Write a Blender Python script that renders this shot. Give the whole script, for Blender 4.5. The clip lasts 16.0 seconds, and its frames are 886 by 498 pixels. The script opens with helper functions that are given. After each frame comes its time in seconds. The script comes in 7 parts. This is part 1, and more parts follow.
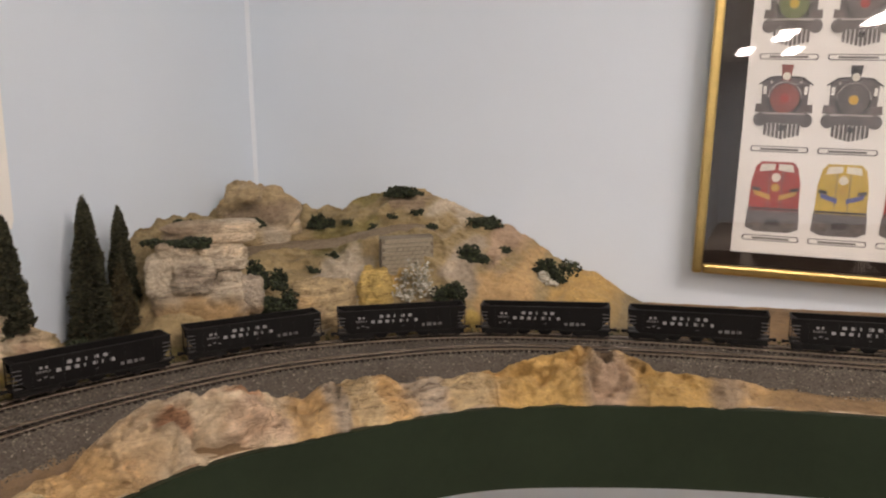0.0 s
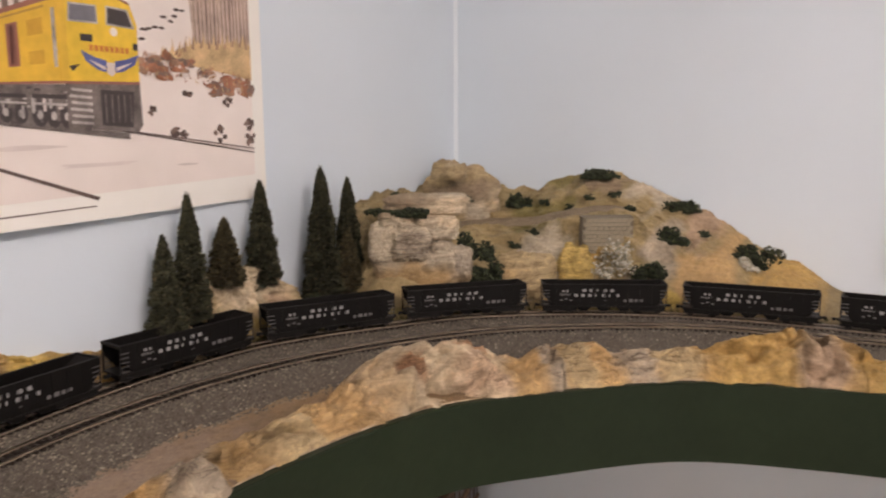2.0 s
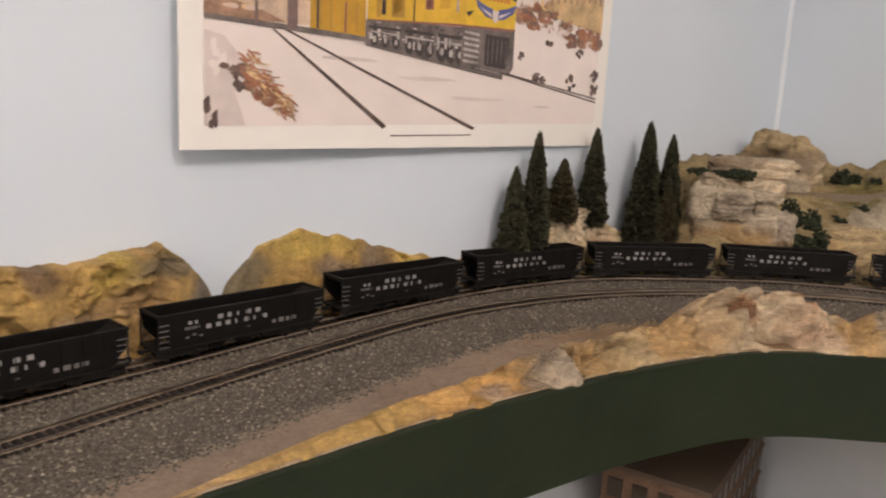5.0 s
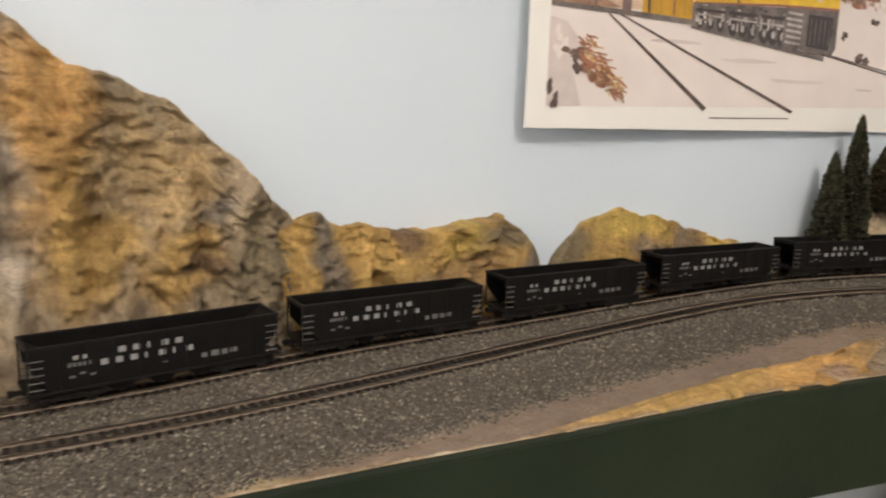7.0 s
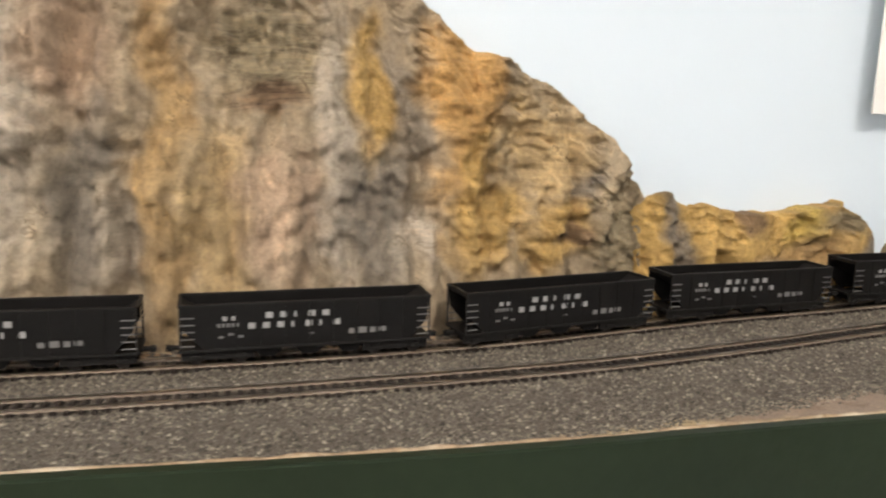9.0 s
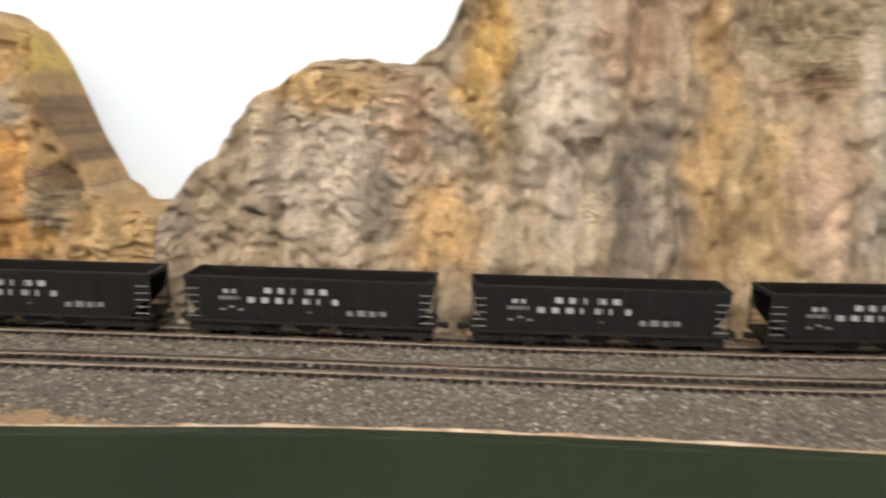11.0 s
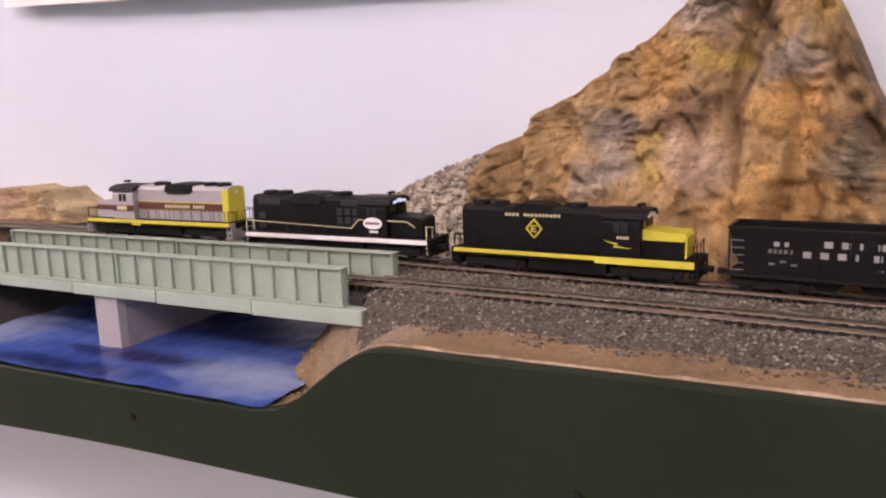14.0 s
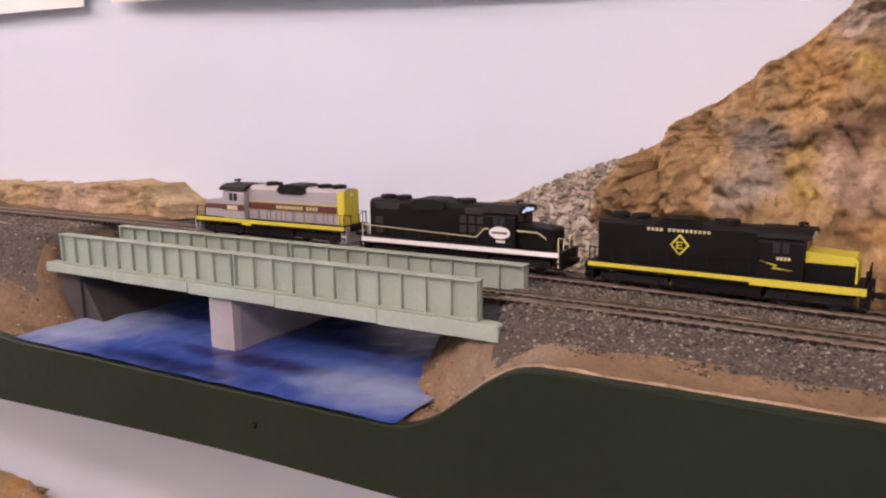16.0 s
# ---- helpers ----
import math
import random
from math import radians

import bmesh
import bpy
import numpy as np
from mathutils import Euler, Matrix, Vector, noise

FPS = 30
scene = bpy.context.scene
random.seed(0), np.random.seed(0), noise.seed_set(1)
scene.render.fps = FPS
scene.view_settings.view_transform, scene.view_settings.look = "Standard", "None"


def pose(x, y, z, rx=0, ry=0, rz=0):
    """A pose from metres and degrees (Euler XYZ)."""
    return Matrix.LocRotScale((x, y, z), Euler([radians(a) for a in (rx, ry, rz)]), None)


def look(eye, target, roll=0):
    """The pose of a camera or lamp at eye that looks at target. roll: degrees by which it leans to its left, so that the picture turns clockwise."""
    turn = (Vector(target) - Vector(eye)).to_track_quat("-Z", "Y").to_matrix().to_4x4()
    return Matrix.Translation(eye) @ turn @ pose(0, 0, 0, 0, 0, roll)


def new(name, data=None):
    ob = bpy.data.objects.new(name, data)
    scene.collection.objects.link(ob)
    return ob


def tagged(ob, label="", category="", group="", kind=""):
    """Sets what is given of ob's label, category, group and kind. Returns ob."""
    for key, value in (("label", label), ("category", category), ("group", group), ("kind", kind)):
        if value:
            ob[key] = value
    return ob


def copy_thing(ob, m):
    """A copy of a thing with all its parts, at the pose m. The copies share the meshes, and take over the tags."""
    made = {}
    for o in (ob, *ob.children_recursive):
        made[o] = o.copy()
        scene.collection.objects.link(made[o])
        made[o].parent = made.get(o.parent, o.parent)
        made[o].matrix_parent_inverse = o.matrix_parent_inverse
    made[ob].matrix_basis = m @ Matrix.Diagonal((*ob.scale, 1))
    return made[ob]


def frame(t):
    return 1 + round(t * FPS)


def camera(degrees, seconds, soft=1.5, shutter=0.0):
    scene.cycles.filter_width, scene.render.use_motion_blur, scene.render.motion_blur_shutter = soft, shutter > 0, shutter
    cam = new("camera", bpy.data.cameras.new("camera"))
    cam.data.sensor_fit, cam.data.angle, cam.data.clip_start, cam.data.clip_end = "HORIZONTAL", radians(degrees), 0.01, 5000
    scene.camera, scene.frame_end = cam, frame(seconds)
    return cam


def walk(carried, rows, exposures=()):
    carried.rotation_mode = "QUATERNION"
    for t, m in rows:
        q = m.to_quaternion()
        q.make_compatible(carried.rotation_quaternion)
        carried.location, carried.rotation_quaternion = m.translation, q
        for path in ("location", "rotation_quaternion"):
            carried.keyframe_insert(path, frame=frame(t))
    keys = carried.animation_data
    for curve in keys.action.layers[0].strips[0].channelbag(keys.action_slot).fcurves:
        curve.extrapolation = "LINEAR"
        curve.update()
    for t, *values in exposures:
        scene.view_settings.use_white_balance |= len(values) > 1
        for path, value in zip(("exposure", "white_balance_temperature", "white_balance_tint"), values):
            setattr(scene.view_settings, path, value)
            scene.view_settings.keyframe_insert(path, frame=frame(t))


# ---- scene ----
cam = camera(59.7, 16.0, soft=2.1, shutter=0.35)
# seconds, eye x y z, yaw to the left of +y, pitch up, lean
PATH = [
    (0, -0.0024, 0.0815, 1.4254, 16.847, -8.794, -1.081),
    (0.5, -0.0053, 0.0724, 1.4246, 19.336, -8.621, -1.154),
    (1, -0.0098, 0.0618, 1.4234, 21.809, -8.439, -0.816),
    (1.5, -0.0192, 0.0488, 1.4218, 24.363, -8.467, -0.521),
    (2, -0.0282, 0.0358, 1.4176, 28.342, -9.277, -0.276),
    (2.5, -0.0304, 0.0237, 1.4157, 32.899, -8.793, 0.587),
    (3, -0.0349, 0.0096, 1.4113, 36.837, -9.243, 1.551),
    (5.5, -0.0434, -0.0500, 1.3889, 52.261, -10.435, 2.538),
    (6, -0.0474, -0.0657, 1.3850, 58.235, -9.830, 1.904),
    (6.5, -0.0511, -0.0777, 1.3803, 60.685, -10.599, 1.858),
    (7, -0.0533, -0.0962, 1.3727, 63.902, -10.661, 1.836),
    (7.5, -0.0499, -0.1119, 1.3680, 68.369, -10.729, 1.797),
    (8, -0.0523, -0.1296, 1.3617, 71.444, -10.430, 2.091),
    (8.2, -0.0546, -0.1391, 1.3604, 73.439, -10.171, 1.854),
    (10.5, -0.0547, -0.3134, 1.3511, 81.681, -12.025, 1.730),
    (11, -0.0605, -0.3329, 1.3500, 93.095, -10.865, 1.156),
    (11.5, -0.0679, -0.3409, 1.3437, 104.014, -10.366, 0.624),
    (12, -0.0570, -0.3955, 1.3463, 109.745, -11.540, -0.246),
    (12.5, -0.0561, -0.4375, 1.3366, 115.562, -11.627, -0.804),
    (13, -0.0545, -0.4580, 1.3338, 118.739, -10.627, -1.263),
    (13.5, -0.0524, -0.4795, 1.3310, 122.261, -10.213, -1.653),
    (14, -0.0547, -0.4967, 1.3279, 122.810, -10.405, -1.970),
    (14.5, -0.0595, -0.5075, 1.3240, 123.690, -10.766, -1.763),
    (15, -0.0606, -0.5202, 1.3250, 125.000, -11.098, -1.720),
    (15.5, -0.0559, -0.5286, 1.3280, 126.202, -10.776, -1.420),
    (16, -0.0476, -0.5347, 1.3304, 126.401, -10.271, -0.685),
]


def view(x, y, z, yaw, pitch, lean):
    a, b = radians(yaw), radians(pitch)
    way = Vector((-math.sin(a) * math.cos(b), math.cos(a) * math.cos(b), math.sin(b)))
    return look((x, y, z), Vector((x, y, z)) + way, lean)


EXPOSURES = [(0, 0.38, 6700, 19), (3, 0.47, 6700, 22), (5.5, 0.36, 6800, 18), (6.5, 0.42, 6700, 15), (8, 0.56, 6450, 8), (10.5, 1.24, 6300, 14), (11, 1.13, 6300, 12), (12, 0.82, 6250, 11), (12.5, 0.74, 6400, 24), (13.5, 0.55, 6500, 36), (16, 0.38, 6700, 39)]
walk(cam, [(t, view(*row)) for t, *row in PATH], EXPOSURES)

# ---- light: fluorescent ceiling fixtures of a basement room ----
CEIL = 2.30
world = bpy.data.worlds.new("room_air")
scene.world = world
world.use_nodes = True
world.node_tree.nodes["Background"].inputs[0].default_value = (0.55, 0.5, 0.48, 1)
world.node_tree.nodes["Background"].inputs[1].default_value = 0.05
# place of each fixture, power, long side along y or x
FIXTURES = [((1.0, -0.10), 9.0, "x"), ((0.95, -0.75), 4.5, "y"), ((0.45, -2.1), 10, "y"), ((1.2, -3.9), 7, "y"), ((1.55, -5.6), 6, "y"), ((2.4, -1.4), 4, "y"), ((0.95, -6.6), 6, "y"), ((1.25, -8.4), 6, "y"), ((0.72, -8.2), 5, "y")]

# ---- materials ----
MATS = {}


def mat(name, build):
    if name not in MATS:
        m = bpy.data.materials.new(name)
        m.use_nodes = True
        nt = m.node_tree
        build(nt, nt.nodes["Principled BSDF"], lambda a, b: nt.links.new(a, b))
        MATS[name] = m
    return MATS[name]


def node(nt, kind, **values):
    n = nt.nodes.new(kind)
    for key, value in values.items():
        n.inputs[key].default_value = value
    return n


def ramp(nt, stops, source):
    n = nt.nodes.new("ShaderNodeValToRGB")
    e = n.color_ramp.elements
    while len(e) < len(stops):
        e.new(0.5)
    for i, (p, c) in enumerate(stops):
        e[i].position, e[i].color = p, (*c, 1)
    nt.links.new(source, n.inputs[0])
    return n.outputs[0]


def coords(nt, scale=(1, 1, 1)):
    c = nt.nodes.new("ShaderNodeTexCoord")
    m = nt.nodes.new("ShaderNodeMapping")
    m.inputs["Scale"].default_value = scale
    nt.links.new(c.outputs["Object"], m.inputs[0])
    return m.outputs[0]


def mix(nt, fac, a, b, kind="MIX"):
    n = nt.nodes.new("ShaderNodeMixRGB")
    n.blend_type = kind
    for socket, v in zip(n.inputs, (fac, a, b)):
        if isinstance(v, bpy.types.NodeSocket):
            nt.links.new(v, socket)
        else:
            socket.default_value = (*v, 1) if isinstance(v, tuple) else v
    return n.outputs[0]


def relief(nt, bsdf, height, distance, strength=0.6):
    b = nt.nodes.new("ShaderNodeBump")
    b.inputs["Strength"].default_value, b.inputs["Distance"].default_value = strength, distance
    nt.links.new(height, b.inputs["Height"])
    nt.links.new(b.outputs[0], bsdf.inputs["Normal"])


def plain(name, colour, rough=0.5, metal=0.0, grain=0.0, size=300.0, wear=0.12, gloss=0.5):
    """Paint, plastic or metal with slight unevenness at two scales."""

    def build(nt, p, link):
        at = coords(nt)
        big, fine = node(nt, "ShaderNodeTexNoise", Scale=size * 0.12, Detail=3.0), node(nt, "ShaderNodeTexNoise", Scale=size, Detail=4.0)
        link(at, big.inputs[0]), link(at, fine.inputs[0])
        lo, hi = tuple(c * (1 - wear) for c in colour), tuple(min(1, c * (1 + wear)) for c in colour)
        link(mix(nt, 0.35, ramp(nt, [(0.3, lo), (0.7, hi)], big.outputs[0]), ramp(nt, [(0.3, lo), (0.7, hi)], fine.outputs[0])), p.inputs["Base Color"])
        p.inputs["Roughness"].default_value, p.inputs["Metallic"].default_value = rough, metal
        p.inputs["Specular IOR Level"].default_value = gloss
        if grain:
            relief(nt, p, fine.outputs[0], grain)

    return mat(name, build)


def rock_material(name, tones, streak=(1, 1, 1), size=18.0, bump=0.004, dirt=(0.09, 0.055, 0.03), patches=(), bands=(), crack=0.6, axis=1, speck=0.9, brushed=0.72, width=1.0):
    """Painted plaster rock: patches of washes, brushed bands along y, fine dark lines."""

    def build(nt, p, link):
        at, run = coords(nt), coords(nt, streak)
        a = node(nt, "ShaderNodeTexNoise", Scale=size, Detail=7.0, Roughness=0.66, Distortion=0.5)
        b = node(nt, "ShaderNodeTexNoise", Scale=size * 6, Detail=8.0, Roughness=0.75)
        w = node(nt, "ShaderNodeTexNoise", Scale=size * 1.2, Detail=4.0)
        link(run, a.inputs[0]), link(at, b.inputs[0]), link(at, w.inputs[0])
        n = len(tones)
        wash = ramp(nt, [(0.3 + 0.42 * i / (n - 1), t) for i, t in enumerate(tones)], a.outputs[0])
        if bands:
            sep = nt.nodes.new("ShaderNodeSeparateXYZ")
            link(at, sep.inputs[0])
            lo, hi = bands[0][0], bands[-1][0]
            warp, where, span = node(nt, "ShaderNodeTexNoise", Scale=26.0, Detail=6.0, Roughness=0.7), nt.nodes.new("ShaderNodeMath"), nt.nodes.new("ShaderNodeMapRange")
            link(coords(nt, (1, 1, 0.4)), warp.inputs[0])
            where.operation = "MULTIPLY_ADD"
            where.inputs[1].default_value = 0.055
            link(warp.outputs[0], where.inputs[0]), link(sep.outputs[axis], where.inputs[2])
            span.inputs[1].default_value, span.inputs[2].default_value = lo + 0.0275, hi + 0.0275
            link(where.outputs[0], span.inputs[0])
            wash = mix(nt, brushed, wash, ramp(nt, [((y - lo) / (hi - lo), t) for y, t in bands], span.outputs[0]))
        for k, (tone, seed, lo, hi) in enumerate(patches):
            q = node(nt, "ShaderNodeTexNoise", Scale=size * 0.6, Detail=7.0, Roughness=0.68)
            m2 = nt.nodes.new("ShaderNodeMapping")
            m2.inputs["Location"].default_value = (seed, seed * 0.7, seed * 1.3)
            link(run, m2.inputs[0]), link(m2.outputs[0], q.inputs[0])
            wash = mix(nt, ramp(nt, [(lo, (0, 0, 0)), (hi, (0.85, 0.85, 0.85))], q.outputs[0]), wash, tone)
        grain = ramp(nt, [(0.28, (0.42, 0.39, 0.36)), (0.5, (1, 1, 1)), (0.74, (1.3, 1.26, 1.18))], b.outputs[0])
        col = mix(nt, speck, wash, grain, "MULTIPLY")
        # dark paint caught in fine lines
        thin = node(nt, "ShaderNodeTexNoise", Scale=size * 1.1, Detail=5.0, Roughness=0.6, Distortion=0.8)
        link(coords(nt, (1, 1, 1.8)), thin.inputs[0])
        line = ramp(nt, [(0.5 - 0.015 * width, (0, 0, 0)), (0.5, (1, 1, 1)), (0.5 + 0.012 * width, (0, 0, 0))], thin.outputs[0])
        gate = ramp(nt, [(0.5 - 0.06 * (width - 1), (0, 0, 0)), (0.62 - 0.06 * (width - 1), (crack, crack, crack))], w.outputs[0])
        col = mix(nt, mix(nt, 1.0, line, gate, "MULTIPLY"), col, dirt)
        link(col, p.inputs["Base Color"])
        p.inputs["Roughness"].default_value = 0.78
        p.inputs["Specular IOR Level"].default_value = 0.3
        relief(nt, p, mix(nt, 0.6, a.outputs[0], b.outputs[0]), bump, 1.0)

    return mat(name, build)


def brushed_plaster(name, bump=0.004, size=60.0, speck=0.8, stroke=(1, 34, 190), lines=0.75):
    """Hand-painted plaster: washes laid on the mesh, mottled, with fine dry-brushed strokes where the wash asks for them."""

    def build(nt, p, link):
        at = coords(nt)
        wash = nt.nodes.new("ShaderNodeAttribute")
        wash.attribute_name = "wash"
        a = node(nt, "ShaderNodeTexNoise", Scale=size, Detail=8.0, Roughness=0.7, Distortion=0.6)
        b = node(nt, "ShaderNodeTexNoise", Scale=size * 6, Detail=7.0, Roughness=0.75)
        c = node(nt, "ShaderNodeTexNoise", Scale=1.0, Detail=6.0, Roughness=0.62, Distortion=1.1)
        d = node(nt, "ShaderNodeTexNoise", Scale=size * 0.5, Detail=4.0, Roughness=0.6, Distortion=1.5)
        link(at, a.inputs[0]), link(at, b.inputs[0]), link(coords(nt, stroke), c.inputs[0]), link(at, d.inputs[0])
        mottle = ramp(nt, [(0.30, (0.62, 0.58, 0.55)), (0.46, (0.95, 0.94, 0.92)), (0.56, (1.06, 1.05, 1.02)), (0.70, (1.42, 1.38, 1.28))], a.outputs[0])
        grain = ramp(nt, [(0.30, (0.60, 0.57, 0.54)), (0.5, (1, 1, 1)), (0.72, (1.25, 1.22, 1.16))], b.outputs[0])
        col = mix(nt, speck, mix(nt, 0.85, wash.outputs["Color"], mottle, "MULTIPLY"), grain, "MULTIPLY")
        # strokes: dark and pale, close together
        dark = ramp(nt, [(0.0, (0, 0, 0)), (0.40, (0, 0, 0)), (0.455, (1, 1, 1)), (0.48, (0, 0, 0))], c.outputs[0])
        pale = ramp(nt, [(0.0, (0, 0, 0)), (0.54, (0, 0, 0)), (0.60, (1, 1, 1)), (0.66, (0, 0, 0))], c.outputs[0])
        gate = nt.nodes.new("ShaderNodeMath")
        gate.operation = "MULTIPLY"
        gate.inputs[1].default_value = lines
        link(wash.outputs["Alpha"], gate.inputs[0])
        col = mix(nt, mix(nt, 1.0, dark, gate.outputs[0], "MULTIPLY"), col, mix(nt, 1.0, col, (0.30, 0.25, 0.22), "MULTIPLY"))
        col = mix(nt, mix(nt, 1.0, pale, gate.outputs[0], "MULTIPLY"), col, mix(nt, 1.0, col, (1.5, 1.45, 1.38), "MULTIPLY"))
        # thin wandering cracks with dark wash in them
        thin = ramp(nt, [(0.478, (0, 0, 0)), (0.5, (1, 1, 1)), (0.518, (0, 0, 0))], d.outputs[0])
        spot = ramp(nt, [(0.54, (0, 0, 0)), (0.62, (0.75, 0.75, 0.75))], a.outputs[0])
        col = mix(nt, mix(nt, 1.0, thin, spot, "MULTIPLY"), col, (0.075, 0.045, 0.026))
        link(col, p.inputs["Base Color"])
        p.inputs["Roughness"].default_value = 0.72
        p.inputs["Specular IOR Level"].default_value = 0.32
        h = mix(nt, 0.45, a.outputs[0], b.outputs[0])
        relief(nt, p, mix(nt, mix(nt, 1.0, gate.outputs[0], (0.6, 0.6, 0.6), "MULTIPLY"), h, c.outputs[0]), bump, 1.0)

    return mat(name, build)


# paints mixed for the plaster
OCHRE_P, ORANGE_P, BUFF_P, GREY_P, PALE_P = (0.51, 0.335, 0.12), (0.57, 0.34, 0.125), (0.475, 0.345, 0.18), (0.35, 0.295, 0.23), (0.48, 0.415, 0.335)
SLATE_P, PINK_P, UMBER_P, OLIVE_P, YELLOW_P = (0.245, 0.21, 0.17), (0.46, 0.335, 0.235), (0.17, 0.11, 0.065), (0.24, 0.195, 0.125), (0.60, 0.43, 0.125)
TAN_P, SAND_P, RUST_P, CREAM_P, EARTH_P, MOSS_P = (0.47, 0.315, 0.15), (0.43, 0.335, 0.195), (0.33, 0.18, 0.10), (0.58, 0.48, 0.345), (0.27, 0.205, 0.14), (0.24, 0.20, 0.075)
STONE_P, CLAY_P, DUST_P, HILL_P = (0.50, 0.435, 0.335), (0.245, 0.162, 0.086), (0.27, 0.205, 0.16), (0.33, 0.255, 0.135)


def paint(ob, p2, base, regions, seed=0.0, warp=0.010, vary=0.18, strokes=0.12, edge=0.45, drip=0.0):
    """Washes of paint on a mesh: soft-edged ragged patches (middle, half sizes, paint, strokes) over a base tone."""
    n = len(p2)
    p3 = np.c_[p2, np.zeros(n)]
    wa, wb, wc = fbm(p3, 30, 4, seed + 1), fbm(p3, 30, 4, seed + 5), fbm(p3, 75, 4, seed + 8)
    q = p2 + warp * np.c_[wa, wb]
    col, lines = np.tile(np.array(base), (n, 1)), np.full(n, strokes)
    for cu, cv, ru, rv, tone, amount in regions:
        d = np.hypot((q[:, 0] - cu) / ru, (q[:, 1] - cv) / rv) + 0.30 * wc
        m = 0.94 * (1 - smooth_step(d, edge, 1.8 - edge))
        col = col * (1 - m[:, None]) + np.array(tone) * m[:, None]
        lines = lines * (1 - m) + amount * m
    col *= (1 + vary * fbm(p3, 18, 3, seed + 12))[:, None]
    if drip:
        # thin washes that ran downwards
        col *= (1 + drip * fbm(p3 * (1, 0.12, 1), 110, 4, seed + 16))[:, None]
    layer = ob.data.attributes.new("wash", "FLOAT_COLOR", "POINT")
    layer.data.foreach_set("color", np.c_[np.clip(col, 0.01, 0.9), np.clip(lines, 0, 1)].astype(np.float32).ravel())
    return ob


def islands(name, stops, rough=0.85, sheen=0.0):
    """Grains, leaves and stones: each loose piece has its own tone."""

    def build(nt, p, link):
        g = nt.nodes.new("ShaderNodeNewGeometry")
        link(ramp(nt, stops, g.outputs["Random Per Island"]), p.inputs["Base Color"])
        p.inputs["Roughness"].default_value = rough

    return mat(name, build)


def wall_paint(name, colour):
    def build(nt, p, link):
        at = coords(nt)
        a, b = node(nt, "ShaderNodeTexNoise", Scale=2.2, Detail=3.0), node(nt, "ShaderNodeTexNoise", Scale=260.0, Detail=3.0)
        link(at, a.inputs[0]), link(at, b.inputs[0])
        lo, hi = tuple(c * 0.94 for c in colour), tuple(min(1, c * 1.05) for c in colour)
        link(ramp(nt, [(0.35, lo), (0.65, hi)], a.outputs[0]), p.inputs["Base Color"])
        p.inputs["Roughness"].default_value = 0.62
        relief(nt, p, b.outputs[0], 0.0003, 0.4)

    return mat(name, build)


# ---- building helpers ----
def link_mesh(name, verts, faces, materials, smooth=False, index=None):
    me = bpy.data.meshes.new(name)
    me.from_pydata([tuple(map(float, v)) for v in verts] if not isinstance(verts, np.ndarray) else verts.tolist(), [], faces if not isinstance(faces, np.ndarray) else faces.tolist())
    for m in materials if isinstance(materials, (list, tuple)) else [materials]:
        me.materials.append(m)
    if index is not None:
        me.polygons.foreach_set("material_index", np.asarray(index, dtype=np.int32))
    if smooth:
        me.polygons.foreach_set("use_smooth", [True] * len(me.polygons))
    me.update()
    return new(name, me)


def thing(name, label, category, group="", kind="", at=None):
    ob = new(name)
    ob.empty_display_size = 0.01
    if at is not None:
        ob.matrix_world = at
    return tagged(ob, label, category, group, kind)


def part(name, bm, material, parent, label="", smooth=False):
    me = bpy.data.meshes.new(name)
    if smooth:
        for f in bm.faces:
            f.smooth = True
    bm.to_mesh(me)
    bm.free()
    me.materials.append(material)
    ob = new(name, me)
    ob.parent = parent
    return tagged(ob, label)


def box(bm, x0, x1, y0, y1, z0, z1, bevel=0.0):
    made = bmesh.ops.create_cube(bm, size=1.0, matrix=Matrix.LocRotScale(((x0 + x1) / 2, (y0 + y1) / 2, (z0 + z1) / 2), None, (abs(x1 - x0), abs(y1 - y0), abs(z1 - z0))))
    if bevel:
        edges = list({e for v in made["verts"] for e in v.link_edges})
        bmesh.ops.bevel(bm, geom=edges, offset=bevel, segments=2, affect="EDGES", profile=0.6)
    return bm


def boxes(*rows, bevel=0.0):
    bm = bmesh.new()
    for row in rows:
        box(bm, *row, bevel=bevel)
    return bm


def tube(bm, a, b, r, n=8, r2=None):
    a, b = Vector(a), Vector(b)
    m = Matrix.Translation((a + b) / 2) @ (b - a).to_track_quat("Z", "Y").to_matrix().to_4x4()
    bmesh.ops.create_cone(bm, cap_ends=True, segments=n, radius1=r, radius2=r if r2 is None else r2, depth=(b - a).length, matrix=m)
    return bm


def prism(bm, outline, y0, y1, axis="x"):
    """A flat outline pushed through a thickness. axis x: the outline lies in y and z."""
    def place(p, d):
        return {"x": (d, p[0], p[1]), "y": (p[0], d, p[1]), "z": (p[0], p[1], d)}[axis]
    low, top = [bm.verts.new(place(p, y0)) for p in outline], [bm.verts.new(place(p, y1)) for p in outline]
    n = len(outline)
    bm.faces.new(low), bm.faces.new(top[::-1])
    for i in range(n):
        bm.faces.new((low[i], top[i], top[(i + 1) % n], low[(i + 1) % n]))
    bmesh.ops.recalc_face_normals(bm, faces=bm.faces)
    return bm


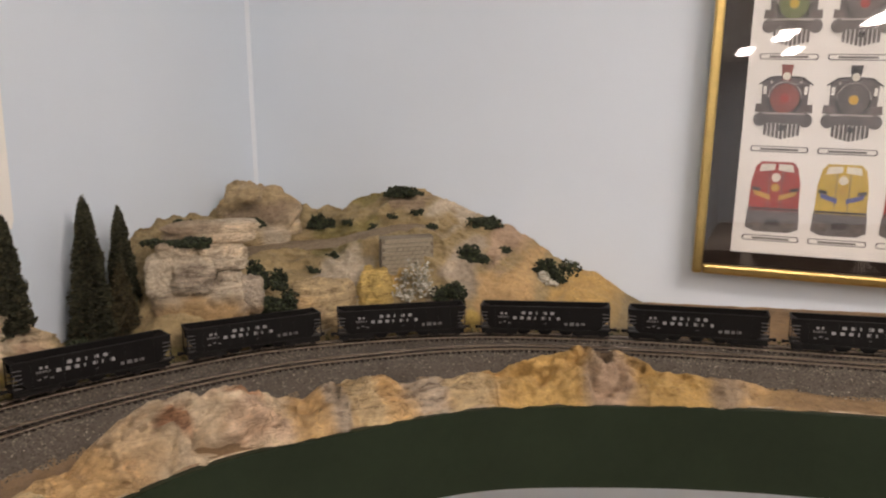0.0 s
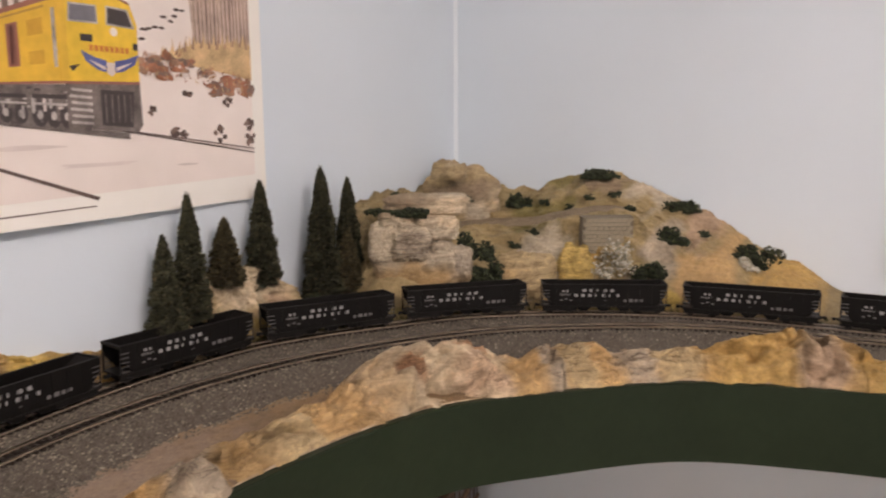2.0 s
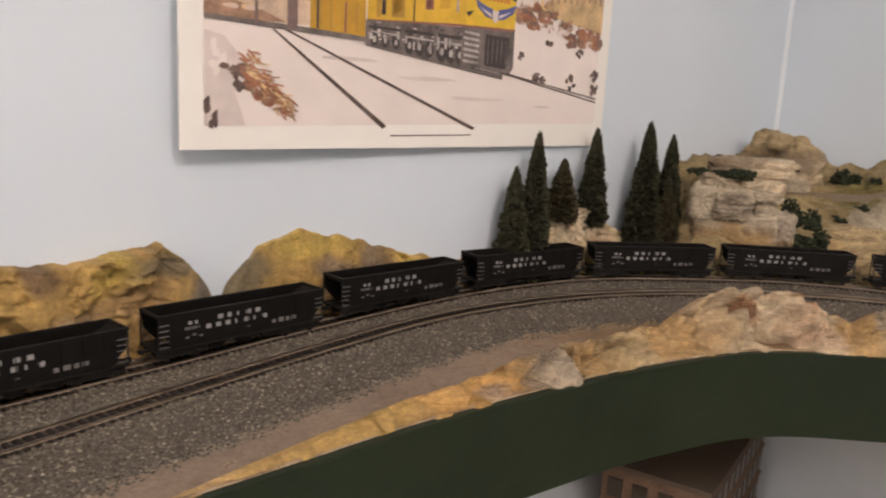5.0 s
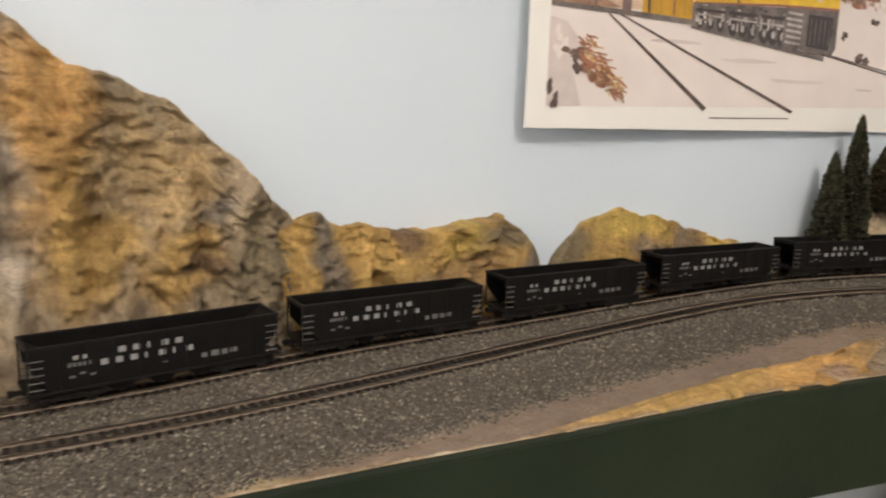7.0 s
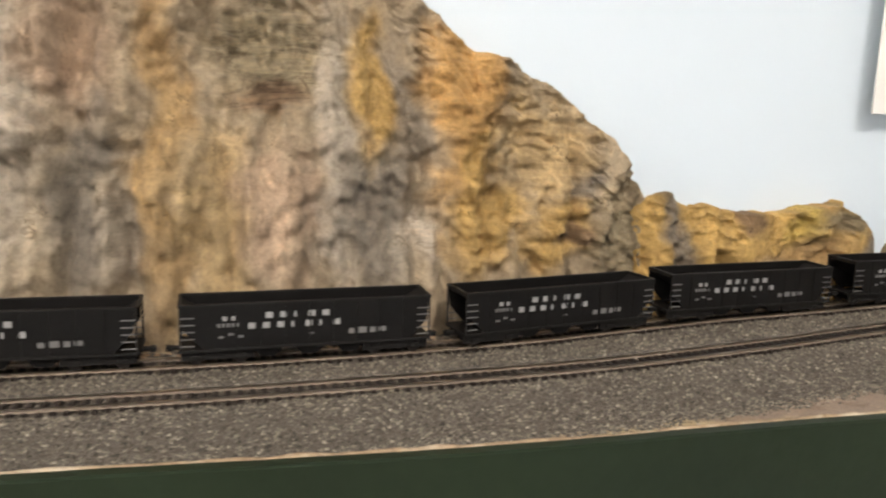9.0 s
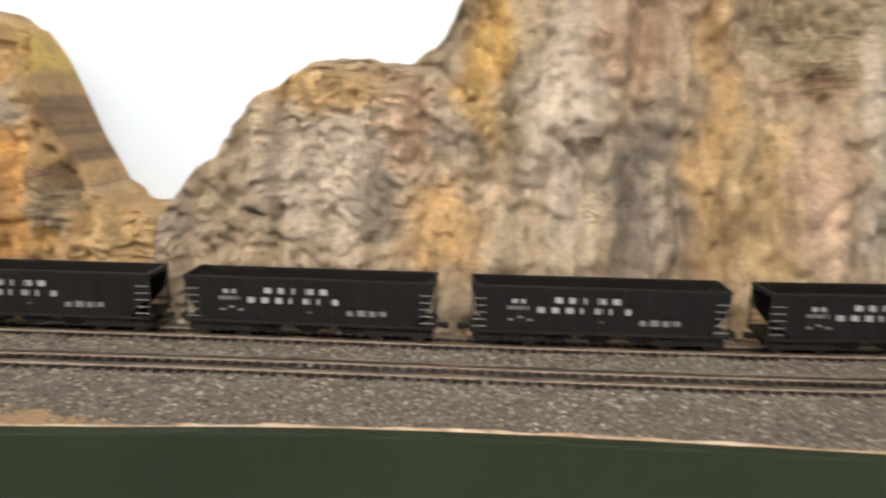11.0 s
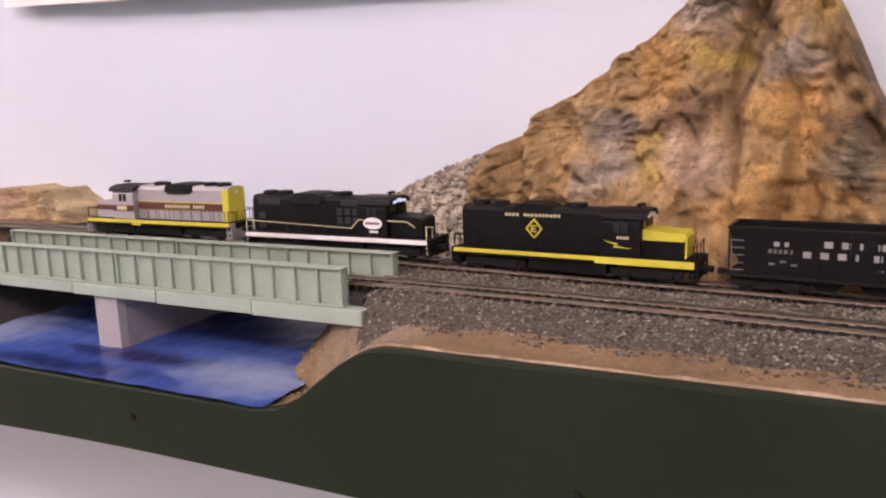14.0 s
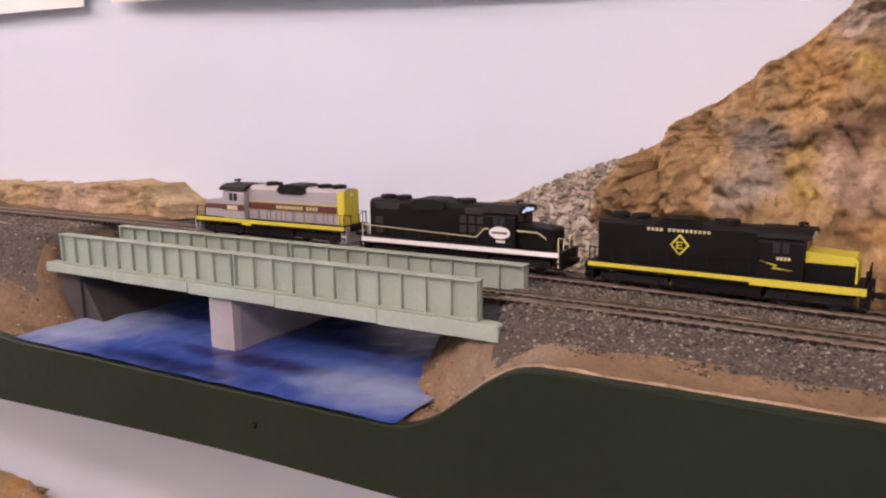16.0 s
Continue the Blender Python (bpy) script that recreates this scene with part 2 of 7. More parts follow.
def curve_points(control, n):
    """A smooth line through the control points, n points at even steps."""
    c = np.array(control, float)
    c = np.vstack([2 * c[0] - c[1], c, 2 * c[-1] - c[-2]])
    out = []
    for i in range(1, len(c) - 2):
        t = np.linspace(0, 1, 40, endpoint=False)[:, None]
        a, b, d, e = c[i - 1], c[i], c[i + 1], c[i + 2]
        out.append(0.5 * (2 * b + (d - a) * t + (2 * a - 5 * b + 4 * d - e) * t**2 + (3 * b - a - 3 * d + e) * t**3))
    p = np.vstack(out + [c[-2][None]])
    s = np.r_[0, np.cumsum(np.linalg.norm(np.diff(p, axis=0), axis=1))]
    at = np.linspace(0, s[-1], n)
    return np.stack([np.interp(at, s, p[:, k]) for k in range(p.shape[1])], 1)


def away(xy, line):
    """Distance of each point from a line, and the sign of the side (plus: to the right of its run)."""
    best, side = np.full(len(xy), 9.0), np.zeros(len(xy))
    for i in range(0, len(line) - 1):
        a, d = line[i], line[i + 1] - line[i]
        t = np.clip(((xy - a) @ d) / (d @ d), 0, 1)
        off = xy - a - t[:, None] * d
        r = np.hypot(*off.T)
        near = r < best
        best[near] = r[near]
        side[near] = np.sign(d[1] * off[near, 0] - d[0] * off[near, 1])
    return best, side


def fbm(p, scale, octaves=4, seed=0.0):
    return np.array([noise.fractal(Vector((float(a) * scale + seed, float(b) * scale - seed, float(c) * scale + 2 * seed)), 1.0, 2.0, octaves) for a, b, c in p])


def smooth_step(x, a, b):
    t = np.clip((np.asarray(x, float) - a) / (b - a), 0, 1)
    return t * t * (3 - 2 * t)


def grid_faces(n, m):
    i, j = np.meshgrid(np.arange(n - 1), np.arange(m - 1), indexing="ij")
    a = (i * m + j).ravel()
    return np.stack([a, a + m, a + m + 1, a + 1], 1)


# ---- the plan: walls, benchwork edge, two tracks ----
def bend(y):
    return 0.105 * np.maximum(0, -0.62 - np.asarray(y, float))


def wall_x(y):
    return -0.432 + bend(y)


BACK_Y = 0.815
RAIL = 1.2575


def rise(y):
    return 0.010 * smooth_step(y, -0.02, 0.42) + 0.008 * smooth_step(-np.asarray(y, float), 0.60, 0.98)


EDGE = curve_points([(-0.160, -1.55), (-0.195, -1.25), (-0.228, -0.93), (-0.259, -0.66), (-0.271, -0.56), (-0.281, -0.46), (-0.287, -0.38), (-0.287, -0.25), (-0.284, -0.12), (-0.287, 0.0), (-0.285, 0.1), (-0.283, 0.18), (-0.274, 0.26), (-0.262, 0.33), (-0.236, 0.41), (-0.186, 0.466), (-0.121, 0.522), (-0.044, 0.549), (0.045, 0.565), (0.14, 0.568), (0.3, 0.562), (0.6, 0.55)], 900)
FRONT = curve_points([(-0.213, -1.55), (-0.245, -1.25), (-0.278, -0.95), (-0.305, -0.70), (-0.314, -0.58), (-0.318, -0.42), (-0.318, -0.28), (-0.321, -0.18), (-0.330, -0.07), (-0.345, 0.02), (-0.358, 0.1), (-0.369, 0.19), (-0.373, 0.27), (-0.362, 0.35), (-0.334, 0.43), (-0.284, 0.51), (-0.227, 0.564), (-0.118, 0.620), (0.04, 0.632), (0.22, 0.625), (0.6, 0.605)], 700)
BACK = curve_points([(-0.247, -1.55), (-0.280, -1.25), (-0.315, -0.95), (-0.343, -0.70), (-0.351, -0.6), (-0.354, -0.46), (-0.354, -0.3), (-0.358, -0.18), (-0.368, -0.09), (-0.380, -0.03), (-0.391, 0.03), (-0.398, 0.12), (-0.403, 0.2), (-0.405, 0.28), (-0.401, 0.35), (-0.383, 0.435), (-0.335, 0.515), (-0.278, 0.581), (-0.166, 0.641), (-0.04, 0.660), (0.128, 0.655), (0.3, 0.646), (0.6, 0.632)], 700)
# the river cuts the bench between these marks, measured along the bench


def rise_front(y):
    return 0.010 * smooth_step(y, -0.02, 0.42) + 0.008 * smooth_step(-np.asarray(y, float), 0.94, 1.1)


def lip_height(y):
    y = np.asarray(y, float)
    cut = smooth_step(y, -1.06, -0.955) * (1 - smooth_step(y, -0.706, -0.655))
    return 1.246 + 0.0075 * smooth_step(y, -0.02, 0.42) - 0.0295 * cut

# ---- surfaces ----
PAINT = wall_paint("pale_blue_wall_paint", (0.655, 0.734, 0.806))
WHITE_PAINT = wall_paint("ceiling_white", (0.78, 0.77, 0.74))
CARPET = plain("beige_carpet", (0.34, 0.29, 0.24), 0.95, 0, 0.004, 180)
FASCIA_GREEN = plain("dark_green_fascia_paint", (0.0125, 0.0205, 0.0098), 0.5, 0, 0.0004, 160, 0.2, 0.2)
DIRT = brushed_plaster("brown_dirt", 0.002, 90.0, 0.7, lines=0.2)
HILLSIDE = brushed_plaster("hand_painted_hillside", 0.0035, 75.0, 0.85, lines=0.6)
BED = rock_material("ballast_bed", [(0.075, 0.063, 0.05), (0.122, 0.104, 0.085), (0.095, 0.081, 0.064)], size=120, bump=0.002, crack=0.0)
STONES = islands("ballast_stones", [(0.0, (0.040, 0.034, 0.027)), (0.4, (0.100, 0.085, 0.066)), (0.75, (0.162, 0.138, 0.107)), (0.92, (0.225, 0.193, 0.150)), (1.0, (0.38, 0.335, 0.27))], 0.9)
TIE = plain("dark_plastic_ties", (0.022, 0.016, 0.013), 0.6, 0, 0.0003, 900, 0.3, 0.2)
RAIL_METAL = plain("nickel_silver_rail", (0.50, 0.42, 0.34), 0.30, 1.0, 0, 400, 0.2)
RAIL_SIDE = plain("weathered_rail_side", (0.25, 0.20, 0.15), 0.6, 0.0, 0, 400, 0.2)
PALE_ROCK = rock_material("pale_plaster_rock", speck=0.6, tones=[(0.269, 0.198, 0.135), (0.605, 0.462, 0.32), (0.526, 0.341, 0.165), (0.65, 0.517, 0.375)], size=30, bump=0.006, crack=0.9, patches=[((0.582, 0.319, 0.095), 4.4, 0.55, 0.64), ((0.291, 0.259, 0.215), 9.1, 0.56, 0.64), ((0.151, 0.066, 0.035), 6.6, 0.63, 0.69)])
def structure(ob, label=""):
    return tagged(ob, label, "", "", "structure")


# ---- room ----
ys = np.linspace(-10.5, BACK_Y, 80)
wx = wall_x(ys)
n = len(ys)
v = [(wx[i], ys[i], 0.0) for i in range(n)] + [(wx[i], ys[i], CEIL) for i in range(n)] + [(wx[i] - 0.12, ys[i], 0.0) for i in range(n)] + [(wx[i] - 0.12, ys[i], CEIL) for i in range(n)]
f = []
for i in range(n - 1):
    f += [(i, i + 1, n + i + 1, n + i), (2 * n + i + 1, 2 * n + i, 3 * n + i, 3 * n + i + 1), (n + i, n + i + 1, 3 * n + i + 1, 3 * n + i), (i + 1, i, 2 * n + i, 2 * n + i + 1)]
structure(link_mesh("wall_west", v, f, PAINT, smooth=False), "pale blue painted basement wall behind the railway")
X_EAST, Y_SOUTH = 3.4, -10.5
for name, row in (("wall_north", (-0.56, X_EAST, BACK_Y, BACK_Y + 0.12, 0, CEIL)), ("wall_east", (X_EAST, X_EAST + 0.12, Y_SOUTH, BACK_Y + 0.12, 0, CEIL)), ("wall_south", (0.45, X_EAST + 0.12, Y_SOUTH - 0.12, Y_SOUTH, 0, CEIL))):
    me = bpy.data.meshes.new(name)
    bm = boxes(row)
    bm.to_mesh(me), bm.free()
    me.materials.append(PAINT)
    structure(new(name, me))
for name, row, m in (("floor", (-0.6, X_EAST + 0.12, Y_SOUTH - 0.12, BACK_Y + 0.12, -0.1, 0.0), CARPET), ("ceiling", (-0.6, X_EAST + 0.12, Y_SOUTH - 0.12, BACK_Y + 0.12, CEIL, CEIL + 0.1), WHITE_PAINT)):
    me = bpy.data.meshes.new(name)
    bm = boxes(row)
    bm.to_mesh(me), bm.free()
    me.materials.append(m)
    structure(new(name, me))
# painted seam in the corner of the two walls
me = bpy.data.meshes.new("trim")
bm = prism(bmesh.new(), [(-0.432, BACK_Y), (-0.4288, BACK_Y), (-0.432, BACK_Y - 0.0032)], 1.0, CEIL - 0.002, "z")
bm.to_mesh(me), bm.free()
me.materials.append(wall_paint("corner_caulk", (0.69, 0.75, 0.80)))
structure(new("trim", me), "white caulked corner seam of the two walls")


def glow(nt, p, link):
    p.inputs["Base Color"].default_value = (0.9, 0.9, 0.88, 1)
    p.inputs["Emission Color"].default_value = (1.0, 0.93, 0.84, 1)
    p.inputs["Emission Strength"].default_value = 14.0


TUBE = mat("lit_fluorescent_diffuser", glow)
ENAMEL = plain("white_enamel", (0.75, 0.74, 0.7), 0.35)
for (fx, fy), power, along in FIXTURES:
    fixture = thing("ceiling_light", "lit fluorescent fixture with a white diffuser on the ceiling", "lamp", "ceiling lights", at=pose(fx, fy, CEIL, 0, 0, 0 if along == "y" else 90))
    part("housing", boxes((-0.09, 0.09, -0.46, 0.46, -0.05, -0.002), bevel=0.006), ENAMEL, fixture)
    part("diffuser", boxes((-0.075, 0.075, -0.44, 0.44, -0.062, -0.051), bevel=0.004), TUBE, fixture)
    lamp = bpy.data.lights.new("tube_light", "AREA")
    lamp.shape, lamp.size, lamp.size_y, lamp.energy, lamp.color = "RECTANGLE", 0.15, 0.88, power, (1.0, 0.90, 0.80)
    new("tube_light", lamp).matrix_world = pose(fx, fy, CEIL - 0.066, 0, 0, 0 if along == "y" else 90)

# ---- bench: ground sheet from the front lip to the wall ----
N, M = len(EDGE), 56
tang = np.gradient(EDGE, axis=0)
tang /= np.linalg.norm(tang, axis=1)[:, None]
norm = np.stack([-tang[:, 1], tang[:, 0]], 1)
reach = []
for p, d in zip(EDGE, norm):
    far = 0.6
    for k in range(40):
        q = p + d * far * k / 39
        if q[0] < float(wall_x(q[1])) - 0.004 or q[1] > BACK_Y + 0.004:
            break
    reach.append(far * k / 39)
reach = np.array(reach)
kernel = np.ones(15) / 15
reach = np.convolve(np.pad(reach, 7, mode="edge"), kernel, "valid")
vv = np.linspace(0, 1, M) ** 1.15
xy = (EDGE[:, None] + norm[:, None] * (reach[:, None] * vv)[:, :, None]).reshape(-1, 2)
to_front, side_front = away(xy, FRONT[::2])
to_back, side_back = away(xy, BACK[::2])
# plus side of the run (towards +y) is the aisle
apart = np.where(side_front > 0, to_front, np.where(side_back < 0, to_back, 0.0))
top = RAIL + rise(xy[:, 1]) - 0.0027
lip = lip_height(xy[:, 1])
aisle = side_front > 0
fall = smooth_step(apart, 0.0125, 0.034)
z = top - np.where(aisle, fall * (top - lip), 0.0035 * smooth_step(apart, 0.014, 0.03))
cut = smooth_step(xy[:, 1] - 0.25 * (xy[:, 0] + 0.26), -0.978, -0.940) * (1 - smooth_step(xy[:, 1] - 0.55 * (xy[:, 0] + 0.252), -0.722, -0.655))
z = np.maximum(z * (1 - cut) + 1.2115 * cut, lip - 0.0006)
z = z + 4 * cut * (1 - cut) * 0.0035 * (np.abs(fbm(np.c_[xy, z], 130, 3, 6.0)) - 0.12)
bumps = fbm(np.c_[xy, z], 90, 3)
z = z + bumps * 0.0009 * np.where(vv[None].repeat(N, 0).ravel() < 0.02, 0.2, 1.0)
verts = np.c_[xy, z]
faces = grid_faces(N, M)
inner = smooth_step(xy[faces].mean(1)[:, 1], -0.50, -0.40) * (1 - 0.6 * smooth_step(xy[faces].mean(1)[:, 1], 0.15, 0.35))
kind = np.where((apart[faces].mean(1) > 0.0255 + 0.0105 * inner) | (cut[faces].mean(1) > 0.1), 0, 1)
GROUND_PAINT = [(-0.2, -0.30, 0.25, 0.2, EARTH_P, 0.1), (0.15, -0.30, 0.2, 0.2, DUST_P, 0.1), (0.15, -0.284, 0.09, 0.012, OCHRE_P, 0.3), (0.04, -0.290, 0.07, 0.010, DUST_P, 0.1), (-0.05, -0.286, 0.05, 0.006, SAND_P, 0.1), (-0.40, -0.29, 0.10, 0.03, CLAY_P, 0.1), (-1.12, -0.25, 0.2, 0.2, UMBER_P, 0.6), (-0.965, -0.225, 0.03, 0.012, CLAY_P, 0.6), (-0.675, -0.26, 0.03, 0.05, EARTH_P, 0.8), (0.42, -0.40, 0.10, 0.04, MOSS_P, 0.2), (0.63, -0.30, 0.2, 0.2, EARTH_P, 0.2)]
structure(paint(link_mesh("ground", verts, faces[:, ::-1], [DIRT, BED], True, kind), xy[:, ::-1], CLAY_P, GROUND_PAINT, 3.0), "brown dirt and grey ballast roadbed on the railway bench")

# ---- fascia: one bent green board with its top cut to the ground ----
lipz = verts.reshape(N, M, 3)[:, 0, 2]
lipz = np.convolve(np.pad(lipz, 2, mode="edge"), np.ones(5) / 5, "valid") + 0.0012
low = 1.190 + 0.012 * smooth_step(EDGE[:, 1], -0.2, 0.5) - 0.012 * smooth_step(-EDGE[:, 1], 0.75, 1.1)
out, inn = EDGE - norm * 0.005, EDGE + norm * 0.0005
v = np.vstack([np.c_[out, low], np.c_[out, lipz - 0.0006], np.c_[out + norm * 0.001, lipz], np.c_[inn, lipz], np.c_[inn, low]])
f = []
for r in range(5):
    a, b = r * N, ((r + 1) % 5) * N
    f += [(a + i, a + i + 1, b + i + 1, b + i) for i in range(N - 1)]
structure(link_mesh("fascia", v, f, FASCIA_GREEN, False), "dark green painted fascia board along the bench")
# plaster that runs up to the back of the fascia, a pale uneven bead
PLASTER = rock_material("pale_plaster_edge", [(0.20, 0.135, 0.085), (0.36, 0.26, 0.165), (0.55, 0.46, 0.35)], size=40, bump=0.001, crack=0.0)
wob = fbm(np.c_[EDGE, EDGE[:, 0] * 0], 55, 3, 2.0)
w_in, h_in = 0.0018 + 0.0016 * wob, 0.0006 + 0.0009 * fbm(np.c_[EDGE, EDGE[:, 0] * 0], 90, 3, 8.0)
along_river = smooth_step(EDGE[:, 1], -1.06, -0.955) * (1 - smooth_step(EDGE[:, 1], -0.706, -0.655))
w_in, h_in = w_in * (1 - 0.8 * along_river), h_in * (1 - 0.9 * along_river)
ring = [(0.0004, -0.004), (0.0003, 0.0), (0.30, 0.7), (0.65, 1.0), (1.0, 0.2), (1.2, -3.5)]
v = np.vstack([np.c_[EDGE + norm * ((w_in * q if q > 0.1 else np.full(N, q))[:, None]), lipz + (h_in * k if abs(k) > 0.1 else np.full(N, k))] for q, k in ring])
f = []
for r in range(len(ring) - 1):
    f += [(r * N + i, (r + 1) * N + i, (r + 1) * N + i + 1, r * N + i + 1) for i in range(N - 1)]
structure(link_mesh("trim", v, f, PLASTER, True), "pale plaster bead along the top of the fascia")
# underside of the bench
v = np.vstack([np.c_[EDGE + norm * 0.001, low + 0.01], np.c_[EDGE + norm * reach[:, None], low + 0.01]])
structure(link_mesh("trim", v, [(i, N + i, N + i + 1, i + 1) for i in range(N - 1)], plain("bare_plywood", (0.33, 0.24, 0.15), 0.8)), "bare plywood underside of the bench")

# screws in the fascia
SCREW = plain("dark_screw_head", (0.02, 0.02, 0.018), 0.5, 0.6)
for sy, sz in ((-0.775, 1.2045), (-0.585, 1.207), (-0.98, 1.19)):
    i = int(np.argmin(abs(EDGE[:, 1] - sy)))
    p = EDGE[i] - norm[i] * 0.005
    screw = thing("screw", "small dark screw head in the green fascia", "screw", "fascia screws", at=pose(p[0], p[1], sz, 0, 90, math.degrees(math.atan2(-norm[i][1], -norm[i][0]))))
    part("head", tube(bmesh.new(), (0, 0, -0.001), (0, 0, 0.0012), 0.0022, 10, 0.0015), SCREW, screw)
    part("slot", boxes((-0.0012, 0.0012, -0.0003, 0.0003, 0.0011, 0.0014)), TIE, screw)

# ---- ballast stones: loose grains over the roadbed ----
rng = np.random.default_rng(4)


def scatter_stones(count, keep):
    f0 = rng.integers(0, len(faces), count * 5)
    a, b = rng.random(len(f0)), rng.random(len(f0))
    q = verts[faces[f0]]
    p = q[:, 0] * ((1 - a) * (1 - b))[:, None] + q[:, 1] * (a * (1 - b))[:, None] + q[:, 2] * (a * b)[:, None] + q[:, 3] * ((1 - a) * b)[:, None]
    ok = keep(f0, p)
    return p[ok][:count]


def stones_mesh(name, p, size, material, label, category, squash=0.7):
    base = np.array([(1, 0, 0), (-1, 0, 0), (0, 1, 0), (0, -1, 0), (0, 0, 1), (0, 0, -1)], float)
    tri = np.array([(0, 2, 4), (2, 1, 4), (1, 3, 4), (3, 0, 4), (2, 0, 5), (1, 2, 5), (3, 1, 5), (0, 3, 5)])
    k = len(p)
    r = size * rng.uniform(0.55, 1.25, (k, 1, 1)) * rng.uniform(0.65, 1.35, (k, 6, 1))
    t = rng.uniform(0, 2 * np.pi, k)
    rot = np.zeros((k, 3, 3))
    rot[:, 0, 0], rot[:, 0, 1], rot[:, 1, 0], rot[:, 1, 1], rot[:, 2, 2] = np.cos(t), -np.sin(t), np.sin(t), np.cos(t), squash
    tip = rng.uniform(-0.6, 0.6, k)
    lean = np.zeros((k, 3, 3))
    lean[:, 0, 0] = 1
    lean[:, 1, 1], lean[:, 1, 2], lean[:, 2, 1], lean[:, 2, 2] = np.cos(tip), -np.sin(tip), np.sin(tip), np.cos(tip)
    vs = np.einsum("kij,knj->kni", rot, np.einsum("kij,knj->kni", lean, base[None] * r)) + p[:, None]
    fs = (tri[None] + 6 * np.arange(k)[:, None, None]).reshape(-1, 3)
    ob = link_mesh(name, vs.reshape(-1, 3), fs, material)
    return tagged(ob, label, category, "", "stuff")


near = np.minimum(to_front, to_back)
area_ok = (apart < 0.045) & (cut < 0.1)
thin_out = 1 - smooth_step(apart[faces].mean(1) + 0.004 * fbm(np.c_[xy[faces].mean(1), np.zeros(len(faces))], 60, 3, 5.0), 0.0255 + 0.011 * inner, 0.0300 + 0.0155 * inner)
face_ok = area_ok[faces].all(1) & (xy[faces].mean(1)[:, 1] > -1.3) & (xy[faces].mean(1)[:, 0] < 0.35)
rail_gap = near[faces].mean(1)
p = scatter_stones(125000, lambda f0, p: face_ok[f0] & (rng.random(len(f0)) < thin_out[f0]) & ((rail_gap[f0] > 0.0062) | (rng.random(len(f0)) < 0.10)))
stones_mesh("ballast", p + (0, 0, 0.0001), 0.00078, STONES, "loose grey and brown ballast stones between and beside the tracks", "ballast")

# ---- track: rails on ties ----
def offset_line(line, d):
    t = np.gradient(line, axis=0)
    t /= np.linalg.norm(t, axis=1)[:, None]
    return line + np.stack([t[:, 1], -t[:, 0]], 1) * d


def build_track(name, line, label, grade):
    track = thing(name, label, "railway track", "railway tracks")
    t = np.gradient(line, axis=0)
    ang = np.arctan2(t[:, 1], t[:, 0])
    for s in (-1, 1):
        for key, w, z0, z1, m in (("rail", 0.0005, -0.0006, 0.0, RAIL_METAL), ("rail_web", 0.0003, -0.0015, -0.0006, RAIL_SIDE)):
            a, b = offset_line(line, s * 0.0049 - w), offset_line(line, s * 0.0049 + w)
            zz = RAIL + grade(line[:, 1])
            k = len(line)
            v = np.vstack([np.c_[a, zz + z0], np.c_[a, zz + z1], np.c_[b, zz + z1], np.c_[b, zz + z0]])
            f = []
            for r in range(4):
                p0, p1 = r * k, ((r + 1) % 4) * k
                f += [(p0 + i, p1 + i, p1 + i + 1, p0 + i + 1) for i in range(k - 1)]
            link_mesh(key, v, f, m).parent = track
    # ties: the stretch passed nearest as single parts, the rest joined
    s = np.r_[0, np.cumsum(np.linalg.norm(np.diff(line, axis=0), axis=1))]
    at = np.arange(0.0, s[-1], 0.0042)
    px, py = np.interp(at, s, line[:, 0]), np.interp(at, s, line[:, 1])
    pa = np.interp(at, s, np.unwrap(ang))
    me = bpy.data.meshes.new("tie")
    bm = boxes((-0.0009, 0.0009, -0.0066, 0.0066, -0.0036, -0.0013), bevel=0.0002)
    bm.to_mesh(me), bm.free()
    me.materials.append(TIE)
    single = (py > -0.72) & (py < 0.12)
    count = 0
    rest_v, rest_f = [], []
    cube = np.array([(x, y, z) for x in (-0.0009, 0.0009) for y in (-0.0066, 0.0066) for z in (-0.0036, -0.0013)])
    quads = [(0, 1, 3, 2), (4, 6, 7, 5), (0, 4, 5, 1), (2, 3, 7, 6), (1, 5, 7, 3), (0, 2, 6, 4)]
    for x, y, a, one in zip(px, py, pa, single):
        zt = RAIL + float(grade(y))
        if one and count < 200:
            ob = new("tie", me)
            ob.matrix_world = pose(x, y, zt, 0, 0, math.degrees(a))
            ob.parent = track
            count += 1
        else:
            c, d = math.cos(a), math.sin(a)
            base = len(rest_v) * 8
            rest_v.append(np.c_[x + cube[:, 0] * c - cube[:, 1] * d, y + cube[:, 0] * d + cube[:, 1] * c, zt + cube[:, 2]])
            rest_f += [tuple(base + i for i in q) for q in quads]
    rest = link_mesh("tie_run", np.vstack(rest_v), rest_f, TIE)
    rest.parent = track
    tagged(rest, kind="stuff")
    return track


build_track("railway_track", FRONT, "nickel rails on dark ties in ballast, track beside the aisle", rise_front)
build_track("railway_track", BACK, "nickel rails on dark ties in ballast, track beside the cliffs", rise)

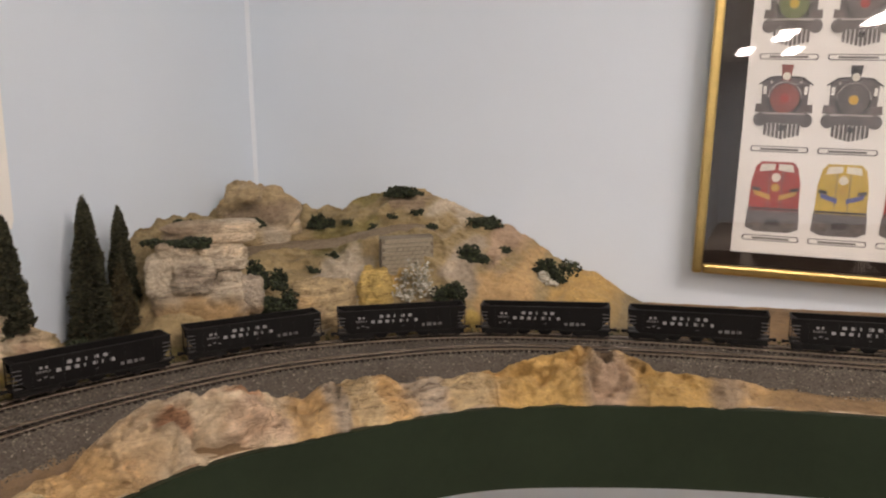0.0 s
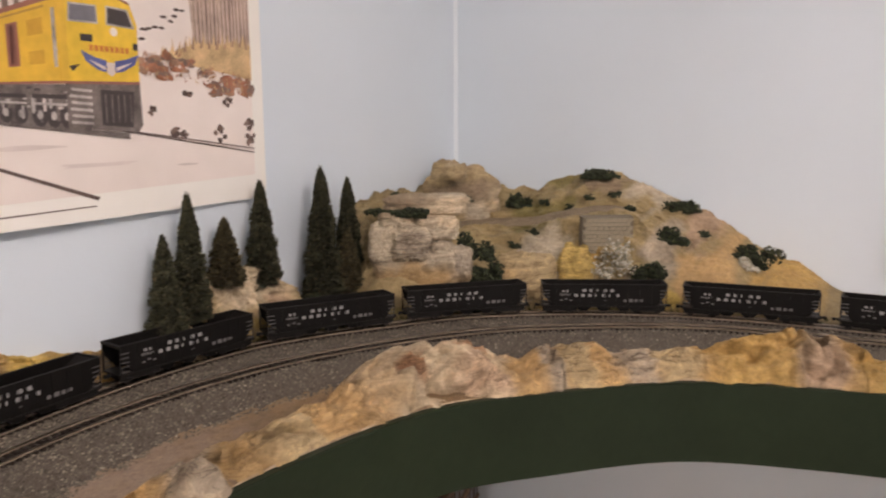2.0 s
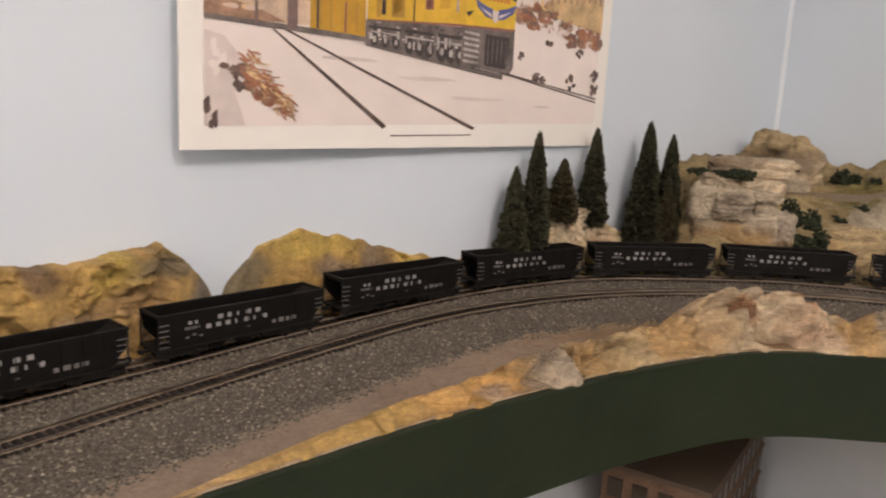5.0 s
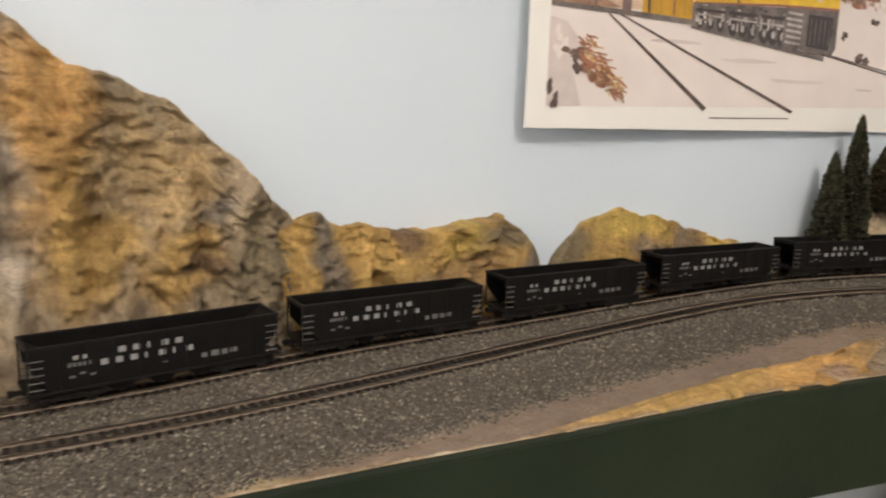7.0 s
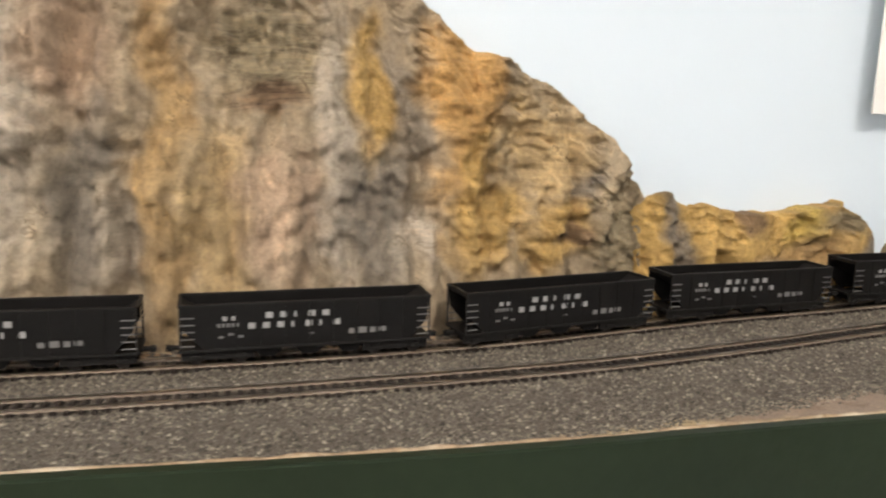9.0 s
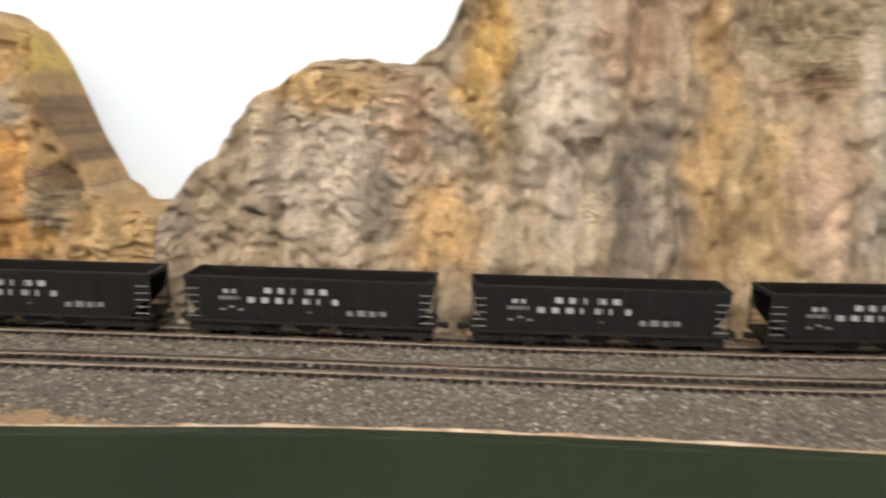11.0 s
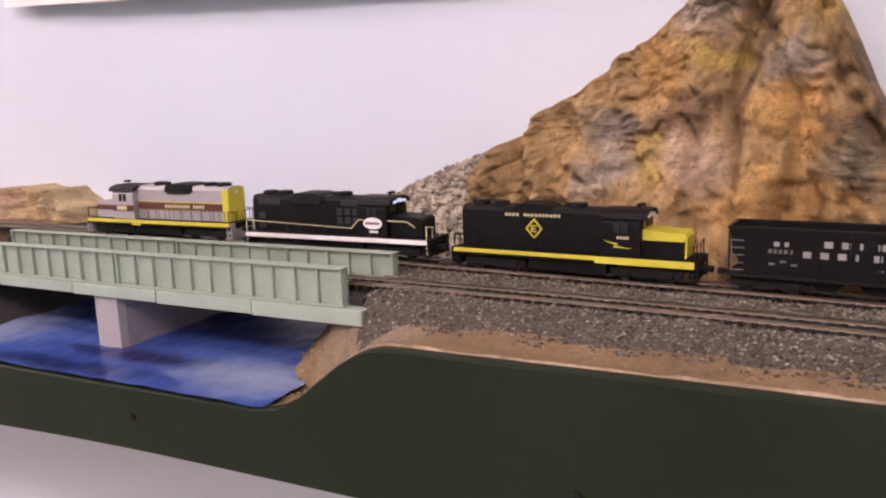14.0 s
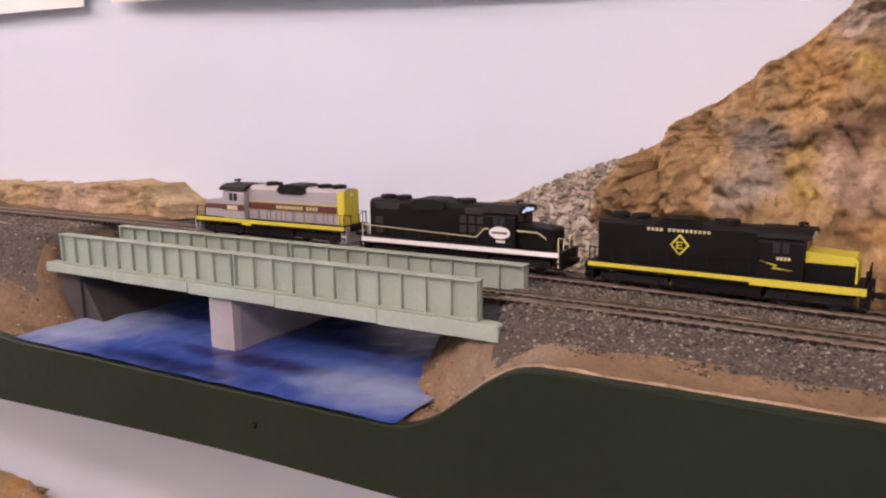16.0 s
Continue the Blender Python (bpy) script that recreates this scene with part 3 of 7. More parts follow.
# ---- cliffs against the west wall ----
def cliff(name, label, y0, y1, profile, foot, material, seed, rough=1.0, n=240, m=120, folds=1.0, grooves=(), base=OCHRE_P, regions=()):
    """A plaster cliff: its crest follows profile (y, z); it leans from the foot line back to the wall."""
    pr = np.array(profile)
    y = np.linspace(y0, y1, n)
    crest = np.interp(y, pr[:, 0], pr[:, 1])
    crest = np.convolve(np.pad(crest, 1, mode="edge"), [0.25, 0.5, 0.25], "valid")
    crest = crest + 0.0035 * fbm(np.c_[y, y * 0, y * 0], 60, 4, seed)
    foot_z = RAIL + rise(y) - 0.008
    t = np.linspace(0, 1, m)
    yy, tt = np.repeat(y, m), np.tile(t, n)
    zz = foot_z.repeat(m) + (crest - foot_z).repeat(m) * np.sin(np.clip(tt, 0, 0.9) / 0.9 * np.pi / 2) ** 0.85
    depth = np.interp(yy, *np.array(foot).T)
    high = np.clip((zz - foot_z.repeat(m)) / 0.16, 0, 1)
    lean = 1 - 0.62 * high
    ridges = np.abs(fbm(np.c_[yy, zz * 0.35, yy * 0], 24, 3, seed + 3)) * 2
    big = fbm(np.c_[yy, zz, yy * 0], 15, 3, seed + 9)
    small = np.abs(fbm(np.c_[yy, zz * 0.8, yy * 0], 70, 4, seed + 5))
    chips = np.abs(fbm(np.c_[yy, zz, yy * 0], 190, 3, seed + 1))
    beds = np.sin(zz * 620 + 9 * fbm(np.c_[yy, zz * 0.5, yy * 0], 14, 3, seed + 7)) * np.clip(fbm(np.c_[yy, zz, yy * 0], 22, 2, seed + 13) * 2.5, 0, 1)
    bent = np.c_[yy + 0.010 * fbm(np.c_[yy, zz, yy * 0], 34, 3, seed + 15), zz + 0.010 * fbm(np.c_[yy, zz, yy * 0], 34, 3, seed + 19), yy * 0]
    crease = (1 - np.clip(np.abs(fbm(bent, 36, 3, seed + 21)) * 1.8, 0, 1)) ** 3
    pleat = (1 - np.clip(np.abs(fbm(bent * (1, 1.7, 1), 85, 3, seed + 23)) * 1.8, 0, 1)) ** 3
    out = depth * lean + folds * 0.013 * (ridges - 0.5) + 0.010 * big * rough - 0.006 * small * rough - 0.0018 * chips + 0.0012 * beds - 0.0045 * crease * rough + 0.0026 * pleat * rough
    for line, width, deep in grooves:
        g = np.array(line)
        mid = np.interp(zz, g[:, 1], g[:, 0]) + 0.0018 * fbm(np.c_[zz, zz * 0, zz * 0], 90, 3, seed)
        out = out - deep * np.exp(-(((yy - mid) / width) ** 2)) * (zz > g[0, 1] - 0.01)
    near_top = smooth_step(tt, 0.80, 1.0)
    out = np.maximum(out, 0.004) * (1 - near_top) + 0.0005 * near_top - 0.006 * smooth_step(tt, 0.95, 1)
    ends = np.minimum(smooth_step(yy, y0, y0 + 0.02), 1 - smooth_step(yy, y1 - 0.02, y1))
    out = np.minimum(out, depth + 0.004) * (0.25 + 0.75 * ends)
    v = np.c_[wall_x(yy) + out, yy, zz]
    ob = link_mesh(name, v, grid_faces(n, m)[:, ::-1], material, True)
    if regions:
        paint(ob, np.c_[yy, zz], base, regions, seed, drip=0.32)
    return tagged(ob, label, "rock")


PLASTER_ROCK = brushed_plaster("hand_painted_plaster_cliff")
# middle along the wall and height, half sizes, paint, brush strokes
PEAK_PAINT = [
    (-0.69, 1.29, 0.05, 0.05, TAN_P, 0.1), (-0.645, 1.31, 0.03, 0.05, TAN_P, 0.2), (-0.625, 1.317, 0.022, 0.008, SLATE_P, 0.9), (-0.622, 1.297, 0.014, 0.016, PALE_P, 0.3), (-0.60, 1.305, 0.010, 0.018, YELLOW_P, 0.4),
    (-0.605, 1.345, 0.012, 0.02, ORANGE_P, 0.1), (-0.585, 1.366, 0.016, 0.010, GREY_P, 1.0), (-0.578, 1.345, 0.013, 0.007, YELLOW_P, 0.4), (-0.590, 1.322, 0.018, 0.008, UMBER_P, 0.8), (-0.585, 1.305, 0.018, 0.012, PINK_P, 0.5)]
# the narrow umber strip at -0.563 puts extra dark into the carved groove
PEAK_PAINT += [
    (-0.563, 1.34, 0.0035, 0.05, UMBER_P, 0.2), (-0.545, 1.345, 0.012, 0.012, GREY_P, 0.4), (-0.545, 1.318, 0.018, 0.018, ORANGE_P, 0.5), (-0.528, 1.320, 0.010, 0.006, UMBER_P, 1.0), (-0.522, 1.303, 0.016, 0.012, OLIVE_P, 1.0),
    (-0.536, 1.372, 0.012, 0.02, YELLOW_P, 0.2), (-0.520, 1.345, 0.006, 0.03, UMBER_P, 0.5), (-0.55, 1.285, 0.03, 0.012, ORANGE_P, 0.4), (-0.485, 1.28, 0.02, 0.025, BUFF_P, 0.5)]
WIDE_PAINT = [
    (-0.475, 1.30, 0.02, 0.04, GREY_P, 0.3), (-0.405, 1.318, 0.03, 0.035, PALE_P, 0.4), (-0.41, 1.355, 0.035, 0.010, TAN_P, 0.2), (-0.378, 1.305, 0.011, 0.022, SLATE_P, 0.3), (-0.365, 1.340, 0.022, 0.022, PINK_P, 0.3),
    (-0.350, 1.333, 0.009, 0.018, GREY_P, 0.2), (-0.352, 1.295, 0.018, 0.022, TAN_P, 0.3), (-0.334, 1.37, 0.012, 0.04, OCHRE_P, 0.1), (-0.318, 1.36, 0.005, 0.05, OLIVE_P, 0.3), (-0.297, 1.345, 0.019, 0.07, PALE_P, 0.1),
    (-0.270, 1.375, 0.02, 0.03, PINK_P, 0.1), (-0.266, 1.315, 0.013, 0.042, SLATE_P, 0.2), (-0.250, 1.30, 0.008, 0.02, GREY_P, 0.3), (-0.236, 1.34, 0.010, 0.08, TAN_P, 0.1), (-0.215, 1.30, 0.02, 0.05, BUFF_P, 0.2)]
WIDE_PAINT += [
    (-0.19, 1.378, 0.030, 0.024, OLIVE_P, 1.0), (-0.19, 1.36, 0.02, 0.006, UMBER_P, 1.0), (-0.185, 1.31, 0.022, 0.036, PINK_P, 0.2), (-0.162, 1.33, 0.009, 0.07, PALE_P, 0.1), (-0.140, 1.305, 0.022, 0.038, SLATE_P, 0.2),
    (-0.145, 1.365, 0.009, 0.04, OCHRE_P, 0.2), (-0.128, 1.36, 0.008, 0.035, GREY_P, 0.2), (-0.120, 1.295, 0.016, 0.008, PALE_P, 0.9), (-0.100, 1.36, 0.021, 0.06, ORANGE_P, 0.3), (-0.092, 1.31, 0.017, 0.04, OCHRE_P, 0.3),
    (-0.058, 1.34, 0.024, 0.03, BUFF_P, 0.4), (-0.05, 1.30, 0.022, 0.02, OCHRE_P, 0.4), (-0.033, 1.322, 0.013, 0.007, SLATE_P, 0.7), (-0.04, 1.296, 0.013, 0.005, UMBER_P, 0.8), (-0.01, 1.29, 0.02, 0.03, OLIVE_P, 0.4)]
MOUND_PAINT = [
    (0.021, 1.29, 0.008, 0.04, SLATE_P, 0.2), (0.06, 1.295, 0.03, 0.014, OCHRE_P, 0.3), (0.045, 1.27, 0.012, 0.007, PALE_P, 0.2), (0.075, 1.27, 0.025, 0.014, PINK_P, 0.3), (0.062, 1.302, 0.008, 0.006, UMBER_P, 0.5),
    (0.097, 1.298, 0.010, 0.010, YELLOW_P, 0.3), (0.125, 1.303, 0.022, 0.010, OLIVE_P, 0.4), (0.11, 1.28, 0.02, 0.014, TAN_P, 0.3), (0.142, 1.278, 0.012, 0.018, SLATE_P, 0.2), (0.088, 1.31, 0.02, 0.004, ORANGE_P, 0.2)]
LOW_PAINT = [
    (0.168, 1.28, 0.014, 0.026, OLIVE_P, 0.3), (0.215, 1.304, 0.030, 0.012, YELLOW_P, 0.3), (0.205, 1.28, 0.025, 0.012, OCHRE_P, 0.4), (0.235, 1.285, 0.018, 0.010, EARTH_P, 0.5), (0.262, 1.29, 0.010, 0.014, EARTH_P, 0.3),
    (0.285, 1.286, 0.016, 0.010, YELLOW_P, 0.3), (0.268, 1.268, 0.035, 0.010, EARTH_P, 0.3), (0.325, 1.276, 0.022, 0.008, EARTH_P, 0.3), (0.35, 1.275, 0.016, 0.006, SAND_P, 0.3)]
FOOT = [(-1.2, 0.03), (-0.8, 0.045), (-0.66, 0.055), (-0.3, 0.057), (-0.2, 0.052), (-0.12, 0.036), (-0.04, 0.022), (0.05, 0.012), (0.3, 0.012), (0.42, 0.02)]
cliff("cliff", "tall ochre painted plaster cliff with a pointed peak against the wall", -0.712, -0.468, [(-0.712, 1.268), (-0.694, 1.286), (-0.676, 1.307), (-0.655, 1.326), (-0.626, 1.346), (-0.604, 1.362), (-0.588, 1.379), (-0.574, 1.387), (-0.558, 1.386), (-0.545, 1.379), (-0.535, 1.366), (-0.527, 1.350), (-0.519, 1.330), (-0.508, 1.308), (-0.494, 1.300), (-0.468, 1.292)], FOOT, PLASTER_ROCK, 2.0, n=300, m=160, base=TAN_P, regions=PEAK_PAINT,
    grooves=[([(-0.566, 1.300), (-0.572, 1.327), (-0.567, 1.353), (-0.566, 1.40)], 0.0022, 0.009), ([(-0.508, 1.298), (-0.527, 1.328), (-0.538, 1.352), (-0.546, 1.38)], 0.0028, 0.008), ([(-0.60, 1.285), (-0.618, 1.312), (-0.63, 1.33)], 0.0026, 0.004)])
cliff("cliff", "wide grey and ochre streaked plaster cliff against the wall", -0.492, 0.012, [(-0.492, 1.285), (-0.474, 1.302), (-0.46, 1.318), (-0.443, 1.335), (-0.435, 1.351), (-0.42, 1.361), (-0.396, 1.368), (-0.367, 1.366), (-0.356, 1.376), (-0.344, 1.394), (-0.32, 1.43), (-0.27, 1.46), (-0.2, 1.465), (-0.15, 1.435), (-0.114, 1.401), (-0.098, 1.387), (-0.075, 1.379), (-0.05, 1.368), (-0.034, 1.351), (-0.009, 1.328), (0.002, 1.316), (0.012, 1.30)], FOOT, PLASTER_ROCK, 5.0, n=480, m=170, base=(0.42, 0.335, 0.23), regions=WIDE_PAINT, grooves=[([(-0.125, 1.28), (-0.122, 1.33), (-0.128, 1.36), (-0.14, 1.40)], 0.004, 0.009), ([(-0.275, 1.28), (-0.272, 1.34), (-0.268, 1.40)], 0.004, 0.006), ([(-0.205, 1.30), (-0.200, 1.36), (-0.21, 1.42)], 0.003, 0.005), ([(-0.035, 1.27), (-0.03, 1.32)], 0.004, 0.006)])
cliff("rock_mound", "low ochre rock mound against the wall beside the track", -0.01, 0.156, [(-0.01, 1.306), (0.017, 1.317), (0.03, 1.310), (0.06, 1.306), (0.087, 1.306), (0.105, 1.311), (0.122, 1.310), (0.138, 1.299), (0.15, 1.281), (0.156, 1.258)], FOOT, PLASTER_ROCK, 8.0, 1.0, 190, 90, 0.9, base=OCHRE_P, regions=MOUND_PAINT)
cliff("rock_mound", "rounded yellow ochre rock mound against the wall", 0.15, 0.40, [(0.15, 1.258), (0.162, 1.286), (0.18, 1.305), (0.207, 1.312), (0.238, 1.307), (0.281, 1.293), (0.32, 1.284), (0.36, 1.277), (0.40, 1.268)], FOOT, PLASTER_ROCK, 11.0, 1.0, 240, 90, 0.8, base=OCHRE_P, regions=LOW_PAINT)
cliff("rock_mound", "low tan rock mound beyond the bridge", -1.5, -0.985, [(-1.5, 1.272), (-1.2, 1.274), (-1.12, 1.276), (-1.06, 1.281), (-1.02, 1.279), (-0.985, 1.262)], FOOT, PLASTER_ROCK, 14.0, 0.8, 200, 50, 0.5, base=BUFF_P, regions=[(-1.1, 1.27, 0.05, 0.02, PINK_P, 0.4), (-1.0, 1.27, 0.03, 0.02, SAND_P, 0.4)])
cliff("rock_mound", "pale craggy rock at the foot of the toy trees", 0.352, 0.528, [(0.352, 1.276), (0.375, 1.284), (0.395, 1.297), (0.412, 1.306), (0.428, 1.313), (0.445, 1.3155), (0.462, 1.313), (0.474, 1.305), (0.49, 1.291), (0.505, 1.280), (0.528, 1.266)], [(0.352, 0.022), (0.40, 0.033), (0.45, 0.037), (0.528, 0.032)], PLASTER_ROCK, 17.0, 0.9, 170, 90, 0.7, base=SAND_P, regions=[(0.445, 1.30, 0.035, 0.02, CREAM_P, 0.3), (0.40, 1.29, 0.014, 0.012, SAND_P, 0.2), (0.47, 1.28, 0.014, 0.016, PINK_P, 0.2), (0.505, 1.272, 0.02, 0.014, OLIVE_P, 0.3), (0.37, 1.272, 0.016, 0.010, EARTH_P, 0.3), (0.43, 1.268, 0.03, 0.006, YELLOW_P, 0.2)])

# ---- hill in the corner, rising from the outer track to both walls ----
HILL_N, HILL_M = 340, 170
run = BACK[(BACK[:, 1] > 0.33) & (BACK[:, 0] < 0.03)]
ss = np.linspace(0, len(run) - 1, HILL_N)
rx, ry = np.interp(ss, np.arange(len(run)), run[:, 0]), np.interp(ss, np.arange(len(run)), run[:, 1])
line = np.c_[rx, ry]
tg = np.gradient(line, axis=0)
tg /= np.linalg.norm(tg, axis=1)[:, None]
nm = np.stack([-tg[:, 1], tg[:, 0]], 1)
start = line + nm * 0.0135
span = np.minimum(np.where(nm[:, 0] < -1e-3, (-0.432 - start[:, 0]) / np.minimum(nm[:, 0], -1e-3), 9), np.where(nm[:, 1] > 1e-3, (BACK_Y - start[:, 1]) / np.maximum(nm[:, 1], 1e-3), 9))
span = np.convolve(np.pad(span, 6, mode="edge"), np.ones(13) / 13, "valid") + 0.003
hit = start + nm * span[:, None]
# place along the two walls, unrolled: west wall up to 0.365, then north wall
unroll = np.where(hit[:, 1] < BACK_Y - 0.01, np.minimum(hit[:, 1] - 0.45, 0.365), 0.365 + hit[:, 0] + 0.43)
CREST = [(-0.2, 1.268), (0.0, 1.270), (0.06, 1.273), (0.11, 1.278), (0.135, 1.298), (0.16, 1.342), (0.19, 1.349), (0.30, 1.351), (0.345, 1.349), (0.40, 1.346), (0.445, 1.347), (0.477, 1.356), (0.501, 1.361), (0.531, 1.366), (0.554, 1.363), (0.571, 1.355), (0.60, 1.342), (0.632, 1.333), (0.664, 1.315), (0.688, 1.297), (0.727, 1.286), (0.753, 1.268), (0.77, 1.259), (0.81, 1.256)]
crest = np.interp(unroll, *np.array(CREST).T)
crest = np.convolve(np.pad(crest, 3, mode="edge"), np.ones(7) / 7, "valid")
t = np.linspace(0, 1, HILL_M)
base = RAIL + rise(start[:, 1]) - 0.006
ledge = 0.60 + 0.12 * smooth_step(unroll, 0.2, 0.5)
g = np.zeros((HILL_N, HILL_M))
for i in range(HILL_N):
    steep = smooth_step(unroll[i], 0.02, 0.16)
    g[i] = np.interp(t, [0, 0.10, 0.26, 0.44, 0.56, 0.64, 0.80, 0.93, 1], np.array([0, 0.10, 0.45, ledge[i], ledge[i] + 0.03, ledge[i] + 0.04, 0.88, 1.0, 1.0]) * steep + np.array([0, 0.1, 0.3, 0.5, 0.62, 0.7, 0.86, 1, 1]) * (1 - steep))
pts = start[:, None] + nm[:, None] * (span[:, None] * t)[:, :, None]
zz = base[:, None] + (crest - base)[:, None] * g
flat = np.c_[pts.reshape(-1, 2), zz.ravel()]
tall = np.clip((zz - base[:, None]) / 0.06, 0, 1).ravel()
crag = np.abs(fbm(flat, 26, 4, 3.0)) - 0.25
lump = fbm(flat, 12, 3, 6.0)
fine = fbm(flat, 120, 3, 1.0)
chip = np.abs(fbm(flat, 85, 4, 9.0)) - 0.2
road = ((t > 0.46) & (t < 0.635))[None].repeat(HILL_N, 0).ravel() & (np.repeat(unroll, HILL_M) > 0.2) & (np.repeat(unroll, HILL_M) < 0.56)
ease = np.where(road, 0.12, 1.0)
flat[:, 2] += tall * ease * (-0.012 * crag + 0.005 * lump - 0.0030 * chip) + 0.0006 * fine
push = (tall * ease * (-0.018 * crag + 0.007 * lump - 0.005 * chip)).reshape(HILL_N, HILL_M) * np.sin(np.pi * t)[None]
flat[:, :2] -= (nm[:, None] * push[:, :, None]).reshape(-1, 2)
flat[:, 0], flat[:, 1] = np.maximum(flat[:, 0], -0.431), np.minimum(flat[:, 1], BACK_Y - 0.001)
hill_faces = grid_faces(HILL_N, HILL_M)
on_road = road[hill_faces].all(1).astype(int)
ROAD = rock_material("dirt_road", [(0.20, 0.15, 0.095), (0.26, 0.20, 0.13), (0.23, 0.18, 0.11)], size=60, bump=0.001)
HILL_PAINT = [
    (-0.30, 1.328, 0.035, 0.012, MOSS_P, 0.2), (-0.275, 1.295, 0.026, 0.036, STONE_P, 0.4), (-0.240, 1.29, 0.016, 0.036, OCHRE_P, 0.3), (-0.205, 1.275, 0.016, 0.014, MOSS_P, 0.2), (-0.176, 1.306, 0.022, 0.020, GREY_P, 0.3), (-0.140, 1.328, 0.028, 0.018, PINK_P, 0.3),
    (-0.135, 1.285, 0.03, 0.025, TAN_P, 0.2), (-0.165, 1.272, 0.02, 0.010, YELLOW_P, 0.2), (-0.195, 1.350, 0.03, 0.016, STONE_P, 0.4), (-0.255, 1.356, 0.03, 0.012, EARTH_P, 0.6), (-0.07, 1.28, 0.03, 0.03, OCHRE_P, 0.3), (-0.30, 1.36, 0.02, 0.01, MOSS_P, 0.2), (-0.39, 1.27, 0.05, 0.012, MOSS_P, 0.2)]
tagged(paint(link_mesh("hill", flat, hill_faces[:, ::-1], [HILLSIDE, ROAD], True, on_road), flat[:, [0, 2]], HILL_P, HILL_PAINT, 6.0, 0.012, 0.3, 0.3, 0.7), "sandy plaster hill with a dirt road ledge in the corner", "hill")
HILL_GRID = flat.reshape(HILL_N, HILL_M, 3)


def on_hill(x, y):
    d = (HILL_GRID[:, :, 0] - x) ** 2 + (HILL_GRID[:, :, 1] - y) ** 2
    return float(HILL_GRID[:, :, 2].ravel()[np.argmin(d)])

# ---- rock ledge along the lip of the curve ----
es = np.r_[0, np.cumsum(np.linalg.norm(np.diff(EDGE, axis=0), axis=1))]
e0 = es[int(np.argmin(abs(EDGE[:, 1] - 0.1)))]
LN, LM = 520, 64
ee = np.linspace(-0.10, 0.74, LN)
ei = np.interp(ee + e0, es, np.arange(N))
ex, ey = np.interp(ei, np.arange(N), EDGE[:, 0]), np.interp(ei, np.arange(N), EDGE[:, 1])
en = np.c_[np.interp(ei, np.arange(N), norm[:, 0]), np.interp(ei, np.arange(N), norm[:, 1])]
tall_at = np.interp(ee, [-0.1, -0.02, 0.06, 0.13, 0.165, 0.268, 0.284, 0.30, 0.345, 0.37, 0.385, 0.40, 0.43, 0.47, 0.50, 0.53, 0.555, 0.58, 0.60, 0.64, 0.68, 0.74], [0.0005, 0.002, 0.004, 0.007, 0.0135, 0.0145, 0.026, 0.031, 0.030, 0.019, 0.016, 0.023, 0.021, 0.014, 0.017, 0.026, 0.030, 0.025, 0.015, 0.011, 0.006, 0.001])
deep_at = np.interp(ee, [-0.1, 0.1, 0.2, 0.3, 0.5, 0.56, 0.65, 0.74], [0.003, 0.028, 0.034, 0.046, 0.040, 0.050, 0.034, 0.02])
c = np.linspace(0, 1, LM)
lift = np.interp(c, [0, 0.12, 0.3, 0.55, 0.75, 0.92, 1], [0.02, 0.42, 0.82, 1.0, 0.85, 0.25, -0.12])
lx = ex[:, None] + en[:, :1] * (deep_at[:, None] * c - 0.0035)
ly = ey[:, None] + en[:, 1:] * (deep_at[:, None] * c - 0.0035)
lz = (lip_height(ey) - 0.0005)[:, None] + tall_at[:, None] * lift[None] + (0.0025 * smooth_step(ee, -0.06, 0.1) - 0.002 * (1 - smooth_step(ee, -0.1, 0.0)))[:, None] * smooth_step(c, 0.1, 0.8)[None]
pts = np.c_[lx.ravel(), ly.ravel(), lz.ravel()]
amount = (tall_at[:, None] * (np.sin(np.pi * np.clip(c, 0.04, 0.96)) ** 0.5)[None]).ravel()
strata = fbm(pts * (1, 1, 2.6), 42, 4, 2.0)
lumps = np.abs(fbm(pts, 24, 3, 7.0)) - 0.22
chip = np.abs(fbm(pts, 95, 4, 4.0)) - 0.2
# plaster broken into chunks with clefts between them
uv = np.c_[np.repeat(ee, LM), np.tile(c, LN) * 0.035]
bent = uv + 0.006 * np.c_[fbm(np.c_[uv, uv[:, 0] * 0], 40, 3, 3.0), fbm(np.c_[uv, uv[:, 0] * 0], 40, 3, 8.0)]
cells = np.array([noise.voronoi(Vector((a * 40, b * 40, 0.0)))[0][:2] for a, b in bent])
chunk = smooth_step(cells[:, 1] - cells[:, 0], 0.0, 0.35)
crease = (1 - np.clip(np.abs(fbm(np.c_[bent, uv[:, 0] * 0] * (1, 1.6, 1), 70, 3, 12.0)) * 1.8, 0, 1)) ** 3
gain = amount * (0.25 + 0.75 * (1 - smooth_step(uv[:, 0], 0.25, 0.30)))
shift = amount * (-0.70 * lumps + 0.26 * strata - 0.12 * chip - 0.16 * crease) + 0.62 * gain * (chunk - 0.80)
pts[:, 2] += np.where(shift > 0, 0.26 * amount * np.tanh(shift / np.maximum(0.26 * amount, 1e-6)), shift)
pts[:, :2] -= (en[:, None] * (amount * (0.35 * strata - 0.55 * lumps - 0.14 * chip - 0.18 * crease) + 0.7 * gain * (chunk - 0.75)).reshape(LN, LM, 1)).reshape(-1, 2)


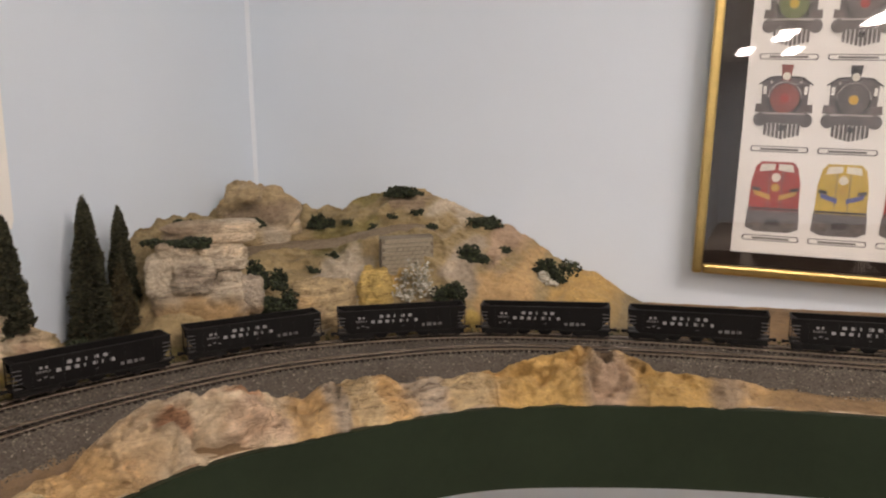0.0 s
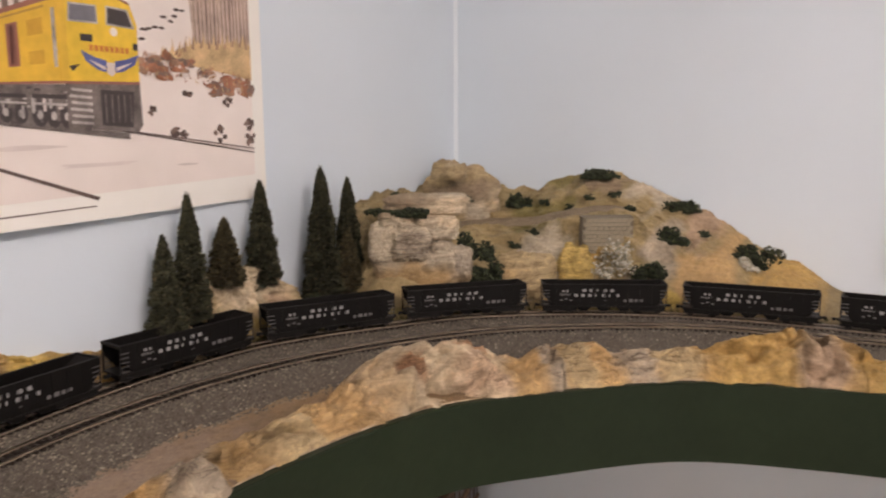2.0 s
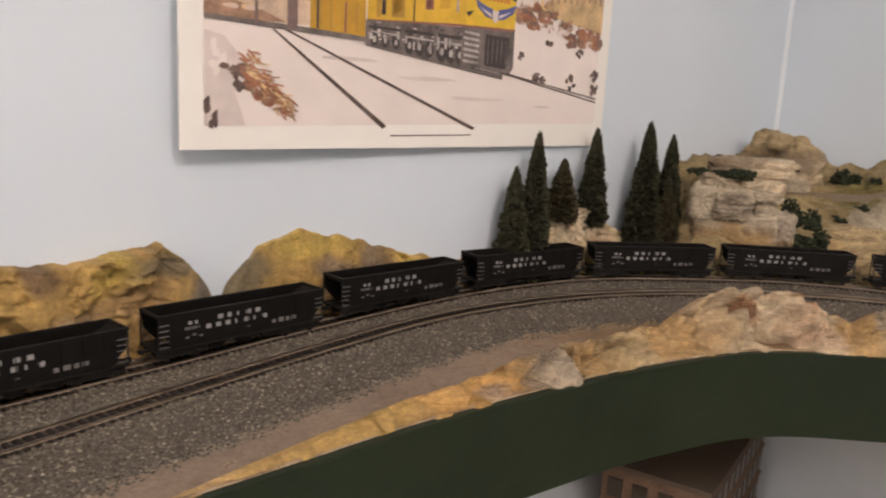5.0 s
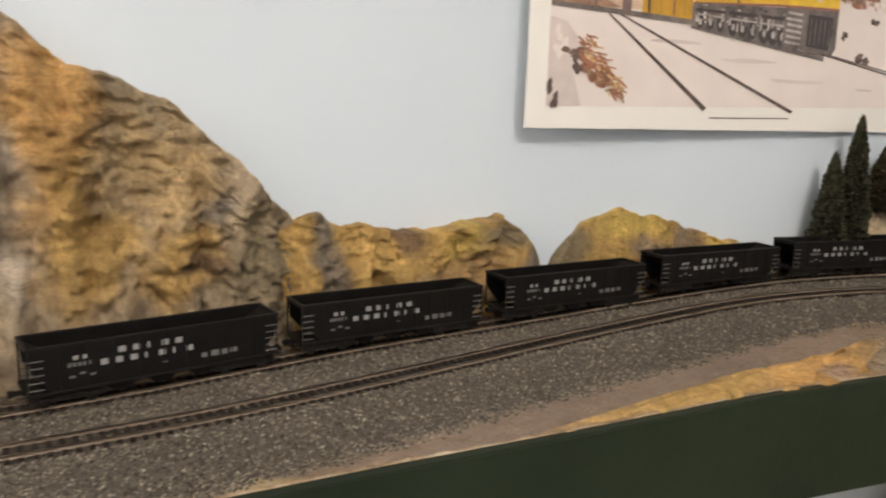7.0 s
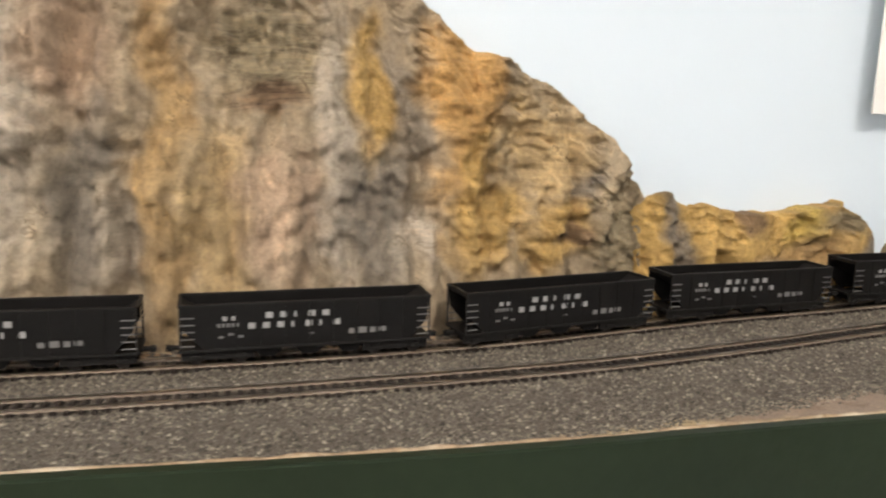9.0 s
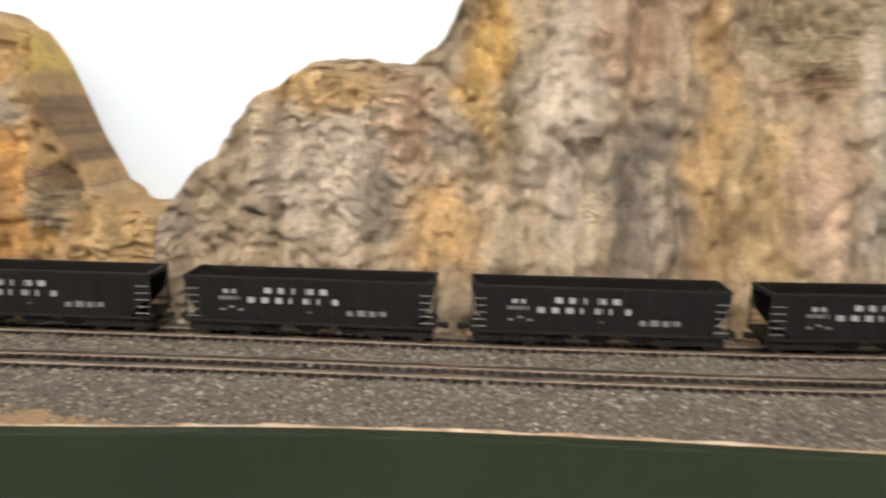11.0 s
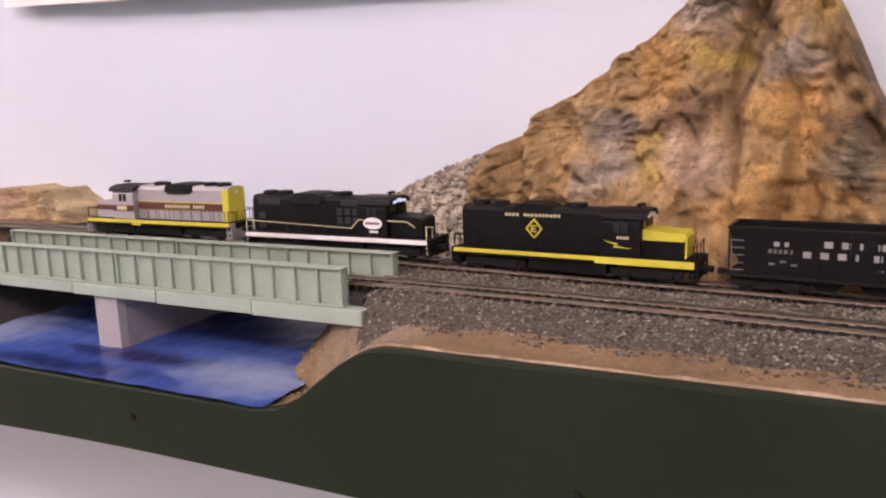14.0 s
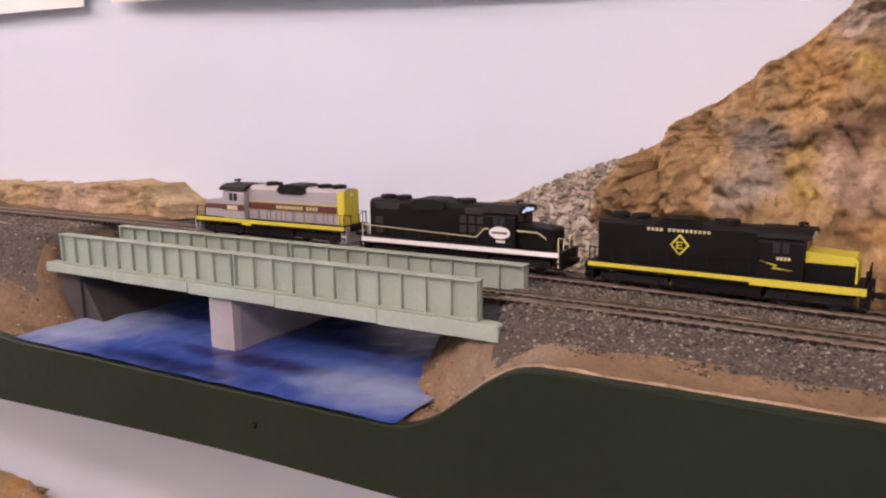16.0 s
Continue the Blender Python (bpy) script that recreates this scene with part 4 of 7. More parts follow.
LEDGE_PAINT = [(0.05, 0.02, 0.06, 0.1, OCHRE_P, 0.2), (0.122, 0.02, 0.028, 0.1, ORANGE_P, 0.5), (0.128, 0.012, 0.010, 0.008, PINK_P, 0.7), (0.172, 0.02, 0.017, 0.1, GREY_P, 0.8), (0.200, 0.02, 0.014, 0.1, TAN_P, 0.4), (0.232, 0.02, 0.018, 0.1, SAND_P, 0.5), (0.262, 0.02, 0.014, 0.1, TAN_P, 0.4), (0.33, 0.02, 0.045, 0.1, CREAM_P, 0.3), (0.310, 0.010, 0.006, 0.004, RUST_P, 0.8), (0.345, 0.018, 0.010, 0.003, RUST_P, 0.8), (0.330, 0.025, 0.016, 0.006, PINK_P, 0.4), (0.355, 0.008, 0.02, 0.008, PINK_P, 0.6)]
LEDGE_PAINT += [(0.384, 0.02, 0.013, 0.1, TAN_P, 0.2), (0.400, 0.02, 0.008, 0.1, GREY_P, 0.8), (0.418, 0.02, 0.012, 0.1, SAND_P, 0.8), (0.440, 0.02, 0.008, 0.1, TAN_P, 0.6), (0.458, 0.02, 0.014, 0.1, GREY_P, 1.0), (0.480, 0.02, 0.014, 0.1, SAND_P, 0.6), (0.525, 0.02, 0.028, 0.1, OCHRE_P, 0.3), (0.565, 0.02, 0.013, 0.1, EARTH_P, 0.4), (0.573, 0.008, 0.016, 0.01, PINK_P, 0.4), (0.610, 0.02, 0.026, 0.1, OCHRE_P, 0.2), (0.640, 0.02, 0.014, 0.1, EARTH_P, 0.2), (0.70, 0.02, 0.04, 0.1, CLAY_P, 0.2)]
LEDGE = brushed_plaster("folded_plaster_ledge", 0.004, 70.0, 0.7, (28, 28, 150), 1.0)
ledge_ob = thing("rock_ledge", "tan and grey painted plaster rock ledge along the bench edge", "rock")
marks = [int(np.argmin(abs(ee - k))) for k in (-0.10, 0.06, 0.148, 0.187, 0.218, 0.280, 0.378, 0.402, 0.497, 0.590, 0.74)]
block = pts.reshape(LN, LM, 3)
for i0, i1 in zip(marks, marks[1:]):
    # each rock tucks a little way under its neighbour
    i2 = min(i1 + 2, LN)
    piece = block[i0:i2].reshape(-1, 3)
    rock = paint(link_mesh("rock", piece, grid_faces(i2 - i0, LM)[:, ::-1], LEDGE, True), uv.reshape(LN, LM, 2)[i0:i2].reshape(-1, 2), TAN_P, LEDGE_PAINT, 2.0, 0.008, 0.25, 0.45)
    rock.parent = ledge_ob


# ---- boulders, rubble ----
def boulder_mesh(seed, detail=5, rough=1.0):
    """A broken stone: a lump cut by many planes, with clefts and a little unevenness."""
    me = bpy.data.meshes.new("boulder")
    bm = bmesh.new()
    bmesh.ops.create_icosphere(bm, subdivisions=detail, radius=1.0)
    dice = random.Random(int(seed * 100))
    planes = []
    for _ in range(22):
        v = Vector((dice.gauss(0, 1), dice.gauss(0, 1), dice.gauss(0, 1))).normalized()
        planes.append((v, dice.uniform(0.74, 1.0)))
    for q in bm.verts:
        d = q.co.normalized()
        r = 1.12
        for v, o in planes:
            k = d.dot(v)
            if k > 0.2:
                r = min(r, o / k)
        a = noise.fractal(d * 1.6 + Vector((seed, seed, 0)), 1.0, 2.0, 3)
        b = abs(noise.fractal(d * 4.5 + Vector((0, seed, seed)), 1.0, 2.0, 4))
        cells = noise.voronoi(d * 1.7 + 0.25 * Vector((a, b, -a)) + Vector((seed, 0, seed)))[0]
        cleft = math.exp(-(((cells[1] - cells[0]) / 0.05) ** 2))
        q.co = d * (r + rough * (0.12 * a - 0.10 * b - 0.20 * cleft))
    for face in bm.faces:
        face.smooth = True
    bm.to_mesh(me), bm.free()
    return me


def boulder(name, label, at, size, material, seed, turn=0, group=""):
    me = boulder_mesh(seed)
    me.materials.append(material)
    ob = new(name, me)
    me.transform(Matrix.Diagonal((*size, 1)))
    ob.matrix_world = pose(*at, 0, 0, turn)
    return tagged(ob, label, "rock", group)


def block_mesh(seed, boxy=4.5, detail=5):
    """A weathered block: a rounded box with bedding cracks and a chipped skin."""
    me = bpy.data.meshes.new("boulder")
    bm = bmesh.new()
    bmesh.ops.create_icosphere(bm, subdivisions=detail, radius=1.0)
    shift = Vector((seed, -seed, seed * 0.5))
    for q in bm.verts:
        d = q.co.normalized()
        r = (abs(d.x) ** boxy + abs(d.y) ** boxy + abs(d.z) ** boxy) ** (-1 / boxy)
        a = noise.fractal(d * 1.3 + shift, 1.0, 2.0, 3)
        b = abs(noise.fractal(d * 3.6 - shift, 1.0, 2.0, 4))
        e = noise.fractal(d * 9 + shift, 1.0, 2.0, 3)
        bed = math.exp(-(((d.z * r - 0.22 * a - (seed % 1) + 0.5) / 0.05) ** 2))
        q.co = d * (r * 0.86 + 0.16 * a - 0.20 * b + 0.04 * e - 0.09 * bed)
    for face in bm.faces:
        face.smooth = True
    bm.to_mesh(me), bm.free()
    return me


OUTCROP = brushed_plaster("weathered_outcrop", 0.0035, 120.0, 0.9, (30, 30, 170), 1.0)
STACK_PAINT = [(-0.345, 1.290, 0.06, 0.016, TAN_P, 0.3), (-0.352, 1.272, 0.05, 0.010, YELLOW_P, 0.3), (-0.350, 1.320, 0.020, 0.012, GREY_P, 0.8), (-0.372, 1.33, 0.012, 0.03, STONE_P, 0.3), (-0.33, 1.345, 0.05, 0.012, CREAM_P, 0.6), (-0.315, 1.305, 0.014, 0.018, PALE_P, 0.4), (-0.385, 1.37, 0.04, 0.014, SAND_P, 0.3), (-0.385, 1.352, 0.035, 0.010, EARTH_P, 0.2)]


def stone(label, at, size, seed, turn=32.0, group="rocks of the outcrop", boxy=4.5, base=STONE_P):
    me = block_mesh(seed, boxy)
    me.materials.append(OUTCROP)
    me.transform(Matrix.Diagonal((*size, 1)))
    ob = new("boulder", me)
    ob.matrix_world = pose(*at, 0, 0, turn)
    k = len(me.vertices)
    local = np.zeros(k * 3)
    me.vertices.foreach_get("co", local)
    local = local.reshape(-1, 3)
    c0 = math.cos(radians(turn))
    paint(ob, np.c_[at[0] + local[:, 0] * c0, at[2] + local[:, 2]], base, STACK_PAINT, seed, 0.006, 0.3, 0.75)
    return tagged(ob, label, "rock", group)


for label, px0, pz0, back, w, d, h, seed in (
    ("broad ochre base rock of the outcrop beside the track", -0.3445, 1.290, 0.014, 0.044, 0.022, 0.030, 1.3), ("narrow upright grey rock in the outcrop", -0.368, 1.320, 0.010, 0.0135, 0.014, 0.019, 2.7), ("bulging wrinkled grey rock in the outcrop", -0.349, 1.3195, 0.008, 0.0205, 0.016, 0.0185, 3.4), ("flat pale cap stone on the outcrop", -0.357, 1.3375, 0.016, 0.019, 0.016, 0.0085, 4.8),
    ("thick pale cap stone on the outcrop", -0.329, 1.331, 0.014, 0.021, 0.016, 0.0125, 5.2), ("rounded pale rock at the end of the outcrop", -0.3255, 1.307, 0.009, 0.0125, 0.013, 0.0170, 6.6), ("leaning pale rock at the end of the outcrop", -0.3125, 1.301, 0.010, 0.0115, 0.013, 0.0175, 7.1), ("long layered slab on top of the outcrop", -0.337, 1.3495, 0.030, 0.042, 0.018, 0.0105, 8.5),
    ("small tan rock at the foot of the outcrop", -0.366, 1.273, 0.004, 0.016, 0.010, 0.011, 9.4), ("small pale rock at the foot of the outcrop", -0.326, 1.270, 0.004, 0.014, 0.009, 0.009, 10.9)):
    u0 = (px0 + 0.378) / 0.08
    stone(label, (px0 - 0.53 * back, 0.555 + 0.05 * u0 + 0.85 * back, pz0), (w, d, h), seed)
stone("large tan knob of rock on the hilltop in the corner", (-0.388, 0.740, 1.334), (0.047, 0.032, 0.054), 11.6, 30, "", 2.1, SAND_P)
stone("pale cap stone on the hilltop knob", (-0.377, 0.708, 1.370), (0.014, 0.011, 0.010), 3.8, 30, "", 3.0, STONE_P)
stone("smooth grey stone slab on the sandy slope", (-0.276, 0.640, 1.283), (0.034, 0.016, 0.030), 6.1, 38, "", 3.0, SAND_P)
stone("ochre rock spur below the stone wall", (-0.238, 0.670, 1.276), (0.022, 0.014, 0.046), 7.7, 20, "", 2.0, (0.53, 0.385, 0.135))

RUBBLE = islands("mixed_rubble", [(0.0, (0.12, 0.10, 0.085)), (0.35, (0.26, 0.22, 0.17)), (0.7, (0.40, 0.35, 0.26)), (1.0, (0.5, 0.46, 0.38))], 0.9)
PEACH = islands("peach_rubble", [(0.0, (0.25, 0.15, 0.08)), (0.4, (0.46, 0.29, 0.16)), (0.8, (0.52, 0.40, 0.28)), (1.0, (0.6, 0.5, 0.4))], 0.9)
WEEDS = islands("olive_ground_foam", [(0.0, (0.05, 0.05, 0.02)), (0.4, (0.13, 0.115, 0.045)), (0.75, (0.24, 0.20, 0.085)), (1.0, (0.36, 0.29, 0.13))], 0.95)


def strip(count, y0, y1, off, spread):
    """Places beside the back track, on its wall side."""
    keep = BACK[(BACK[:, 1] >= y0) & (BACK[:, 1] <= y1)]
    i = rng.integers(1, len(keep) - 1, count)
    d = keep[i + 0] - keep[i - 1]
    d /= np.linalg.norm(d, axis=1)[:, None]
    r = off + spread * rng.random(count) ** 1.5
    q = keep[i] + np.stack([-d[:, 1], d[:, 0]], 1) * r[:, None]
    return np.c_[q, RAIL + rise(q[:, 1]) - 0.0045 + 0.25 * np.maximum(0, r - off)]


stones_mesh("rubble", strip(520, -0.66, 0.05, 0.0125, 0.007), 0.0021, PEACH, "pale peach rubble along the foot of the cliffs", "rubble")
stones_mesh("rubble", strip(260, 0.05, 0.33, 0.0125, 0.005), 0.0016, PEACH, "small tan rubble along the foot of the mounds", "rubble")
stones_mesh("ground_foam", strip(2600, 0.36, 0.60, 0.013, 0.030), 0.0021, WEEDS, "olive and yellow scatter foam weeds behind the track", "weeds")
line_n = strip(900, 0.56, 0.66, 0.013, 0.014)
stones_mesh("ground_foam", line_n, 0.0018, WEEDS, "yellow scatter foam at the foot of the hill", "weeds")
# scree slope next to the pointed cliff
k = 2600
sy = -0.668 - 0.125 * rng.random(k) ** 1.3
crest_s = np.interp(sy, [-0.80, -0.764, -0.734, -0.70, -0.668], [1.262, 1.276, 1.290, 1.302, 1.312])
u = rng.random(k)
sz = 1.252 + (crest_s - 1.252) * u
sx = wall_x(sy) + 0.055 * (1 - 0.8 * u) * (crest_s - 1.25) / 0.06 + 0.002
stones_mesh("scree", np.c_[sx, sy, sz], 0.0030, RUBBLE, "loose grey scree stones heaped against the wall", "scree", 0.85)
boulder("rock_mound", "tan rock slope under the scree", (-0.432, -0.72, 1.253), (0.05, 0.075, 0.030), PALE_ROCK, 4.2, 4)

# ---- bushes and toy trees ----
LEAF = islands("dark_green_foam", [(0.0, (0.010, 0.014, 0.007)), (0.5, (0.022, 0.030, 0.013)), (0.85, (0.040, 0.050, 0.022)), (1.0, (0.07, 0.075, 0.032))], 0.95)
LICHEN = islands("pale_lichen", [(0.0, (0.25, 0.23, 0.17)), (0.5, (0.45, 0.42, 0.34)), (1.0, (0.62, 0.6, 0.52))], 0.95)
NEEDLE = islands("toy_tree_bristles", [(0.0, (0.024, 0.026, 0.013)), (0.5, (0.052, 0.054, 0.026)), (0.85, (0.082, 0.080, 0.040)), (1.0, (0.13, 0.108, 0.056))], 0.95)
NEEDLE_BROWN = islands("brownish_toy_tree_bristles", [(0.0, (0.035, 0.030, 0.013)), (0.5, (0.075, 0.062, 0.026)), (1.0, (0.13, 0.10, 0.045))], 0.95)
BARK = plain("toy_tree_stem", (0.045, 0.03, 0.02), 0.8)


def bush(label, at, size, material, count=150, leaf=0.0030):
    lobes = rng.uniform(-0.62, 0.62, (9, 3)) * np.array(size)
    which = rng.integers(0, 9, count)
    d = rng.normal(0, 1, (count, 3))
    d *= (rng.random((count, 1)) ** 0.5) / np.linalg.norm(d, axis=1)[:, None]
    p = lobes[which] + d * 0.48 * np.array(size)
    p[:, 2] = np.abs(p[:, 2] + 0.35 * size[2])
    ob = stones_mesh("bush", p, leaf, material, label, "bush", 0.9)
    ob["kind"] = "thing"
    del ob["kind"]
    ob.location = at
    return ob


def settle(x, y, z=None):
    return x, y, on_hill(x, y) - 0.001 if z is None else z


for at, size in (((-0.103, 0.758), (0.024, 0.012, 0.018)), ((-0.170, 0.719), (0.021, 0.011, 0.012)), ((-0.182, 0.792), (0.022, 0.010, 0.010)), ((-0.264, 0.794), (0.024, 0.010, 0.007)), ((-0.333, 0.760), (0.015, 0.010, 0.012)), ((-0.300, 0.612, 1.284), (0.0165, 0.010, 0.016)), ((-0.306, 0.614, 1.304), (0.0162, 0.010, 0.017)), ((-0.312, 0.590, 1.266), (0.022, 0.010, 0.016)), ((-0.293, 0.604, 1.266), (0.012, 0.008, 0.012)), ((-0.362, 0.578, 1.341), (0.030, 0.010, 0.006)), ((-0.179, 0.678), (0.017, 0.011, 0.016)), ((-0.351, 0.662, 1.347), (0.014, 0.009, 0.005)), ((-0.385, 0.622, 1.352), (0.010, 0.006, 0.004))):
    bush("dark green foam bush on the sandy hill", settle(*at), size, LEAF, 1100 if size[0] > 0.016 else 600, 0.0016)
for at, size in (((-0.206, 0.674), (0.020, 0.011, 0.024)), ((-0.110, 0.742), (0.012, 0.007, 0.008)), ((-0.190, 0.667), (0.024, 0.007, 0.008))):
    bush("pale dry lichen bush on the sandy hill", settle(*at), size, LICHEN, 420, 0.0015)
for at in ((-0.291, 0.697), (-0.302, 0.682), (-0.297, 0.659), (-0.258, 0.763), (-0.233, 0.761), (-0.339, 0.782), (-0.304, 0.766), (-0.278, 0.765), (-0.215, 0.745), (-0.15, 0.765)):
    bush("small dark tuft on the sandy hill", settle(*at), (0.007, 0.005, 0.004), LEAF, 140, 0.0013)


def toy_tree(label, at, height, width, material, seed):
    tree = thing("toy_tree", label, "toy tree", "toy trees", at=pose(*at))
    part("trunk", tube(bmesh.new(), (0, 0, -0.004), (0, 0, height), 0.0011, 7, 0.0003), BARK, tree)
    r = np.random.default_rng(seed)
    k = int(9000 * (height / 0.09))
    h = r.random(k) ** 1.35
    a = r.uniform(0, 2 * np.pi, k)
    edge = 1.22 * width * (1 - h) ** 0.62 * (0.88 + 0.06 * np.sin(5 * a + h * 60) + 0.07 * np.sin(2 * a + h * 23 + seed))
    inner = edge * r.uniform(0.15, 0.7, k)
    outer = edge * r.uniform(0.75, 1.08, k) + 0.0006
    z0, dz = h * height, 0.10 * outer + r.normal(0, 0.0012, k)
    da = 0.0006 / np.maximum(outer, 0.002) + 0.03
    v = np.stack([np.c_[inner * np.cos(a), inner * np.sin(a), z0 + 0.001], np.c_[outer * np.cos(a - da), outer * np.sin(a - da), z0 + dz], np.c_[outer * np.cos(a + da), outer * np.sin(a + da), z0 + dz + r.normal(0, 0.0008, k)]], 1)
    crown = link_mesh("crown", v.reshape(-1, 3), np.arange(3 * k).reshape(-1, 3), material)
    crown.parent = tree
    core = bmesh.new()
    tube(core, (0, 0, 0), (0, 0, height * 0.98), width * 0.72, 12, 0.0003)
    part("core", core, material, tree)
    return tree


for i, (at, height, width, m, label) in enumerate((
    ((-0.412, 0.375, 1.272), 0.075, 0.0125, NEEDLE, "short dark green bottle-brush toy conifer"), ((-0.411, 0.396, 1.290), 0.082, 0.0115, NEEDLE, "tall slim green bottle-brush toy conifer"), ((-0.415, 0.432, 1.306), 0.046, 0.0120, NEEDLE_BROWN, "small brownish bottle-brush toy conifer behind a pale rock"),
    ((-0.414, 0.469, 1.300), 0.0755, 0.0120, NEEDLE, "tall green bottle-brush toy conifer beside a pale rock"), ((-0.408, 0.534, 1.272), 0.110, 0.0155, NEEDLE, "tallest dark green bottle-brush toy conifer"), ((-0.405, 0.566, 1.272), 0.100, 0.0135, NEEDLE, "dark green bottle-brush toy conifer against the outcrop"), ((-0.396, 0.552, 1.270), 0.060, 0.014, NEEDLE_BROWN, "stunted brown-green bottle-brush toy conifer by the outcrop"))):
    toy_tree(label, at, height, width, m, 20 + i)
for at, size in (((-0.408, 0.515, 1.270), (0.014, 0.020, 0.012)), ((-0.418, 0.455, 1.288), (0.008, 0.016, 0.010)), ((-0.400, 0.548, 1.270), (0.012, 0.014, 0.010))):
    bush("dark green foam undergrowth below the toy trees", at, size, LEAF, 900, 0.0017)

# ---- stone retaining wall under the road ----
BLOCK = plain("cast_stone_block", (0.29, 0.25, 0.18), 0.9, 0, 0.0006, 500, 0.25)
MORTAR = plain("dark_joint", (0.19, 0.16, 0.115), 0.9)
a0, a1 = Vector((-0.238, 0.680, 0)), Vector((-0.200, 0.704, 0))
run_len, heading = (a1 - a0).length, math.degrees(math.atan2(a1.y - a0.y, a1.x - a0.x))
retaining = thing("retaining_wall", "small cast stone retaining wall below the hill road", "wall", at=pose(a0.x, a0.y, 1.300, 6, 0, heading))
part("backing", boxes((0, run_len, 0.001, 0.012, 0, 0.036)), MORTAR, retaining)
rows_n = 10
blocks = [bpy.data.meshes.new("stone_block") for _ in range(3)]
for j, me in enumerate(blocks):
    bm = boxes((-0.5, 0.5, -0.0009, 0.003, -0.0015, 0.0015))
    for q in bm.verts:
        if abs(q.co.x) > 0.4:
            q.co.x *= 0.0044 + 0.0006 * j
    bm.to_mesh(me), bm.free()
    me.materials.append(BLOCK)
for r in range(rows_n):
    x = 0.003 + 0.0022 * (r % 2)
    while x < run_len - 0.001:
        ob = new("stone_block", blocks[rng.integers(0, 3)])
        ob.matrix_basis = pose(x, -0.0004 * rng.random(), 0.0018 + r * 0.00355)
        ob.parent = retaining
        x += 0.0052

# grit glued on the two river banks
bank = (cut > 0.03) & (cut < 0.97) & (vv[None].repeat(N, 0).ravel() < 0.75)
bank_faces = bank[faces].all(1)
p = scatter_stones(5200, lambda f0, p: bank_faces[f0])
stones_mesh("bank_grit", p, 0.0011, islands("bank_grit", [(0.0, (0.10, 0.062, 0.034)), (0.5, (0.24, 0.155, 0.085)), (0.85, (0.36, 0.25, 0.145)), (1.0, (0.46, 0.36, 0.24))], 0.9), "brown grit glued on the river banks", "grit")

# ---- river, bridge ----
def river(nt, p, link):
    at, wide = coords(nt), coords(nt, (1, 0.45, 1))
    wash = nt.nodes.new("ShaderNodeAttribute")
    wash.attribute_name = "wash"
    a = node(nt, "ShaderNodeTexNoise", Scale=60.0, Detail=6.0, Roughness=0.65, Distortion=0.8)
    b = node(nt, "ShaderNodeTexNoise", Scale=150.0, Detail=5.0, Roughness=0.7)
    link(wide, a.inputs[0]), link(at, b.inputs[0])
    col = mix(nt, 0.8, wash.outputs["Color"], ramp(nt, [(0.3, (0.75, 0.78, 0.82)), (0.5, (1, 1, 1)), (0.72, (1.3, 1.25, 1.15))], a.outputs[0]), "MULTIPLY")
    link(col, p.inputs["Base Color"])
    p.inputs["Roughness"].default_value = 0.3
    p.inputs["Specular IOR Level"].default_value = 0.2
    relief(nt, p, mix(nt, 0.4, a.outputs[0], b.outputs[0]), 0.0012, 0.5)


WATER = mat("painted_river", river)
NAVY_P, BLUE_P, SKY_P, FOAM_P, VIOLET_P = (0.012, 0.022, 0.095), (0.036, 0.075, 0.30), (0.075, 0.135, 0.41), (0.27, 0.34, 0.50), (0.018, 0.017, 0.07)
gx, gy = np.meshgrid(np.linspace(-0.115, 0.1066, 90), np.linspace(-0.120, 0.112, 120), indexing="ij")
wp = np.c_[gx.ravel(), gy.ravel(), 0.0007 * fbm(np.c_[gx.ravel(), gy.ravel(), gy.ravel() * 0], 70, 3)]
# along the bank, towards the aisle: darkest under the bridge, pale at the two front corners
# navy under the bridge and violet by the pier paint in shade and reflection
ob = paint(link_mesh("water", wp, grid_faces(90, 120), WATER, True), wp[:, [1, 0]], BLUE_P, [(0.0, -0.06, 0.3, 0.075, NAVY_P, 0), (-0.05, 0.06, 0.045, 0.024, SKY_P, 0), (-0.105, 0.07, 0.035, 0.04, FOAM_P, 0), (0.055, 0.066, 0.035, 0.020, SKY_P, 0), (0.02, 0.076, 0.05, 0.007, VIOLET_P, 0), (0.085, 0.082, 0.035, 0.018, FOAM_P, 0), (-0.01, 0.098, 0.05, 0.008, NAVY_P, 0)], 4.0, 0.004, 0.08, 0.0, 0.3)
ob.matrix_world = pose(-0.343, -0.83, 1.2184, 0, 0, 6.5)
structure(ob, "blue painted river with pale shallows under the bridge")

GREEN = plain("pale_green_girder", (0.30, 0.375, 0.30), 0.55, 0, 0.0002, 500, 0.12)
GREEN2 = plain("pale_green_beam", (0.33, 0.41, 0.335), 0.6, 0, 0.0002, 500, 0.12)
CONCRETE = plain("grey_pier", (0.36, 0.34, 0.345), 0.8, 0, 0.0006, 300, 0.1)
# near-black for the slabs and plates below and between the girders
DECK_DARK = plain("dark_underside", (0.025, 0.025, 0.025), 0.9)
HEAD = 6.2
SPAN = 0.1285


